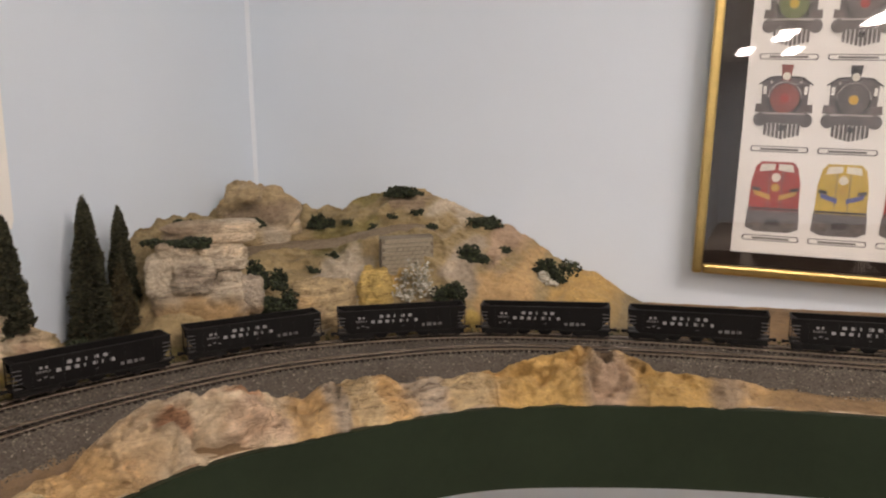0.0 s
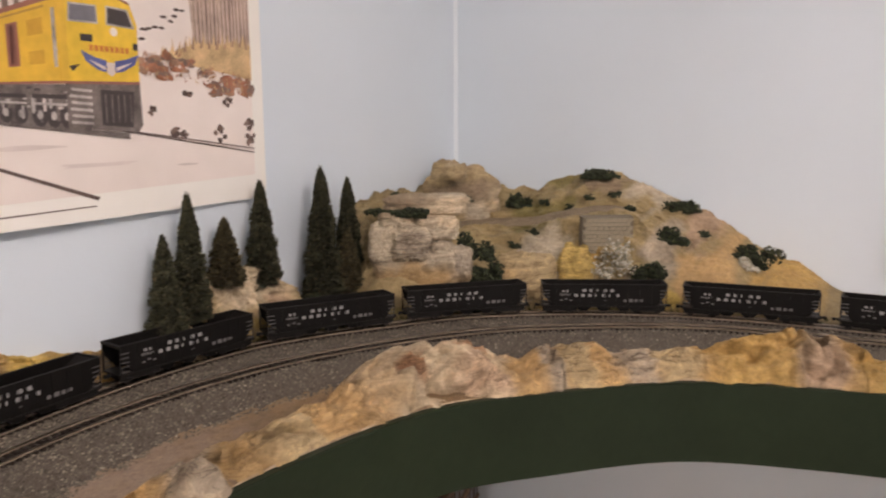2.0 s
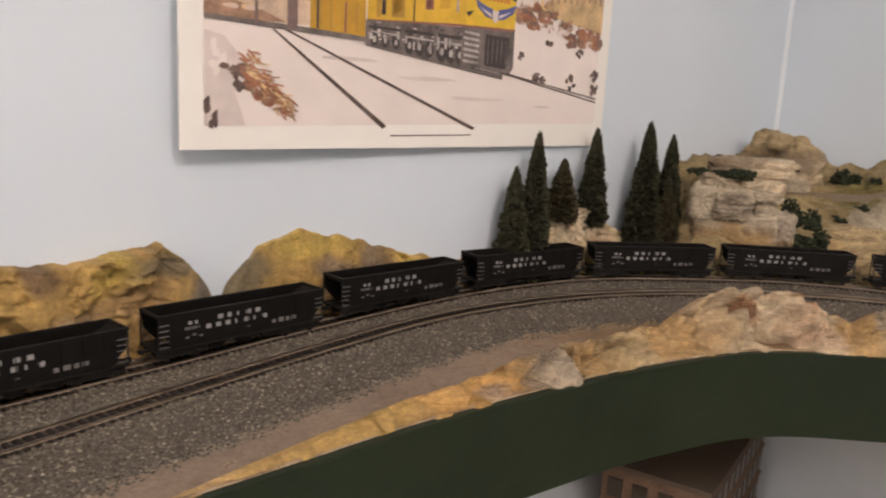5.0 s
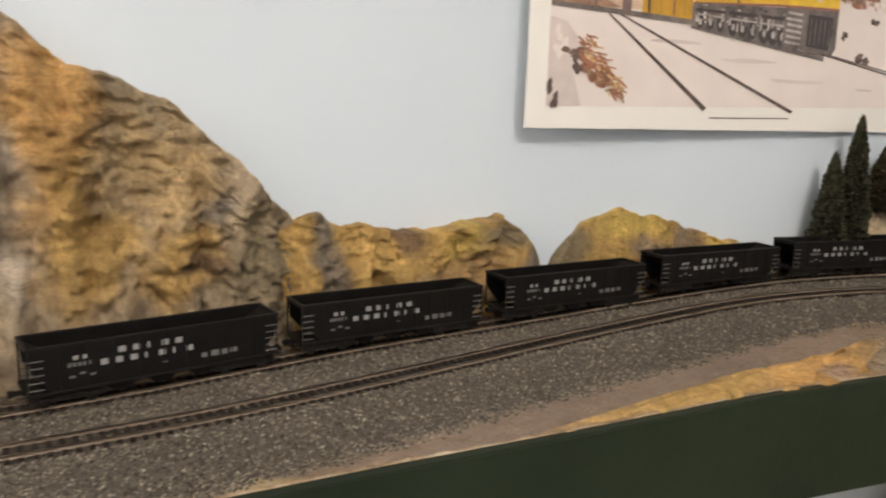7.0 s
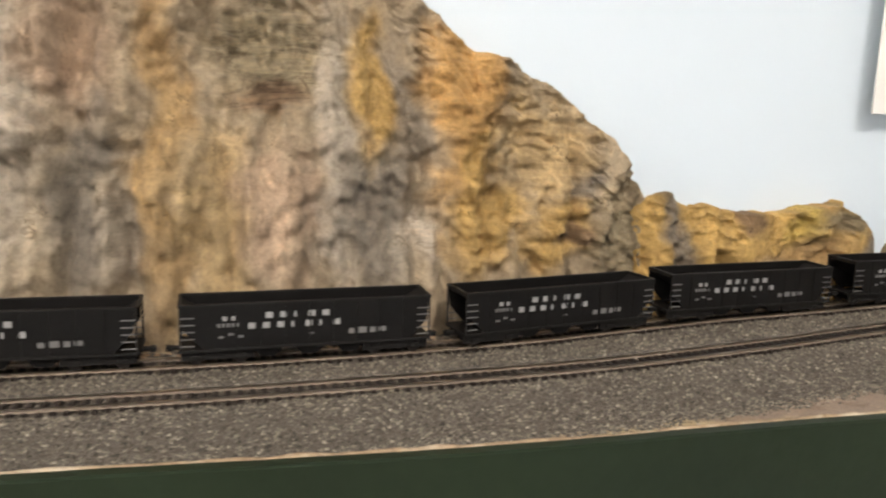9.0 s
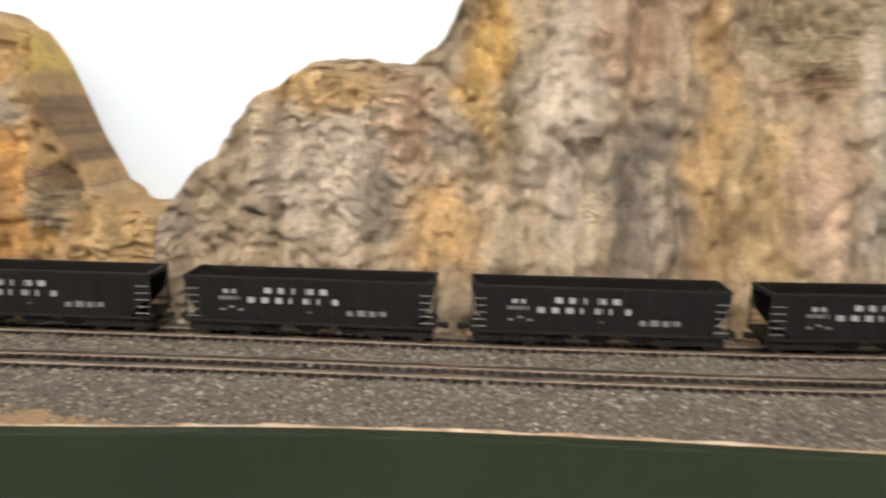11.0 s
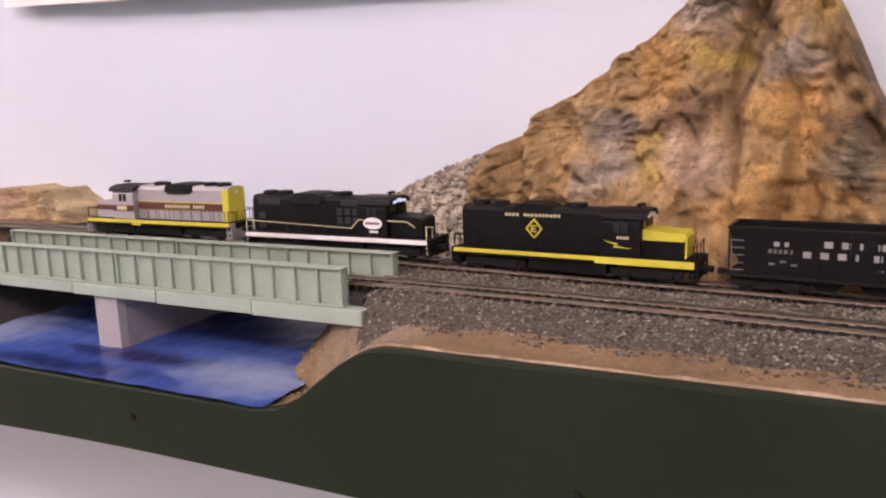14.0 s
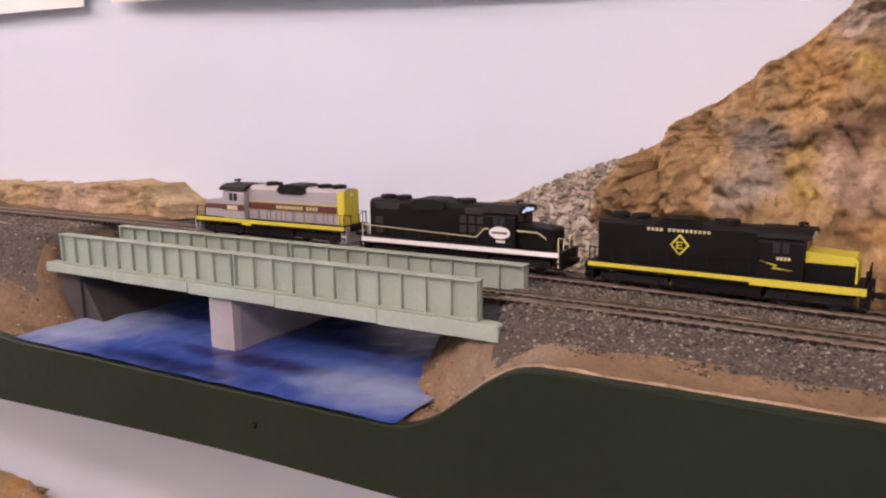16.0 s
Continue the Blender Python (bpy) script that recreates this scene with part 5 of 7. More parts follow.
def girder_span(x, y):
    g = thing("plate_girder", "pale green plate girder with upright stiffeners on the bridge", "girder", "bridge girders", at=pose(x, y, 0, 0, 0, HEAD))
    z0, z1 = 1.2508, 1.2655
    part("web", boxes((-0.0006, 0.0006, -SPAN + 0.0005, -0.0005, z0, z1)), GREEN, g)
    part("top_flange", boxes((-0.0027, 0.0027, -SPAN + 0.0003, -0.0003, z1, z1 + 0.0007), bevel=0.0002), GREEN, g)
    part("bottom_flange", boxes((-0.0025, 0.0025, -SPAN + 0.0003, -0.0003, z0 - 0.0006, z0 + 0.0002), bevel=0.0002), GREEN, g)
    bm = boxes((-0.0024, 0.0024, -0.00045, 0.00045, z0, z1))
    me = bpy.data.meshes.new("stiffener")
    bm.to_mesh(me), bm.free()
    me.materials.append(GREEN)
    for i in range(12):
        s = new("stiffener", me)
        s.matrix_basis = pose(0, -0.0012 - i * (SPAN - 0.0024) / 11, 0)
        s.parent = g
    return g


def along(x, y, d):
    a = radians(HEAD)
    return x + math.sin(a) * d, y - math.cos(a) * d


for gx0 in (-0.2875, -0.3225):
    for j in range(2):
        girder_span(*along(gx0, -0.6935, j * (SPAN + 0.0002)))
# deck beam under the girders, in castings that butt end to end
deck = thing("bridge_deck", "pale green deck beam carrying the bridge track", "bridge deck", at=pose(-0.2872, -0.6845, 0, 0, 0, HEAD))
for i in range(5):
    y0 = -i * 0.0556
    part("deck_beam", boxes((-0.007, 0.0026, y0 - 0.0552, y0, 1.2434 + 0.0004 * i, 1.2500), bevel=0.0004), GREEN2, deck)
    if i:
        part("deck_slab", boxes((-0.040, -0.0072, y0 - 0.0552, y0, 1.2462, 1.2500)), DECK_DARK, deck)
part("underside", boxes((-0.10, -0.002, -0.276, -0.012, 1.2435, 1.2460)), DECK_DARK, deck)
part("track_bed", prism(bmesh.new(), [(-0.276, 1.2502), (-0.003, 1.2502), (-0.003, 1.2531), (-0.276, 1.2531)], -0.031, -0.0035, "x"), DECK_DARK, deck)
part("rear_deck", prism(bmesh.new(), [(-0.276, 1.2440), (-0.003, 1.2440), (-0.003, 1.2531), (-0.276, 1.2605)], -0.105, -0.0405, "x"), DECK_DARK, deck)

px, py = -0.2715, -0.8315
pier = thing("bridge_pier", "smooth grey concrete bridge pier standing in the river", "pier", at=pose(px, py, 0, 0, 0, HEAD))
part("shaft", prism(bmesh.new(), [(0.0, -0.0075), (0.0, 0.0075), (-0.004, 0.0085), (-0.13, 0.0085), (-0.13, -0.0085), (-0.004, -0.0085)], 1.213, 1.2434, "z"), CONCRETE, pier)
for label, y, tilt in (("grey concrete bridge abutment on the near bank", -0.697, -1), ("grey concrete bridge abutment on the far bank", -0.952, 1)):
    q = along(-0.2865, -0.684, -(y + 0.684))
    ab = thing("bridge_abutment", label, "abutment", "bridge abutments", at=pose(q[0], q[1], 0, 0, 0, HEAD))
    # the far abutment takes a much darker grey than the near one
    part("face", prism(bmesh.new(), [(-0.010, 1.2433), (0.010, 1.2433), (0.010, 1.205), (-0.010, 1.205)] , -0.105, -0.012 if tilt < 0 else -0.004, "x"), CONCRETE if tilt < 0 else plain("dark_concrete", (0.055, 0.05, 0.046), 0.9, 0, 0.0006, 300, 0.2), ab)
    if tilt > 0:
        part("wing", prism(bmesh.new(), [(0.010 * tilt, 1.2395), (0.032 * tilt, 1.2065), (0.010 * tilt, 1.2065)], -0.100, -0.006, "x"), plain("dark_concrete", (0.055, 0.05, 0.046), 0.9, 0, 0.0006, 300, 0.2), ab)

# ---- the model train ----
BLACK = plain("black_model_plastic", (0.0058, 0.005, 0.0047), 0.55, 0, 0.0001, 700, 0.3, 0.16)
SEMI = plain("worn_black_plastic", (0.010, 0.0088, 0.008), 0.6, 0, 0.0001, 700, 0.3, 0.2)
GREYBODY = plain("light_grey_shell", (0.35, 0.33, 0.335), 0.45, 0, 0, 500, 0.06)
MAROON = plain("maroon_band", (0.10, 0.028, 0.022), 0.45)
YELLOW = plain("yellow_paint", (0.60, 0.53, 0.04), 0.45, 0, 0, 500, 0.08)
WHITE = plain("white_stripe", (0.78, 0.77, 0.74), 0.45)
CREAM = plain("cream_rail_paint", (0.62, 0.57, 0.30), 0.5)
STEEL = plain("blackened_wheel", (0.06, 0.05, 0.045), 0.4, 0.8)
DULL = plain("faded_lettering", (0.14, 0.135, 0.13), 0.6)
GLASSY = plain("dark_cab_glass", (0.01, 0.011, 0.013), 0.08)


def led(nt, p, link):
    p.inputs["Base Color"].default_value = (0.5, 0.55, 0.6, 1)
    p.inputs["Emission Color"].default_value = (0.55, 0.75, 1.0, 1)
    p.inputs["Emission Strength"].default_value = 0.5


LED = mat("lit_headlight", led)
LENS = plain("unlit_headlight", (0.7, 0.68, 0.62), 0.2)


def truck(owner, x, z=0.0):
    t = part("truck", boxes((x - 0.0135, x + 0.0135, -0.0072, -0.0060, 0.0022, 0.0056), (x - 0.0135, x + 0.0135, 0.0060, 0.0072, 0.0022, 0.0056), (x - 0.003, x + 0.003, -0.0062, 0.0062, 0.0034, 0.0066), (x - 0.010, x - 0.0065, -0.0077, 0.0077, 0.0022, 0.0042), (x + 0.0065, x + 0.010, -0.0077, 0.0077, 0.0022, 0.0042), bevel=0.0003), SEMI, owner)
    for wx0 in (x - 0.0082, x + 0.0082):
        bm = bmesh.new()
        for y in (-0.0051, 0.0051):
            tube(bm, (wx0, y - 0.0007, 0.0029), (wx0, y + 0.0007, 0.0029), 0.0029, 16)
        tube(bm, (wx0, -0.005, 0.0029), (wx0, 0.005, 0.0029), 0.0007, 8)
        part("wheelset", bm, STEEL, t)
    return t


def coupler(owner, end):
    bm = boxes((end * 0.049, end * 0.0525, -0.0009, 0.0009, 0.0048, 0.0064), (end * 0.0515, end * 0.0538, -0.0016, 0.0014, 0.0046, 0.0066), bevel=0.0002)
    part("coupler", bm, SEMI, owner)


def hood_shape(bm, x0, x1, w, z0, z1, round_top=0.002):
    prism(bm, [(-w, z0), (w, z0), (w, z1 - round_top), (w - round_top * 0.5, z1 - round_top * 0.25), (w - round_top * 1.4, z1), (-w + round_top * 1.4, z1), (-w + round_top * 0.5, z1 - round_top * 0.25), (-w, z1 - round_top)], x0, x1, "x")
    return bm


def locomotive(label, body, stripe, rail, roof, style):
    loco = thing("locomotive", label, "model locomotive", "model locomotives")
    part("sill", boxes((-0.0495, 0.0495, -0.0094, 0.0094, 0.0066, 0.0096), (-0.016, 0.016, -0.0078, 0.0078, 0.0020, 0.0067), bevel=0.0003), BLACK, loco)
    for s in (-1, 1):
        y0, y1 = sorted((s * 0.0094, s * 0.0097))
        rows = [(-0.0488, 0.0488, y0, y1, 0.0074, 0.0094)]
        if style != "white":
            rows = [(-0.0488, 0.012, y0, y1, 0.0078, 0.0094), (0.012, 0.0488, y0, y1, 0.0068, 0.0094)] if style == "diamond" else [(-0.0488, 0.0488, y0, y1, 0.0077, 0.0095), (0.010, 0.016, y0, y1, 0.0066, 0.0078)]
        part("sill_stripe", boxes(*rows), stripe, loco)
    part("long_hood", hood_shape(bmesh.new(), -0.0462, 0.0142, 0.0058, 0.0097, 0.0268), body, loco)
    part("cab", hood_shape(bmesh.new(), 0.0143, 0.0292, 0.0091, 0.0097, 0.0262, 0.004), body, loco)
    part("cab_roof", prism(bmesh.new(), [(-0.0094, 0.0240), (-0.0086, 0.0258), (-0.0045, 0.0271), (0.0045, 0.0271), (0.0086, 0.0258), (0.0094, 0.0240), (0.0085, 0.0238), (0.0040, 0.0262), (-0.0040, 0.0262), (-0.0085, 0.0238)], 0.0136, 0.0312, "x"), roof, loco)
    part("short_hood", prism(bmesh.new(), [(0.0293, 0.0097), (0.0450, 0.0097), (0.0450, 0.0172), (0.0440, 0.0182), (0.0293, 0.0193)], -0.0062, 0.0062, "y"), body, loco)
    if style == "diamond":
        part("nose_cover", prism(bmesh.new(), [(0.0293, 0.0190), (0.0441, 0.0179), (0.0449, 0.0170), (0.0449, 0.0100), (0.0455, 0.0100), (0.0455, 0.0176), (0.0444, 0.0188), (0.0293, 0.0199)], -0.0065, 0.0065, "y"), YELLOW, loco)
        for s in (-1, 1):
            y0, y1 = sorted((s * 0.0062, s * 0.0064))
            part("nose_side", boxes((0.0293, 0.0446, y0, y1, 0.0160, 0.0191)), YELLOW, loco)
    if style == "grey":
        part("nose_front", boxes((0.0450, 0.0453, -0.0058, 0.0058, 0.0100, 0.0172)), YELLOW, loco)
        part("hood_end", boxes((-0.0466, -0.0462, -0.0056, 0.0056, 0.0098, 0.0262)), YELLOW, loco)
        for s in (-1, 1):
            y0, y1 = sorted((s * 0.0056, s * 0.0060))
            part("hood_end_side", boxes((-0.0464, -0.0425, y0, y1, 0.0098, 0.0255)), YELLOW, loco)
            part("band", boxes((-0.0424, 0.0142, y0, y1, 0.0148, 0.0183)), MAROON, loco)
            for z in (0.0145, 0.0184):
                part("band_line", boxes((-0.0424, 0.0142, y0, y1, z, z + 0.0004)), YELLOW, loco)
            c0, c1 = sorted((s * 0.0091, s * 0.0093))
            part("band", boxes((0.0144, 0.0291, c0, c1, 0.0138, 0.0168)), MAROON, loco)
            part("number_panel", boxes((0.0190, 0.0260, c0 + 0.00005, c1 + 0.00015 * s + 0.0001, 0.0142, 0.0163)), CREAM, loco)
            n0, n1 = sorted((s * 0.0062, s * 0.0064))
            part("band", boxes((0.0293, 0.0448, n0, n1, 0.0138, 0.0163)), MAROON, loco)
            bm = bmesh.new()
            for i in range(14):
                if i != 4:
                    box(bm, -0.0305 + i * 0.0019, -0.0293 + i * 0.0019, *sorted((s * 0.0060, s * 0.00615)), 0.0158, 0.0174)
            part("lettering", bm, CREAM, loco)
    for s in (-1, 1):
        y0, y1 = sorted((s * 0.0091, s * 0.00925))
        for x in (0.0192, 0.0222):
            part("window", boxes((x, x + 0.0022, y0, y1, 0.0188, 0.0226)), GLASSY, loco)
        # door louvres and grilles on the long hood
        h0, h1 = sorted((s * 0.0058, s * 0.00605))
        if style == "white":
            for x, z, w, h in ((-0.043, 0.0112, 0.004, 0.003), (-0.043, 0.0155, 0.004, 0.003), (-0.043, 0.0225, 0.013, 0.0028), (0.0015, 0.0145, 0.003, 0.003), (0.0015, 0.0185, 0.003, 0.003), (0.0058, 0.0145, 0.003, 0.003), (0.0098, 0.0145, 0.003, 0.003), (0.0058, 0.0185, 0.003, 0.003), (0.0098, 0.0185, 0.003, 0.003), (0.0040, 0.0226, 0.009, 0.0028)):
                part("louvre", boxes((x, x + w, h0, h1, z, z + h)), plain("satin_dark_grille", (0.028, 0.026, 0.025), 0.5, 0, 0, 300, 0.1, 0.3), loco)
        elif style == "grey":
            for i in range(9):
                part("door_seam", boxes((-0.040 + i * 0.006, -0.0398 + i * 0.006, h0, h1, 0.0100, 0.0142)), DULL, loco)
        if style == "diamond":
            bm = bmesh.new()
            d0, d1 = sorted((s * 0.0058, s * 0.0061))
            prism(bm, [(-0.0140 - 0.0036, 0.0182), (-0.0140, 0.0182 - 0.0042), (-0.0140 + 0.0036, 0.0182), (-0.0140, 0.0182 + 0.0042)], d0, d1, "y")
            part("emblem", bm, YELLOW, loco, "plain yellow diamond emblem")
            e0, e1 = sorted((s * 0.0061, s * 0.0062))
            bm = prism(bmesh.new(), [(-0.0140 - 0.0027, 0.0182), (-0.0140, 0.0182 - 0.0032), (-0.0140 + 0.0027, 0.0182), (-0.0140, 0.0182 + 0.0032)], e0, e1, "y")
            part("emblem_field", bm, BLACK, loco)
            b0, b1 = sorted((s * 0.0062, s * 0.0063))
            part("emblem_bar", boxes((-0.0152, -0.0146, b0, b1, 0.0168, 0.0196), (-0.0145, -0.0128, b0, b1, 0.0168, 0.0173), (-0.0145, -0.0130, b0, b1, 0.0180, 0.0184), (-0.0145, -0.0128, b0, b1, 0.0191, 0.0196)), YELLOW, loco)
            bm = bmesh.new()
            for i in range(15):
                if i != 4:
                    box(bm, -0.0265 + i * 0.0016, -0.0255 + i * 0.0016, d0, d1, 0.0230, 0.0241)
            part("lettering", bm, CREAM, loco)
            c0, c1 = sorted((s * 0.0091, s * 0.0094))
            bm = bmesh.new()
            prism(bm, [(0.0150, 0.0158), (0.0210, 0.0146), (0.0200, 0.0138), (0.0262, 0.0130), (0.0190, 0.0132), (0.0200, 0.0142)], c0, c1, "y")
            part("lightning_stripe", bm, YELLOW, loco)
            part("number", boxes(*[(0.0205 + i * 0.0012, 0.0213 + i * 0.0012, c0, c1, 0.0164, 0.0175) for i in range(4)]), CREAM, loco)
        if style == "white":
            c0, c1 = sorted((s * 0.0091, s * 0.0094))
            oval = [(0.0222 + 0.0048 * math.cos(a), 0.0158 + 0.0026 * math.sin(a)) for a in np.linspace(0, 2 * math.pi, 24, endpoint=False)]
            part("emblem", prism(bmesh.new(), oval, c0, c1, "y"), WHITE, loco, "plain white oval emblem")
            f0, f1 = sorted((s * 0.0094, s * 0.00955))
            part("emblem_bar", boxes((0.0186, 0.0258, f0, f1, 0.0153, 0.0163)), DULL, loco)
            part("number", boxes(*[(0.0205 + i * 0.0011, 0.0213 + i * 0.0011, c0, c1, 0.0116, 0.0126) for i in range(4)]), WHITE, loco)
            # painted line that climbs over the cab
            bm = bmesh.new()
            for a, b in (((0.0110, 0.0132), (0.0150, 0.0172)), ((0.0150, 0.0172), (0.0172, 0.0172)), ((0.0300, 0.0172), (0.0395, 0.0170)), ((0.0395, 0.0170), (0.0430, 0.0148))):
                tube(bm, (a[0], s * 0.0092, a[1]), (b[0], s * 0.0092, b[1]), 0.00028, 5)
            part("yellow_line", bm, CREAM, loco)
    # roof gear
    for x in (-0.0395, -0.0310, 0.0025):
        fan = part("fan", tube(bmesh.new(), (x, 0, 0.0266), (x, 0, 0.0283), 0.0036, 20), SEMI, loco)
        part("fan_grille", tube(bmesh.new(), (x, 0, 0.0283), (x, 0, 0.0285), 0.0029, 16, 0.0026), BLACK, fan)
    part("dynamic_brake_blister", prism(bmesh.new(), [(-0.0240, 0.0245), (-0.0222, 0.0272), (-0.0200, 0.0280), (-0.0095, 0.0280), (-0.0070, 0.0272), (-0.0055, 0.0245), (-0.0080, 0.0232), (-0.0215, 0.0232)], *((-0.0057, 0.0057) if style == "diamond" else (-0.0068, 0.0068)), "y"), roof, loco)
    part("exhaust_stack", boxes((-0.0030, -0.0010, -0.0012, 0.0012, 0.0266, 0.0284), bevel=0.0003), SEMI, loco)
    horn = bmesh.new()
    for dx, dy in ((0, -0.0012), (0.0012, 0), (0, 0.0012)):
        tube(horn, (0.0255 + dx, dy, 0.0285), (0.0275 + dx, dy, 0.0285), 0.0003, 6, 0.0007)
    tube(horn, (0.0262, 0, 0.0268), (0.0262, 0, 0.0285), 0.0004, 6)
    part("horn", horn, SEMI, loco)
    for s in (-1, 1):
        part("front_window", boxes((0.0291, 0.0295, *sorted((s * 0.0012, s * 0.0068)), 0.0203, 0.0232)), GLASSY, loco)
        part("number_board", boxes((0.0300, 0.0314, *sorted((s * 0.0030, s * 0.0052)), 0.0243, 0.0253)), LED if style != "diamond" else LENS, loco, "small lit number board" if style != "diamond" else "small white number board")
    part("headlight", tube(bmesh.new(), (0.0300, 0, 0.0252), (0.0316, 0, 0.0252), 0.0009, 10), LED if style != "diamond" else LENS, loco)
    part("headlight", tube(bmesh.new(), (-0.0470, 0, 0.0240), (-0.0462, 0, 0.0240), 0.0009, 10), LENS, loco)
    # handrails
    for s in (-1, 1):
        r = part("handrail", tube(bmesh.new(), (-0.0470, s * 0.0091, 0.0150), (0.0130 if style != "white" else 0.0112, s * 0.0091, 0.0150 if style != "white" else 0.0132), 0.00022, 5), rail, loco)
        for i in range(9):
            x = -0.0462 + i * 0.0072
            part("stanchion", tube(bmesh.new(), (x, s * 0.0091, 0.0096), (x, s * 0.0091, 0.0150), 0.00020, 5), SEMI if style != "grey" else DULL, r)
        for e in (-1, 1):
            x = e * 0.0484
            bm = bmesh.new()
            tube(bm, (x, s * 0.0090, 0.0030), (x, s * 0.0090, 0.0152), 0.00028, 5)
            tube(bm, (x, s * 0.0090, 0.0152), (x, s * 0.0020, 0.0140), 0.00022, 5)
            tube(bm, (x, s * 0.0034, 0.0096), (x, s * 0.0034, 0.0144), 0.00022, 5)
            part("end_rail", bm, rail if style != "grey" else SEMI, loco)
            part("steps", boxes((x - 0.0014, x + 0.0014, *sorted((s * 0.0066, s * 0.0094)), 0.0022, 0.0030), (x - 0.0014, x + 0.0014, *sorted((s * 0.0066, s * 0.0094)), 0.0046, 0.0053), (x - 0.0016, x - 0.0012, *sorted((s * 0.0064, s * 0.0094)), 0.0020, 0.0096), (x + 0.0012, x + 0.0016, *sorted((s * 0.0064, s * 0.0094)), 0.0020, 0.0096)), GREYBODY if style == "grey" else SEMI, loco)
    for e in (-1, 1):
        part("pilot", boxes((e * 0.0480, e * 0.0490, -0.0085, 0.0085, 0.0016, 0.0070)), GREYBODY if style == "grey" else BLACK, loco)
        truck(loco, e * 0.0310)
        coupler(loco, e)
    return loco


def hopper_car():
    car = thing("hopper_car", "empty black open-top hopper car with white lettering blocks", "model wagon", "hopper cars")
    t = 0.0004
    for s in (-1, 1):
        y0, y1 = sorted((s * 0.0096, s * (0.0096 - t)))
        part("side_panel", prism(bmesh.new(), [(-0.0400, 0.0068), (0.0400, 0.0068), (0.0472, 0.0150), (0.0478, 0.0240), (-0.0478, 0.0240), (-0.0472, 0.0150)], y0, y1, "y"), BLACK, car)
        part("top_rail", boxes((-0.0485, 0.0485, *sorted((s * 0.0088, s * 0.0100)), 0.0238, 0.0246)), SEMI, car)
        part("side_sill", boxes((-0.0485, 0.0485, *sorted((s * 0.0085, s * 0.0099)), 0.0062, 0.0072)), SEMI, car)
        for i in range(9):
            x = -0.0372 + i * 0.0093
            part("rib", boxes((x - 0.0003, x + 0.0003, *sorted((s * 0.0096, s * 0.0099)), 0.0072, 0.0238)), BLACK, car)
        for e in (-1, 1):
            part("corner_post", boxes((*sorted((e * 0.0478, e * 0.0485)), *sorted((s * 0.0090, s * 0.0097)), 0.0062, 0.0240)), SEMI, car)
            lad = bmesh.new()
            for z in (0.0085, 0.0112, 0.0139, 0.0166, 0.0193):
                box(lad, *sorted((e * 0.0430, e * 0.0482)), *sorted((s * 0.0096, s * 0.0099)), z, z + 0.0004)
            part("ladder", lad, DULL, car)
        # lettering blocks, painted white on the side
        if s < 0:
            f0, f1 = -0.00985, -0.0096
            rows = []
            for i in range(5):
                rows.append((-0.0170 + i * 0.0054, -0.0170 + i * 0.0054 + (0.0027 if i != 2 else 0.0009), f0, f1, 0.0184, 0.0206))
            for i in range(7):
                rows.append((-0.0235 + i * 0.0054, -0.0235 + i * 0.0054 + (0.0026 if i not in (3, 5) else 0.0009), f0, f1, 0.0145, 0.0167))
            rows += [(-0.0330, -0.0312, f0, f1, 0.0180, 0.0196), (-0.0296, -0.0278, f0, f1, 0.0180, 0.0196)]
            part("lettering", boxes(*rows), plain("worn_white_lettering", (0.30, 0.295, 0.285), 0.6), car, "white block lettering")
            small = [(-0.0348 + i * 0.0017, -0.0337 + i * 0.0017, f0, f1, 0.0155, 0.0169) for i in range(5)] + [(-0.0345 + i * 0.0036, -0.0325 + i * 0.0036, f0, f1, 0.0112 + 0.001 * (i % 2), 0.0120 + 0.001 * (i % 2)) for i in range(3)]
            small += [(-0.0005, 0.0012, f0, f1, 0.0112, 0.0117), (0.0150, 0.0172, f0, f1, 0.0105, 0.0124), (0.0190, 0.0222, f0, f1, 0.0105, 0.0128), (0.0236, 0.0258, f0, f1, 0.0105, 0.0126), (0.0270, 0.0300, f0, f1, 0.0108, 0.0126)]
            for one in small:
                part("letter_bar", boxes(one), DULL, car, "grey illegible small lettering")
    for e in (-1, 1):
        bm = bmesh.new()
        prism(bm, [(e * 0.0482, 0.0235), (e * 0.0482, 0.0227), (e * 0.022, 0.0068), (e * 0.0205, 0.0068)], -0.0092, 0.0092, "y")
        part("slope_sheet", bm, SEMI, car)
        part("top_end", boxes((*sorted((e * 0.0475, e * 0.0488)), -0.0098, 0.0098, 0.0236, 0.0246)), SEMI, car)
        part("end_sill", boxes((*sorted((e * 0.040, e * 0.0490)), -0.0092, 0.0092, 0.0060, 0.0070)), SEMI, car)
        truck(car, e * 0.0345)
        coupler(car, e)
    part("floor_sheet", boxes((-0.0215, 0.0215, -0.0092, 0.0092, 0.0064, 0.0070)), SEMI, car)
    for x in (-0.016, 0.0, 0.016):
        part("hopper_bay", prism(bmesh.new(), [(x - 0.0070, 0.0066), (x + 0.0070, 0.0066), (x + 0.0030, 0.0024), (x - 0.0030, 0.0024)], -0.0070, 0.0070, "y"), BLACK, car)
    return car


bs = np.r_[0, np.cumsum(np.linalg.norm(np.diff(BACK, axis=0), axis=1))]
b_ang = np.unwrap(np.arctan2(*np.gradient(BACK, axis=0).T[::-1]))
s_front = float(np.interp(-0.9045, BACK[:, 1][:300], bs[:300]))


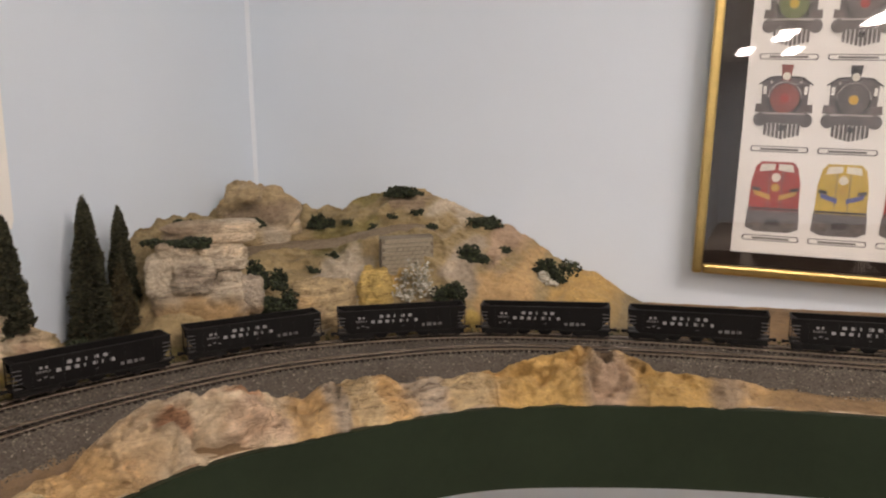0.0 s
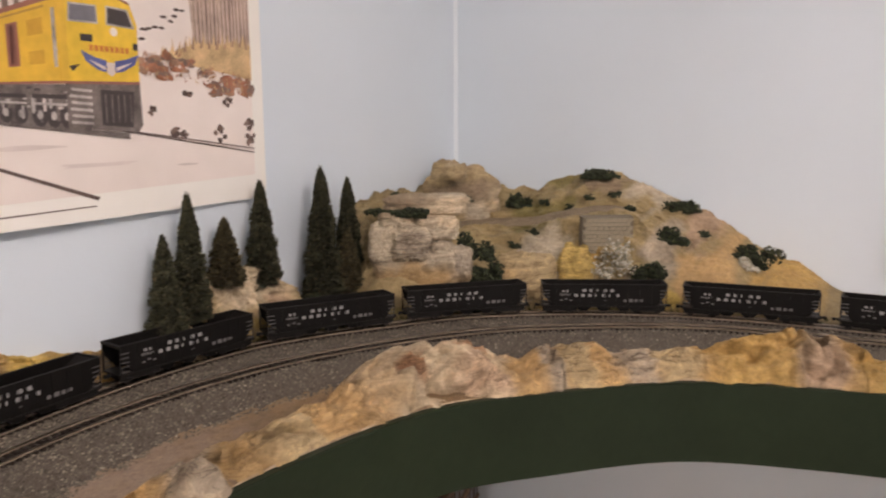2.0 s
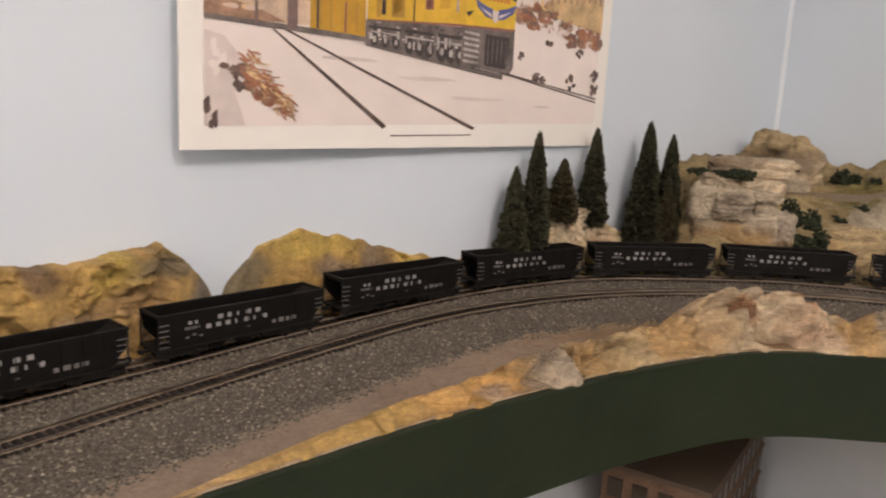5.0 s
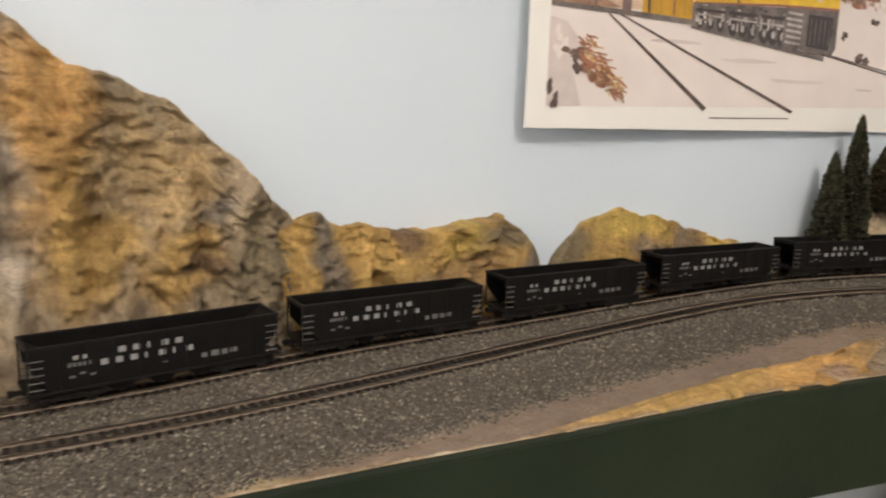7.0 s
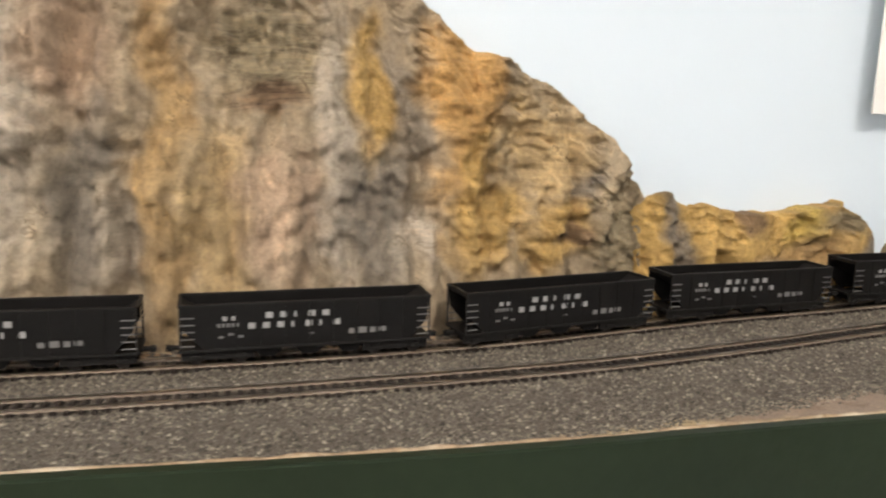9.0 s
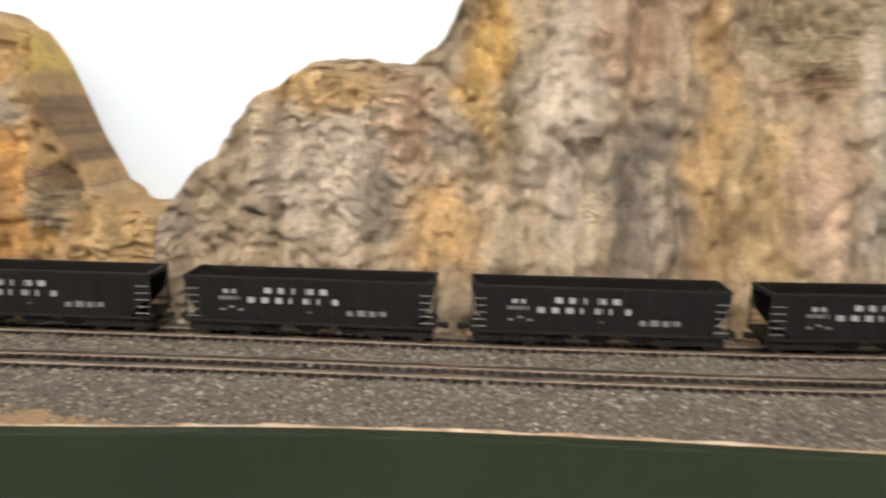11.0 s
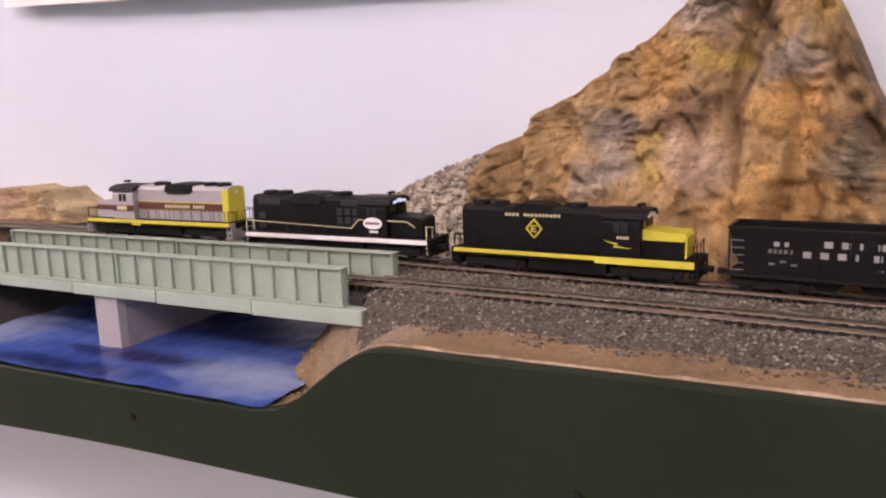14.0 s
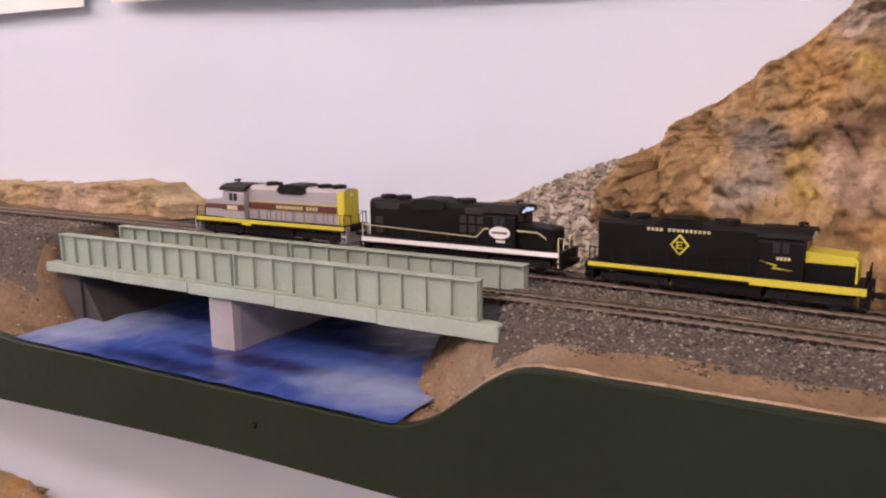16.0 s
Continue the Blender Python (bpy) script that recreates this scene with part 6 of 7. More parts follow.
def on_track(s, flip=False):
    x, y, a = np.interp(s, bs, BACK[:, 0]), np.interp(s, bs, BACK[:, 1]), np.interp(s, bs, b_ang)
    return pose(x, y, RAIL + float(rise(y)) + 0.0001, 0, 0, math.degrees(a) + (180 if flip else 0))


PITCH = 0.1135
first = locomotive("grey model diesel locomotive with a maroon band and yellow ends", GREYBODY, YELLOW, DULL, SEMI, "grey")
BIGGER = Matrix.Scale(1.05, 4)
first.matrix_world = on_track(s_front + 0.055, True) @ BIGGER
second = locomotive("black model diesel locomotive with a white sill stripe and oval emblem", BLACK, WHITE, CREAM, SEMI, "white")
second.matrix_world = on_track(s_front + 0.0545 + PITCH) @ BIGGER
third = locomotive("black model diesel locomotive with a yellow nose and diamond emblem", BLACK, YELLOW, BLACK, BLACK, "diamond")
third.matrix_world = on_track(s_front + 0.0565 + 2 * PITCH) @ BIGGER
car = hopper_car()
s_car = s_front + 0.056 + 3 * PITCH - 0.001
car.matrix_world = on_track(s_car)
CARS = 17
for i in range(1, CARS):
    copy_thing(car, on_track(s_car + i * 0.1110))

# ---- things on the walls ----
PAPER = plain("white_poster_paper", (0.86, 0.84, 0.79), 0.55, 0, 0, 60, 0.03)


def tint(name, c, rough=0.5, size=160.0, wear=0.25):
    return plain("print_" + name, c, rough, 0, 0, size, wear)


def flat(owner, name, outline, level, material, label=""):
    """A printed patch: an outline in the sheet's own width and height, lying on the sheet at a given layer."""
    bm = bmesh.new()
    prism(bm, outline, level, level + 0.00012, "y")
    return part(name, bm, material, owner, label)


# sheet coordinates: x to the right, z up, -y towards the room
poster = thing("poster", "large unframed print of a yellow train in snow", "poster", at=pose(-0.4180, 0.129, 1.3612, 0, 0, 91.9) @ Matrix.Diagonal((1.018, 1, 1, 1)))
PW, PH = 0.3585, 0.275
bm = bmesh.new()
outline = [(0, 0), (PW - 0.008, 0.001), (PW - 0.002, 0.004), (PW, 0.010), (PW, PH), (0, PH)]
prism(bm, outline, -0.0009, 0.0, "y")
part("sheet", bm, PAPER, poster)
SNOW, SNOW2 = tint("snow", (0.80, 0.72, 0.675), size=40, wear=0.08), tint("snow_shade", (0.66, 0.575, 0.54), size=120, wear=0.16)
TAN, RUST, STRAW = tint("dry_brush", (0.34, 0.20, 0.13), size=420, wear=0.6), tint("red_brush", (0.38, 0.16, 0.09), size=420, wear=0.6), tint("straw", (0.60, 0.42, 0.22), size=620, wear=0.45)
SHRUB, WOODS, TRUNK = tint("dark_shrub", (0.11, 0.075, 0.065), size=500, wear=0.6), tint("bare_woods", (0.55, 0.42, 0.35), size=300, wear=0.35), tint("trunk", (0.21, 0.14, 0.115), size=300, wear=0.4)
GOLD, GOLD2, GOLD3, FRONT_GOLD = tint("train_yellow", (0.70, 0.43, 0.045)), tint("car_yellow", (0.58, 0.32, 0.035)), tint("panel_ochre", (0.46, 0.26, 0.05)), tint("front_yellow", (0.76, 0.50, 0.045))
INK, STONEGREY, SILVER, BLUE = tint("ink", (0.05, 0.04, 0.04)), tint("running_gear", (0.15, 0.125, 0.115), size=700, wear=0.7), tint("silver", (0.42, 0.38, 0.36), size=700, wear=0.6), tint("emblem_blue", (0.10, 0.12, 0.32))
ROOF = tint("roof_red", (0.30, 0.12, 0.09))
art = random.Random(8)
L = -0.0011


def blob(name, cx, cz, w, h, level, material, n=11):
    """A ragged printed patch round a middle."""
    ring = []
    for i in range(n):
        a = 2 * math.pi * i / n
        r = art.uniform(0.62, 1.12)
        ring.append((cx + 0.5 * w * r * math.cos(a), cz + 0.5 * h * r * math.sin(a)))
    flat(poster, name, ring, level, material)


def thicket(name, cx, cz, w, h, level, materials, n):
    for i in range(n):
        a, r = art.uniform(0, 6.28), math.sqrt(art.random())
        blob(name, cx + 0.42 * w * r * math.cos(a), cz + 0.42 * h * r * math.sin(a), art.uniform(0.28, 0.52) * w, art.uniform(0.28, 0.55) * h, level - 0.000003 * i, materials[i % len(materials)], 7)


flat(poster, "snow_field", [(0.013, 0.012), (0.346, 0.019), (0.346, 0.264), (0.013, 0.264)], L, SNOW)
# far mountain, woods and sky
flat(poster, "sky", [(0.013, 0.205), (0.346, 0.225), (0.346, 0.263), (0.013, 0.263)], L - 0.0001, tint("pale_sky", (0.60, 0.54, 0.53), size=30, wear=0.15))
for cx, cz, w, h in ((0.030, 0.118, 0.050, 0.034), (0.024, 0.096, 0.022, 0.02), (0.080, 0.124, 0.060, 0.020), (0.125, 0.128, 0.030, 0.010), (0.150, 0.140, 0.040, 0.014), (0.10, 0.165, 0.09, 0.02), (0.20, 0.165, 0.07, 0.02), (0.04, 0.175, 0.06, 0.03), (0.27, 0.19, 0.07, 0.02), (0.155, 0.195, 0.08, 0.02)):
    blob("far_woods", cx, cz, w, h, L - 0.0002, tint("far_woods", (0.27, 0.20, 0.18), size=420, wear=0.6), 15)
for cx, cz, w, h in ((0.055, 0.105, 0.045, 0.018), (0.100, 0.118, 0.05, 0.014), (0.145, 0.118, 0.04, 0.008)):
    blob("slope_shade", cx, cz, w, h, L - 0.00015, SNOW2, 13)
for row, m in ((((0.013, 0.066), (0.075, 0.068), (0.075, 0.092), (0.060, 0.096), (0.045, 0.090), (0.030, 0.100), (0.013, 0.098)), STRAW), (((0.013, 0.066), (0.060, 0.068), (0.045, 0.073), (0.030, 0.076), (0.013, 0.074)), RUST)):
    flat(poster, "far_brush", list(row), L - (0.0003 if m is STRAW else 0.00042), tint("far_straw", (0.56, 0.42, 0.31), size=620, wear=0.4) if m is STRAW else TAN)
for cx, cz, w, h in ((0.022, 0.094, 0.018, 0.018), (0.036, 0.092, 0.02, 0.02), (0.054, 0.088, 0.02, 0.016), (0.070, 0.088, 0.014, 0.014), (0.03, 0.074, 0.03, 0.008)):
    thicket("far_brush", cx, cz, w, h, L - 0.00045, (TAN, WOODS, STRAW), 7)
# bank behind the engine
flat(poster, "bank_wood", [(0.291, 0.103), (0.346, 0.104), (0.346, 0.215), (0.330, 0.225), (0.302, 0.19), (0.288, 0.14)], L - 0.0002, WOODS)
for i in range(15):
    x = 0.292 + i * 0.0037
    flat(poster, "tree_trunk", [(x, 0.106), (x + art.uniform(0.0008, 0.0016), 0.106), (x + art.uniform(-0.001, 0.002), art.uniform(0.15, 0.20)), (x - 0.0006, art.uniform(0.15, 0.2))], L - 0.0003, TRUNK)
flat(poster, "straw_bank", [(0.258, 0.097), (0.285, 0.095), (0.315, 0.092), (0.346, 0.088), (0.346, 0.112), (0.330, 0.114), (0.312, 0.110), (0.294, 0.110), (0.275, 0.104)], L - 0.0004, STRAW)
for cx, cz, w, h in ((0.252, 0.093, 0.020, 0.011), (0.268, 0.095, 0.024, 0.012), (0.284, 0.095, 0.014, 0.008), (0.262, 0.087, 0.018, 0.007), (0.318, 0.083, 0.030, 0.012), (0.338, 0.084, 0.018, 0.014), (0.309, 0.078, 0.012, 0.006), (0.300, 0.091, 0.012, 0.006)):
    thicket("brush", cx, cz, w * 1.15, h * 1.15, L - 0.0005, (RUST, TAN, TRUNK, RUST), 12)
for cx, cz, w, h in ((0.268, 0.051, 0.014, 0.008), (0.277, 0.049, 0.009, 0.006), (0.311, 0.049, 0.013, 0.010), (0.341, 0.055, 0.011, 0.011), (0.283, 0.077, 0.008, 0.007), (0.320, 0.072, 0.009, 0.007), (0.252, 0.065, 0.008, 0.006), (0.343, 0.045, 0.010, 0.010), (0.297, 0.092, 0.008, 0.005)):
    thicket("shrub", cx, cz, w * 1.1, h * 1.1, L - 0.0006, (SHRUB, SHRUB, TRUNK), 7)
for i in range(12):
    x = 0.247 + i * 0.0038
    blob("scrub", x + art.uniform(-0.002, 0.002), 0.110 + i * 0.0026 + art.uniform(-0.004, 0.002), 0.006, 0.0022, L - 0.0005, SHRUB, 7)
for i in range(34):
    x = 0.262 + i * 0.0025
    z = float(np.interp(x, [0.258, 0.275, 0.294, 0.312, 0.330, 0.346], [0.098, 0.104, 0.110, 0.110, 0.114, 0.112])) - 0.003
    flat(poster, "straw_tuft", [(x - 0.0015, z), (x + 0.0015, z), (x + art.uniform(-0.002, 0.002), z + art.uniform(0.005, 0.011))], L - 0.00043, (STRAW, STRAW, TAN)[i % 3])
# water tower, far cars
TIMBER = tint("timber", (0.17, 0.115, 0.105), size=300, wear=0.4)
for row in (((0.0410, 0.066), (0.0428, 0.066), (0.0428, 0.102), (0.0410, 0.102)), ((0.0605, 0.065), (0.0668, 0.065), (0.0668, 0.097), (0.0700, 0.1035), (0.0570, 0.1035), (0.0605, 0.097)), ((0.013, 0.1040), (0.092, 0.1030), (0.096, 0.1075), (0.090, 0.1110), (0.013, 0.1130)), ((0.0895, 0.088), (0.0930, 0.088), (0.0935, 0.1032), (0.0850, 0.1032), (0.0885, 0.099))):
    flat(poster, "bridge_timber", list(row), L - 0.0006, TIMBER)
flat(poster, "bridge_rail", [(0.013, 0.1140), (0.090, 0.1118), (0.090, 0.1124), (0.013, 0.1147)], L - 0.00065, SNOW2)
# snowy mountain behind the bridge, with rows of scrub
flat(poster, "mountain", [(0.076, 0.110), (0.10, 0.132), (0.135, 0.160), (0.165, 0.150), (0.20, 0.165), (0.20, 0.13), (0.11, 0.094), (0.076, 0.088)], L - 0.00025, tint("mountain_snow", (0.72, 0.64, 0.61), size=200, wear=0.22))
for i in range(60):
    x = art.uniform(0.08, 0.165)
    blob("mountain_scrub", x, 0.098 + (x - 0.08) * 0.6 + art.uniform(-0.004, 0.03), art.uniform(0.002, 0.007), art.uniform(0.0008, 0.002), L - 0.00032, (WOODS, SNOW2, TRUNK)[i % 3], 7)
flat(poster, "train_car", [(0.075, 0.066), (0.113, 0.064), (0.113, 0.090), (0.095, 0.088), (0.075, 0.083)], L - 0.0004, GOLD2)
for x, m in ((0.079, INK), (0.0805, GOLD3), (0.088, GOLD3), (0.098, ROOF), (0.106, GOLD3)):
    flat(poster, "car_panel", [(x, 0.067), (x + 0.0014, 0.067), (x + 0.0014, 0.084), (x, 0.0835)], L - 0.0005, m)
flat(poster, "car_shadow", [(0.013, 0.0655), (0.113, 0.0625), (0.113, 0.0655), (0.075, 0.0668), (0.013, 0.0680)], L - 0.00055, STONEGREY)


def side(u, v):
    x, low, high = 0.114 + 0.075 * u, 0.075 + 0.004 * u, 0.096 + 0.029 * u
    return x, low + (high - low) * v


def gear(u, v):
    x, low, high = 0.113 + 0.083 * u, 0.062 - 0.008 * u, 0.0755 + 0.0035 * u
    return x, low + (high - low) * v


def patch(name, at, u0, u1, v0, v1, level, material):
    flat(poster, name, [at(u0, v0), at(u1, v0), at(u1, v1), at(u0, v1)], level, material)


patch("engine_side", side, 0, 1, 0, 1, L - 0.0006, GOLD)
patch("engine_roof", side, 0, 1, 1.0, 1.07, L - 0.0006, ROOF)
for u0, u1, v0, v1, m in ((0.09, 0.13, 0.1, 0.86, GOLD3), (0.14, 0.18, 0.15, 0.8, INK), (0.24, 0.37, 0.1, 0.86, GOLD3), (0.26, 0.35, 0.2, 0.5, GOLD2), (0.47, 0.485, 0.02, 0.95, INK), (0.60, 0.69, 0.24, 0.84, ROOF), (0.62, 0.67, 0.28, 0.8, INK), (0.76, 0.88, 0.62, 0.82, GOLD2), (0.76, 0.88, 0.25, 0.42, GOLD2), (0.955, 0.985, 0.2, 0.9, SILVER), (0.0, 1.0, 0.0, 0.035, ROOF), (0.0, 0.9, 0.93, 0.96, GOLD3)):
    patch("side_panel", side, u0, u1, v0, v1, L - 0.0007, m)
for i in range(8):
    u = 0.05 + i * 0.09
    patch("roof_gear", side, u, u + art.uniform(0.03, 0.06), 1.07, 1.07 + art.uniform(0.06, 0.16), L - 0.0007, TRUNK)
patch("running_gear", gear, 0, 1, 0, 1, L - 0.00065, STONEGREY)
for k in range(3):
    u0 = 0.03 + 0.33 * k
    for i in range(7):
        u, v = u0 + 0.042 * i + art.uniform(-0.006, 0.006), art.uniform(0.10, 0.45)
        patch("truck_detail", gear, u, u + art.uniform(0.012, 0.030), v, v + art.uniform(0.18, 0.48), L - 0.0007 - 0.000002 * i, (SILVER, INK, SNOW2, SILVER, STONEGREY, INK, SILVER)[i])
    for j in range(3):
        x, z = gear(u0 + 0.05 + 0.10 * j, 0.26)
        flat(poster, "truck_wheel", [(x + (0.0030 + 0.0009 * k) * math.cos(q), z + (0.0042 + 0.0012 * k) * math.sin(q)) for q in np.linspace(0, 6.28, 12, endpoint=False)], L - 0.00069, INK)
        flat(poster, "axle_box", [(x + (0.0012 + 0.0003 * k) * math.cos(q), z + (0.0018 + 0.0004 * k) * math.sin(q)) for q in np.linspace(0, 6.28, 8, endpoint=False)], L - 0.00073, SILVER)
    patch("truck_frame", gear, u0, u0 + 0.29, 0.66, 0.76, L - 0.00072, INK)
    patch("truck_frame", gear, u0 + 0.02, u0 + 0.27, 0.50, 0.56, L - 0.00073, SILVER)
for i in range(26):
    u, v = art.random(), art.uniform(0.05, 0.9)
    patch("pipe", gear, u, u + art.uniform(0.004, 0.05), v, v + art.uniform(0.02, 0.06), L - 0.00074, (SNOW2, SILVER, INK)[i % 3])
patch("shadow_line", gear, 0, 1.45, -0.10, 0.02, L - 0.0006, STONEGREY)
flat(poster, "engine_front", [(0.189, 0.079), (0.243, 0.081), (0.2435, 0.116), (0.239, 0.127), (0.226, 0.131), (0.200, 0.1305), (0.189, 0.125)], L - 0.0007, FRONT_GOLD)
flat(poster, "front_edge", [(0.189, 0.080), (0.1945, 0.080), (0.1945, 0.126), (0.189, 0.1245)], L - 0.0008, GOLD)
flat(poster, "front_roof", [(0.189, 0.125), (0.200, 0.1305), (0.226, 0.131), (0.239, 0.127), (0.2385, 0.1285), (0.226, 0.1325), (0.200, 0.132), (0.189, 0.1265)], L - 0.0008, ROOF)
for row, m in ((((0.1955, 0.1135), (0.2155, 0.1140), (0.2150, 0.1245), (0.1965, 0.1240)), SILVER), (((0.1968, 0.1145), (0.2145, 0.1150), (0.2140, 0.1235), (0.1975, 0.1230)), tint("cab_pane", (0.17, 0.165, 0.19))), (((0.2210, 0.1140), (0.2415, 0.1135), (0.2370, 0.1245), (0.2215, 0.1250)), SILVER), (((0.2222, 0.1150), (0.2395, 0.1145), (0.2360, 0.1232), (0.2226, 0.1240)), INK), (((0.2030, 0.1035), (0.2110, 0.1035), (0.2110, 0.1075), (0.2030, 0.1075)), INK), (((0.2395, 0.1010), (0.2430, 0.1010), (0.2430, 0.1050), (0.2395, 0.1050)), INK), (((0.1945, 0.0890), (0.2015, 0.0905), (0.1965, 0.0860)), INK)):
    flat(poster, "window", list(row), L - (0.0010 if m is not SILVER else 0.0009), m)
for i in range(8):
    x = 0.2085 + i * 0.0036
    flat(poster, "caption_bar", [(x, 0.0985), (x + 0.0024, 0.0985), (x + 0.0024, 0.1018), (x, 0.1018)], L - 0.0009, tint("letter_orange", (0.62, 0.22, 0.05)))
flat(poster, "headlamp", [(0.2260 + 0.0026 * math.cos(a), 0.1105 + 0.0026 * math.sin(a)) for a in np.linspace(0, 6.28, 14, endpoint=False)], L - 0.0011, SNOW)
for s, tip in ((-1, 0.2025), (1, 0.2435)):
    flat(poster, "emblem_wing", [(0.2225 + s * 0.003, 0.0868), (0.2225 + s * 0.009, 0.0878), (tip - s * 0.003, 0.0925), (tip, 0.0985), (0.2225 + s * 0.011, 0.0950), (0.2225 + s * 0.003, 0.0935)], L - 0.0009, BLUE)
    flat(poster, "emblem_feather", [(0.2225 + s * 0.004, 0.0878), (0.2225 + s * 0.010, 0.0905), (tip - s * 0.005, 0.0935), (0.2225 + s * 0.004, 0.0900)], L - 0.0010, SNOW2)
flat(poster, "emblem_shield", [(0.2195, 0.0925), (0.2255, 0.0925), (0.2250, 0.0860), (0.2225, 0.0845), (0.2200, 0.0860)], L - 0.0010, SNOW2)
flat(poster, "red_line", [(0.189, 0.0790), (0.243, 0.0805), (0.243, 0.0822), (0.189, 0.0805)], L - 0.0010, ROOF)
flat(poster, "pilot", [(0.191, 0.0545), (0.240, 0.0515), (0.2435, 0.0560), (0.2430, 0.0805), (0.192, 0.0795)], L - 0.0008, STONEGREY)
for i in range(6):
    z = 0.0570 + i * 0.0037
    flat(poster, "pilot_step", [(0.1935 + 0.001 * (i % 2), z), (0.2080, z - 0.0008), (0.2080, z + 0.0008), (0.1935 + 0.001 * (i % 2), z + 0.0016)], L - 0.0009, SILVER)
flat(poster, "pilot_face", [(0.2140, 0.0560), (0.2360, 0.0545), (0.2380, 0.0760), (0.2140, 0.0765)], L - 0.0009, INK)
for i in range(5):
    x = 0.2165 + i * 0.0045
    flat(poster, "pilot_bar", [(x, 0.0575), (x + 0.0010, 0.0575), (x + 0.0012, 0.0740), (x, 0.0740)], L - 0.0010, STONEGREY)
# rails in the snow, drift with brush, caption bars
for a, b, w0, w1 in (((0.052, 0.064), (0.130, 0.013), 0.0004, 0.0015), ((0.058, 0.065), (0.208, 0.013), 0.0004, 0.0013), ((0.229, 0.0525), (0.346, 0.0355), 0.0005, 0.0006), ((0.236, 0.0520), (0.346, 0.0385), 0.0004, 0.0005)):
    flat(poster, "rail", [(a[0] - w0, a[1] - w0), (a[0] + w0, a[1] + w0), (b[0] + w1, b[1] + w1 * 0.6), (b[0] - w1, b[1] - w1 * 0.6)], L - 0.0003, SHRUB)
flat(poster, "rail_shine", [(0.236, 0.0510), (0.346, 0.0370), (0.346, 0.0380), (0.236, 0.0517)], L - 0.0003, SNOW2)
for cx, cz, w, h in ((0.165, 0.044, 0.05, 0.003), (0.28, 0.030, 0.02, 0.002), (0.10, 0.052, 0.05, 0.003), (0.21, 0.033, 0.06, 0.003)):
    blob("snow_hollow", cx, cz, w, h, L - 0.0001, SNOW2, 13)
flat(poster, "drift", [(0.013, 0.012), (0.036, 0.013), (0.030, 0.030), (0.036, 0.045), (0.024, 0.058), (0.013, 0.060)], L - 0.0002, SNOW2)
for cx, cz, w, h, m in ((0.017, 0.020, 0.008, 0.018, SHRUB), (0.024, 0.028, 0.010, 0.016, SNOW2), (0.019, 0.047, 0.010, 0.016, SNOW), (0.033, 0.036, 0.010, 0.010, SHRUB), (0.030, 0.042, 0.014, 0.006, TRUNK), (0.043, 0.033, 0.014, 0.011, RUST), (0.051, 0.029, 0.014, 0.010, RUST), (0.057, 0.024, 0.012, 0.006, RUST)):
    thicket("brush", cx, cz, w * 1.2, h * 1.2, L - 0.0005, (m, m, TAN if m is RUST else m), 7)
for i in range(150):
    k = art.random()
    x, z = 0.034 + 0.026 * k + art.uniform(-0.004, 0.004), 0.046 - 0.023 * k + art.uniform(-0.009, 0.007) * (1 - 0.6 * k)
    a, r = math.radians(art.uniform(-62, 5)), art.uniform(0.003, 0.008)
    flat(poster, "brush_stem", [(x, z), (x + r * math.cos(a), z + r * math.sin(a)), (x + r * math.cos(a) + 0.0007, z + r * math.sin(a) + 0.0007), (x + 0.0006, z + 0.0008)], L - 0.00062 - 0.0000005 * i, (RUST, TAN, RUST, STRAW)[i % 4])
for i in range(170):
    x = 0.246 + 0.098 * art.random()
    z = float(np.interp(x, [0.246, 0.275, 0.30, 0.346], [0.094, 0.094, 0.089, 0.082])) + art.uniform(-0.009, 0.007)
    a, r = math.radians(art.uniform(40, 140)), art.uniform(0.002, 0.005)
    flat(poster, "brush_stem", [(x - 0.0006, z), (x + 0.0006, z), (x + r * math.cos(a), z + r * math.sin(a))], L - 0.00066 - 0.0000004 * i, (RUST, TAN, TRUNK, STRAW, RUST)[i % 5])
flat(poster, "caption_bar", [(0.135, 0.0075), (0.206, 0.0085), (0.206, 0.0092), (0.135, 0.0083)], L, SHRUB)

# framed chart of engine fronts
BRASS = plain("brushed_brass_frame", (0.62, 0.44, 0.16), 0.28, 1.0, 0, 900, 0.15)
MATBOARD = plain("dark_brown_mat", (0.020, 0.0125, 0.009), 0.7, 0, 0, 300, 0.1, 0.2)
frame_ob = thing("framed_picture", "brass framed chart of locomotive fronts behind glass on the wall", "picture", at=pose(0.0135, BACK_Y - 0.0135, 1.295, 0, 3.1, 0))
FW, FH = 0.46, 0.60
for name, row in (("frame_side", (0, 0.0085, 0, FH)), ("frame_side", (FW - 0.0085, FW, 0, FH)), ("frame_rail", (0.0086, FW - 0.0086, 0, 0.0085)), ("frame_rail", (0.0086, FW - 0.0086, FH - 0.0085, FH))):
    part(name, boxes((row[0], row[1], -0.006, 0.010, row[2], row[3]), bevel=0.0022), BRASS, frame_ob)
part("mat", boxes((0.006, FW - 0.006, 0.002, 0.006, 0.006, FH - 0.006)), MATBOARD, frame_ob)
part("print", boxes((0.031, FW - 0.031, 0.0005, 0.0019, 0.021, FH - 0.033)), PAPER, frame_ob)


def gloss_build(nt, p, link):
    out = nt.nodes["Material Output"]
    clear, shine, blend = nt.nodes.new("ShaderNodeBsdfTransparent"), nt.nodes.new("ShaderNodeBsdfGlossy"), nt.nodes.new("ShaderNodeMixShader")
    shine.inputs["Roughness"].default_value = 0.015
    blend.inputs[0].default_value = 0.085
    link(clear.outputs[0], blend.inputs[1]), link(shine.outputs[0], blend.inputs[2]), link(blend.outputs[0], out.inputs[0])


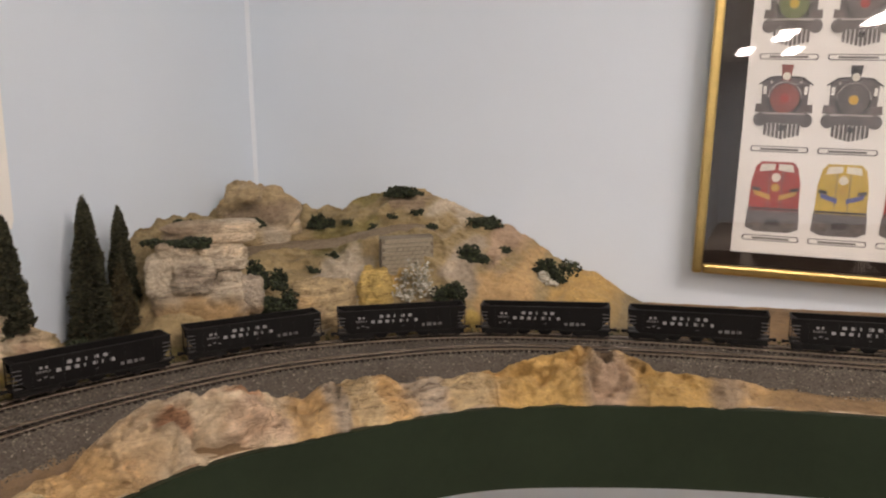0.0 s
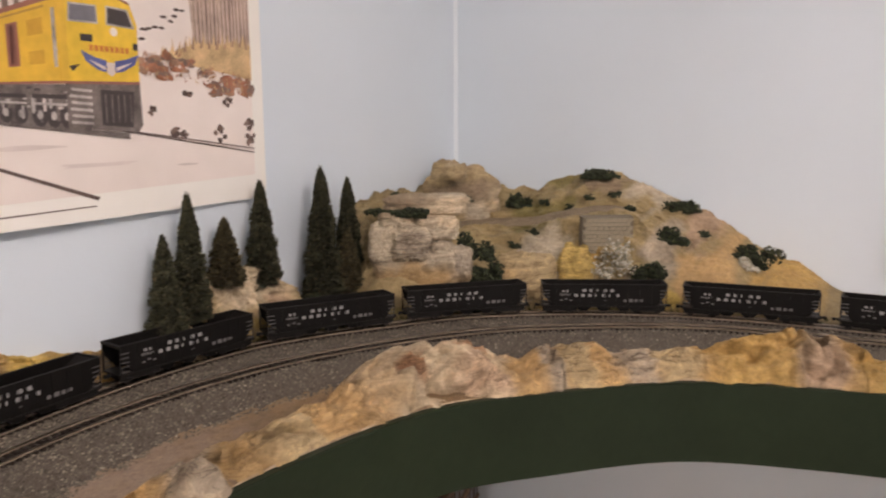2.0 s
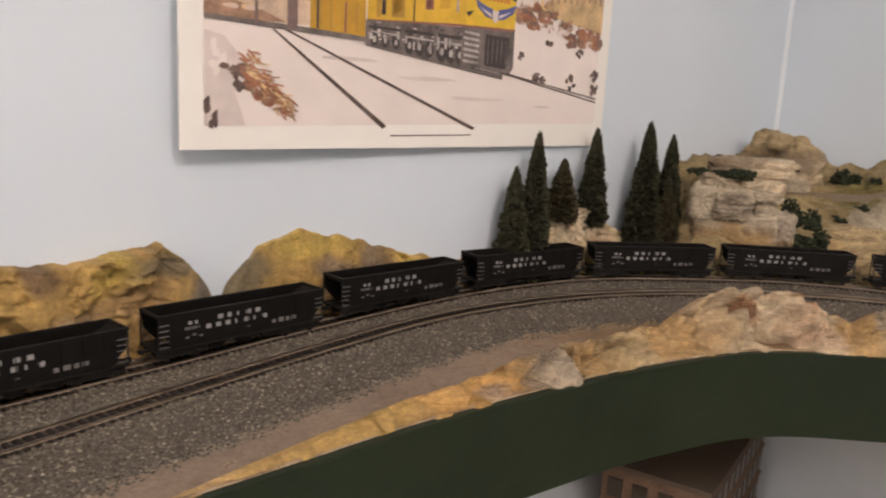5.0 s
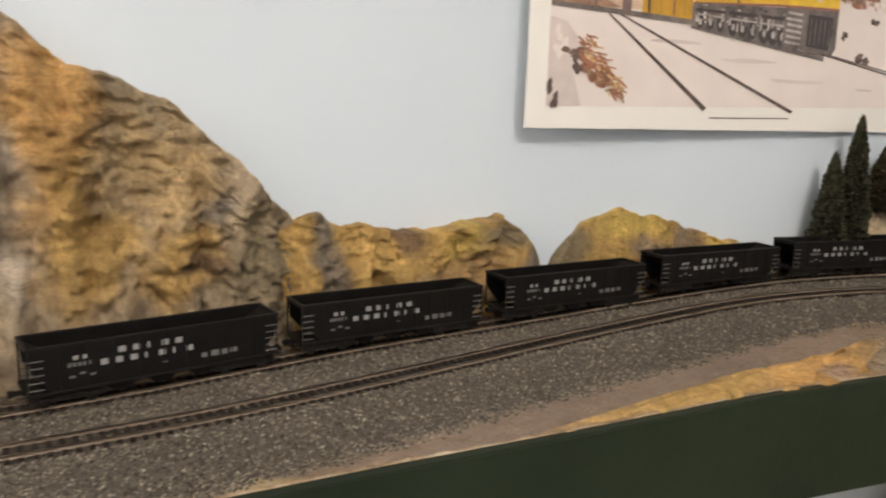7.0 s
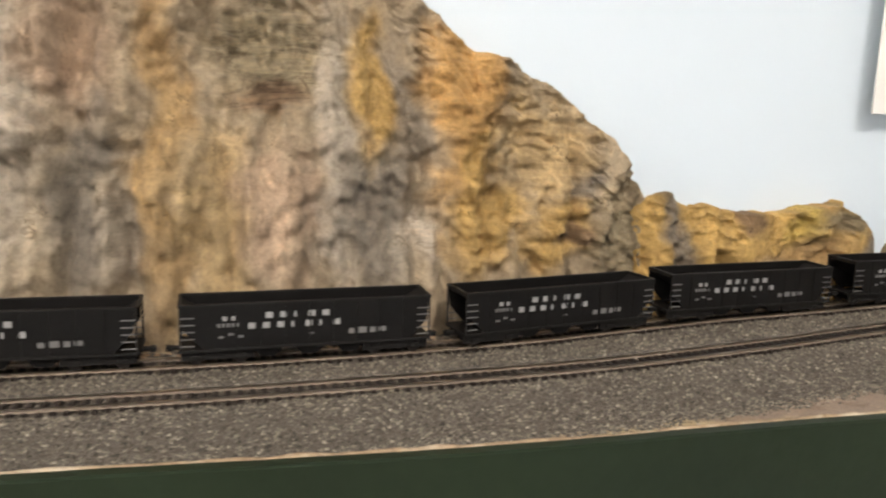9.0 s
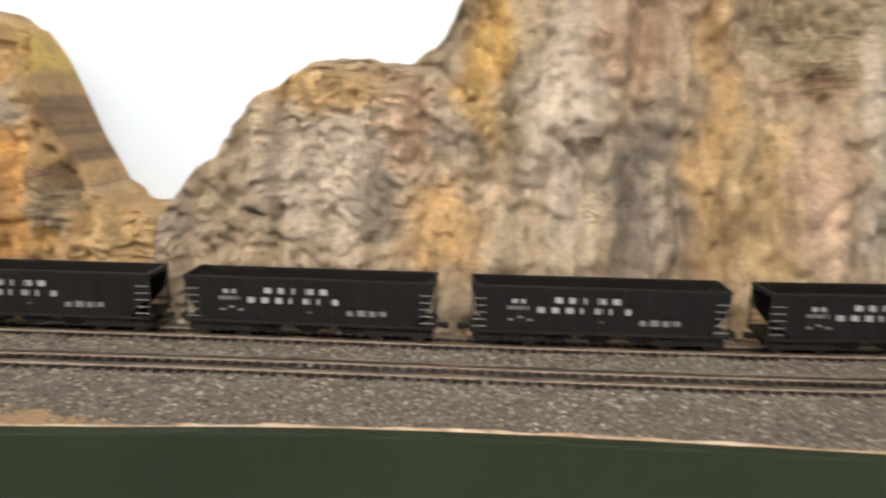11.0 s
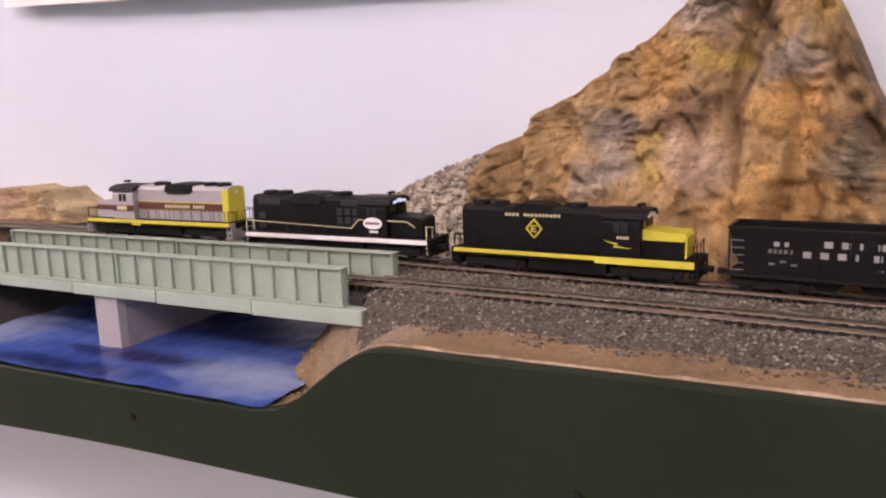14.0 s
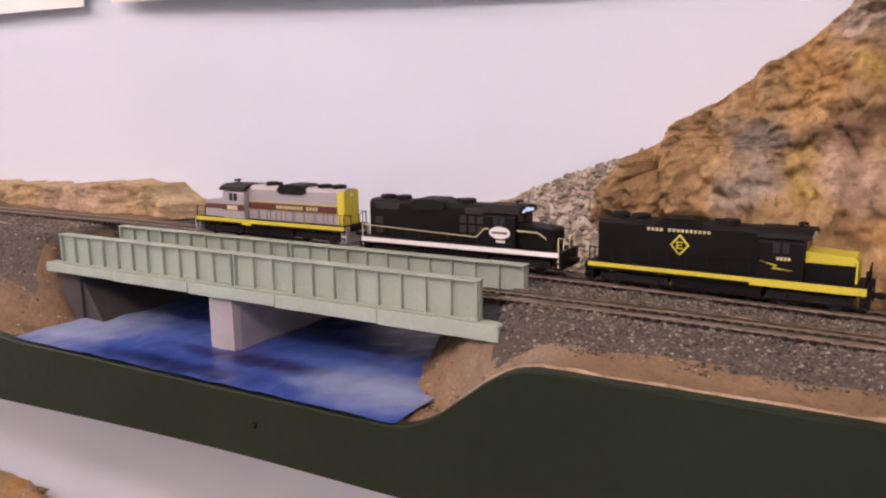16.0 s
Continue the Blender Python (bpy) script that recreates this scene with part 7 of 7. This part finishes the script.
pane = part("glass", boxes((0.008, FW - 0.008, -0.0030, -0.0026, 0.008, FH - 0.008)), mat("picture_pane", gloss_build), frame_ob)
pane.visible_shadow = False
RED, ORANGE, GREYP, LINE = tint("engine_red", (0.40, 0.045, 0.03)), tint("lamp_gold", (0.58, 0.36, 0.06)), tint("engine_grey", (0.14, 0.125, 0.12), size=600, wear=0.5), tint("line_ink", (0.05, 0.045, 0.045))
DARKRED = tint("boiler_red", (0.28, 0.09, 0.07), size=500, wear=0.4)
YEL = tint("engine_yellow", (0.60, 0.42, 0.06))
GREEN_P = tint("engine_green", (0.16, 0.20, 0.08))


def disc(cx, cz, r, n=18, squash=1.0):
    return [(cx + r * math.cos(a), cz + squash * r * math.sin(a)) for a in np.linspace(0, 2 * math.pi, n, endpoint=False)]


def steam_front(cx, z, face, lamp):
    def put(name, outline, level, m):
        flat(frame_ob, name, [(cx + (x - cx) * 1.05, z + (q - z) * 1.12) for x, q in outline], level, m)

    put("cab", [(cx - 0.017, z + 0.017), (cx + 0.017, z + 0.017), (cx + 0.0175, z + 0.042), (cx + 0.011, z + 0.047), (cx - 0.011, z + 0.047), (cx - 0.0175, z + 0.042)], 0.0002, GREYP)
    put("boiler", disc(cx, z + 0.031, 0.0135), 0.0000, LINE)
    put("boiler_face", disc(cx, z + 0.031, 0.0110), -0.0002, face)
    put("number_disc", disc(cx, z + 0.031, 0.0035), -0.0004, lamp)
    put("stack", [(cx - 0.0030, z + 0.044), (cx + 0.0030, z + 0.044), (cx + 0.0045, z + 0.056), (cx - 0.0045, z + 0.056)], 0.0000, face if face is not GREYP else LINE)
    put("headlamp", disc(cx, z + 0.0475, 0.0030), -0.0003, tint("lamp_white", (0.75, 0.72, 0.62)))
    put("beam", [(cx - 0.0200, z + 0.0125), (cx + 0.0200, z + 0.0125), (cx + 0.0200, z + 0.0185), (cx - 0.0200, z + 0.0185)], 0.0000, GREYP)
    for s in (-1, 1):
        put("cylinder", disc(cx + s * 0.0170, z + 0.0150, 0.0052), -0.0002, GREYP)
    for i in range(9):
        x = cx - 0.0135 + i * 0.0031
        d = 0.0030 * (1 - abs(i - 4) / 4)
        put("cowcatcher_bar", [(x, z + 0.0035 - d), (x + 0.0020, z + 0.0035 - d), (x + 0.0022, z + 0.0125), (x - 0.0002, z + 0.0125)], 0.0000, GREYP)
    for s in (-1, 1):
        put("cab_window", [(cx + s * 0.0140, z + 0.034), (cx + s * 0.0165, z + 0.034), (cx + s * 0.0165, z + 0.040), (cx + s * 0.0140, z + 0.040)], -0.0001, PAPER)
        put("roof_edge", [(cx, z + 0.0480), (cx + s * 0.0125, z + 0.0470), (cx + s * 0.0205, z + 0.0415), (cx + s * 0.0200, z + 0.0405), (cx + s * 0.0120, z + 0.0455), (cx, z + 0.0468)], -0.0001, LINE)
        put("valve_gear", [(cx + s * 0.0125, z + 0.0200), (cx + s * 0.0215, z + 0.0205), (cx + s * 0.0210, z + 0.0270), (cx + s * 0.0135, z + 0.0260)], 0.0001, STONEGREY)
        put("marker_lamp", disc(cx + s * 0.0110, z + 0.0430, 0.0013, 8), -0.0004, SILVER)
    put("boiler_rim", [(cx + 0.0128 * math.cos(a), z + 0.031 + 0.0128 * math.sin(a)) for a in np.linspace(0, math.pi, 14)] + [(cx + 0.0119 * math.cos(a), z + 0.031 + 0.0119 * math.sin(a)) for a in np.linspace(math.pi, 0, 14)], -0.0003, SILVER)
    put("step_plate", [(cx - 0.0160, z + 0.0190), (cx + 0.0160, z + 0.0190), (cx + 0.0150, z + 0.0205), (cx - 0.0150, z + 0.0205)], -0.0003, SILVER)
    put("coupler", [(cx - 0.0020, z + 0.0070), (cx + 0.0020, z + 0.0070), (cx + 0.0020, z + 0.0110), (cx - 0.0020, z + 0.0110)], -0.0003, LINE)


def diesel_front(cx, z, main, low, trim):
    def put(name, outline, level, m):
        flat(frame_ob, name, [(cx + (x - cx) * 1.16, z + (q - z) * 1.17) for x, q in outline], level, m)

    put("shell", [(cx - 0.0175, z + 0.010), (cx + 0.0175, z + 0.010), (cx + 0.0170, z + 0.034), (cx + 0.0145, z + 0.046), (cx + 0.0110, z + 0.050), (cx - 0.0110, z + 0.050), (cx - 0.0145, z + 0.046), (cx - 0.0170, z + 0.034)], 0.0002, main)
    for s in (-1, 1):
        put("windscreen", [(cx + s * 0.0012, z + 0.0440), (cx + s * 0.0120, z + 0.0425), (cx + s * 0.0108, z + 0.0480), (cx + s * 0.0012, z + 0.0490)], 0.0000, tint("lamp_white", (0.75, 0.72, 0.62)))
        put("trim_wing", [(cx + s * 0.003, z + 0.0255), (cx + s * 0.0150, z + 0.0290), (cx + s * 0.0140, z + 0.0255), (cx + s * 0.003, z + 0.0215)], -0.0001, trim)
    put("headlamp", disc(cx, z + 0.0385, 0.0032), -0.0001, tint("lamp_white", (0.75, 0.72, 0.62)))
    put("headlamp", disc(cx, z + 0.0310, 0.0030), -0.0001, ORANGE)
    put("pilot", [(cx - 0.0185, z + 0.001), (cx - 0.012, z - 0.002), (cx + 0.012, z - 0.002), (cx + 0.0185, z + 0.001), (cx + 0.0180, z + 0.014), (cx - 0.0180, z + 0.014)], 0.0000, low)
    put("plate", [(cx - 0.0050, z + 0.003), (cx + 0.0050, z + 0.003), (cx + 0.0050, z + 0.008), (cx - 0.0050, z + 0.008)], -0.0002, LINE)
    put("stripe", [(cx - 0.0175, z + 0.0145), (cx + 0.0175, z + 0.0145), (cx + 0.0175, z + 0.0160), (cx - 0.0175, z + 0.0160)], -0.0001, LINE)
    for s in (-1, 1):
        put("side_lamp", [(cx + s * 0.0100, z + 0.0280), (cx + s * 0.0160, z + 0.0290), (cx + s * 0.0160, z + 0.0315), (cx + s * 0.0100, z + 0.0305)], -0.0002, LINE)
        put("pilot_shade", [(cx + s * 0.0080, z + 0.0010), (cx + s * 0.0150, z + 0.0020), (cx + s * 0.0160, z + 0.0080), (cx + s * 0.0080, z + 0.0070)], -0.0001, STONEGREY)
        put("roof_line", [(cx, z + 0.0494), (cx + s * 0.0115, z + 0.0490), (cx + s * 0.0150, z + 0.0455), (cx + s * 0.0143, z + 0.0450), (cx + s * 0.0110, z + 0.0482), (cx, z + 0.0486)], -0.0001, main)
        put("door_line", [(cx + s * 0.0042, z + 0.0160), (cx + s * 0.0048, z + 0.0160), (cx + s * 0.0048, z + 0.0440), (cx + s * 0.0042, z + 0.0440)], 0.00005, low)
    put("pilot_top", [(cx - 0.0180, z + 0.0125), (cx + 0.0180, z + 0.0125), (cx + 0.0180, z + 0.0140), (cx - 0.0180, z + 0.0140)], -0.0001, STONEGREY)


for row in range(6):
    z = 0.0427 + row * 0.0772
    for col in range(7):
        cx = 0.0622 + col * 0.0528
        if row == 0:
            diesel_front(cx, z, (RED, YEL, RED, GREYP, YEL, GREEN_P, RED)[col], GREYP if col != 0 else GREYP, (ORANGE, BLUE, YEL, ORANGE, RED, YEL, ORANGE)[col])
        else:
            steam_front(cx, z, (DARKRED, GREYP, GREEN_P, GREYP, DARKRED)[(row + col) % 5] if (row, col) not in ((1, 0), (1, 1)) else (DARKRED, GREYP)[col], (ORANGE, RED, YEL)[(row + 2 * col) % 3])
        bar = [(cx - 0.0220, z - 0.0105), (cx + 0.0220, z - 0.0105), (cx + 0.0232, z - 0.0080), (cx + 0.0220, z - 0.0055), (cx - 0.0220, z - 0.0055), (cx - 0.0232, z - 0.0080)]
        flat(frame_ob, "caption_frame", bar, 0.0002, LINE)
        flat(frame_ob, "caption_plate", [(cx + (x - cx) * 0.96, z - 0.0080 + (q - z + 0.0080) * 0.72) for x, q in bar], 0.00005, PAPER)
        flat(frame_ob, "caption_bar", [(cx - 0.0150, z - 0.0090), (cx + 0.0150, z - 0.0090), (cx + 0.0150, z - 0.0073), (cx - 0.0150, z - 0.0073)], -0.0001, GREYP)

# two sheets pinned over the bridge, their lower corners lifting
for y0, y1, z0, z1, lift, label in ((-1.07, -0.70, 1.409, 1.390, 0.010, "white sheet pinned over the bridge, lower edge lifting"), (-1.55, -1.105, 1.416, 1.409, 0.006, "second white sheet pinned over the bridge")):
    sheet = thing("poster", label, "poster", "pinned sheets")
    k, m = 24, 10
    yy, tt = np.meshgrid(np.linspace(y0, y1, k), np.linspace(0, 1, m), indexing="ij")
    zz = (z0 + (z1 - z0) * (yy - y0) / (y1 - y0)) * (1 - tt) + 1.72 * tt
    xx = wall_x(yy) + 0.004 + lift * (1 - tt) ** 3 * (0.6 + 0.4 * np.sin(np.pi * (yy - y0) / (y1 - y0)))
    front = np.c_[xx.ravel() + 0.0008, yy.ravel(), zz.ravel()]
    back = np.c_[xx.ravel(), yy.ravel(), zz.ravel()]
    gf = grid_faces(k, m)
    rim = [i * m for i in range(k)] + [(k - 1) * m + j for j in range(1, m)] + [i * m + m - 1 for i in range(k - 2, -1, -1)] + [j for j in range(m - 2, 0, -1)]
    allf = gf.tolist() + (gf[:, ::-1] + k * m).tolist() + [(rim[i], rim[(i + 1) % len(rim)], k * m + rim[(i + 1) % len(rim)], k * m + rim[i]) for i in range(len(rim))]
    ob = link_mesh("sheet", np.vstack([front, back]), allf, PAPER, False)
    ob.parent = sheet

# ---- lower deck under the bench: shelf, tan scenery, a small factory ----
me = bpy.data.meshes.new("shelf")
bm = bmesh.new()
prism(bm, [(-0.425, -1.9), (-0.17, -1.9), (-0.22, -0.9), (-0.28, -0.2), (-0.25, 0.34), (-0.10, 0.50), (0.5, 0.53), (0.5, 0.81), (-0.425, 0.81)], 0.905, 0.925, "z")
bm.to_mesh(me), bm.free()
me.materials.append(PALE_ROCK)
tagged(new("shelf", me), "lower scenery shelf mounted on the wall below the bench", "shelf")
boulder("rock_mound", "low tan hill on the lower shelf", (-0.36, -1.37, 0.925), (0.075, 0.26, 0.085), PALE_ROCK, 12.4, 5)
FACTORY = plain("sooty_brick", (0.15, 0.095, 0.062), 0.85, 0, 0.001, 500, 0.4)
factory = thing("model_factory", "dark brown model factory with rows of windows on the lower shelf", "model building", at=pose(-0.375, 0.60, 0.925, 0, 0, 14))
part("wall", boxes((-0.045, 0.045, -0.10, 0.12, 0, 0.168), bevel=0.0005), FACTORY, factory)
part("roof", boxes((-0.048, 0.048, -0.103, 0.123, 0.1682, 0.173), bevel=0.0008), plain("brown_roofing", (0.10, 0.075, 0.055), 0.9), factory)
PANES = plain("grimy_panes", (0.035, 0.028, 0.022), 0.3)
LEDGE_TRIM = plain("pale_brick_course", (0.24, 0.17, 0.115), 0.85)
for z in (0.040, 0.071, 0.102, 0.133):
    part("string_course", boxes((-0.0465, 0.0465, -0.1015, 0.1215, z, z + 0.0025)), LEDGE_TRIM, factory)
wm = bpy.data.meshes.new("window")
bm = boxes((0.0445, 0.0458, -0.0065, 0.0065, 0, 0.017))
bm.to_mesh(wm), bm.free()
wm.materials.append(PANES)
for r in range(5):
    for c0 in range(10):
        ob = new("window", wm)
        ob.matrix_basis = pose(0, -0.088 + c0 * 0.0215, 0.018 + r * 0.031)
        ob.parent = factory
wm2 = bpy.data.meshes.new("window")
bm = boxes((-0.0065, 0.0065, -0.1012, -0.0995, 0, 0.017))
bm.to_mesh(wm2), bm.free()
wm2.materials.append(PANES)
for r in range(5):
    for c0 in range(4):
        ob = new("window", wm2)
        ob.matrix_basis = pose(-0.033 + c0 * 0.022, 0, 0.018 + r * 0.031)
        ob.parent = factory
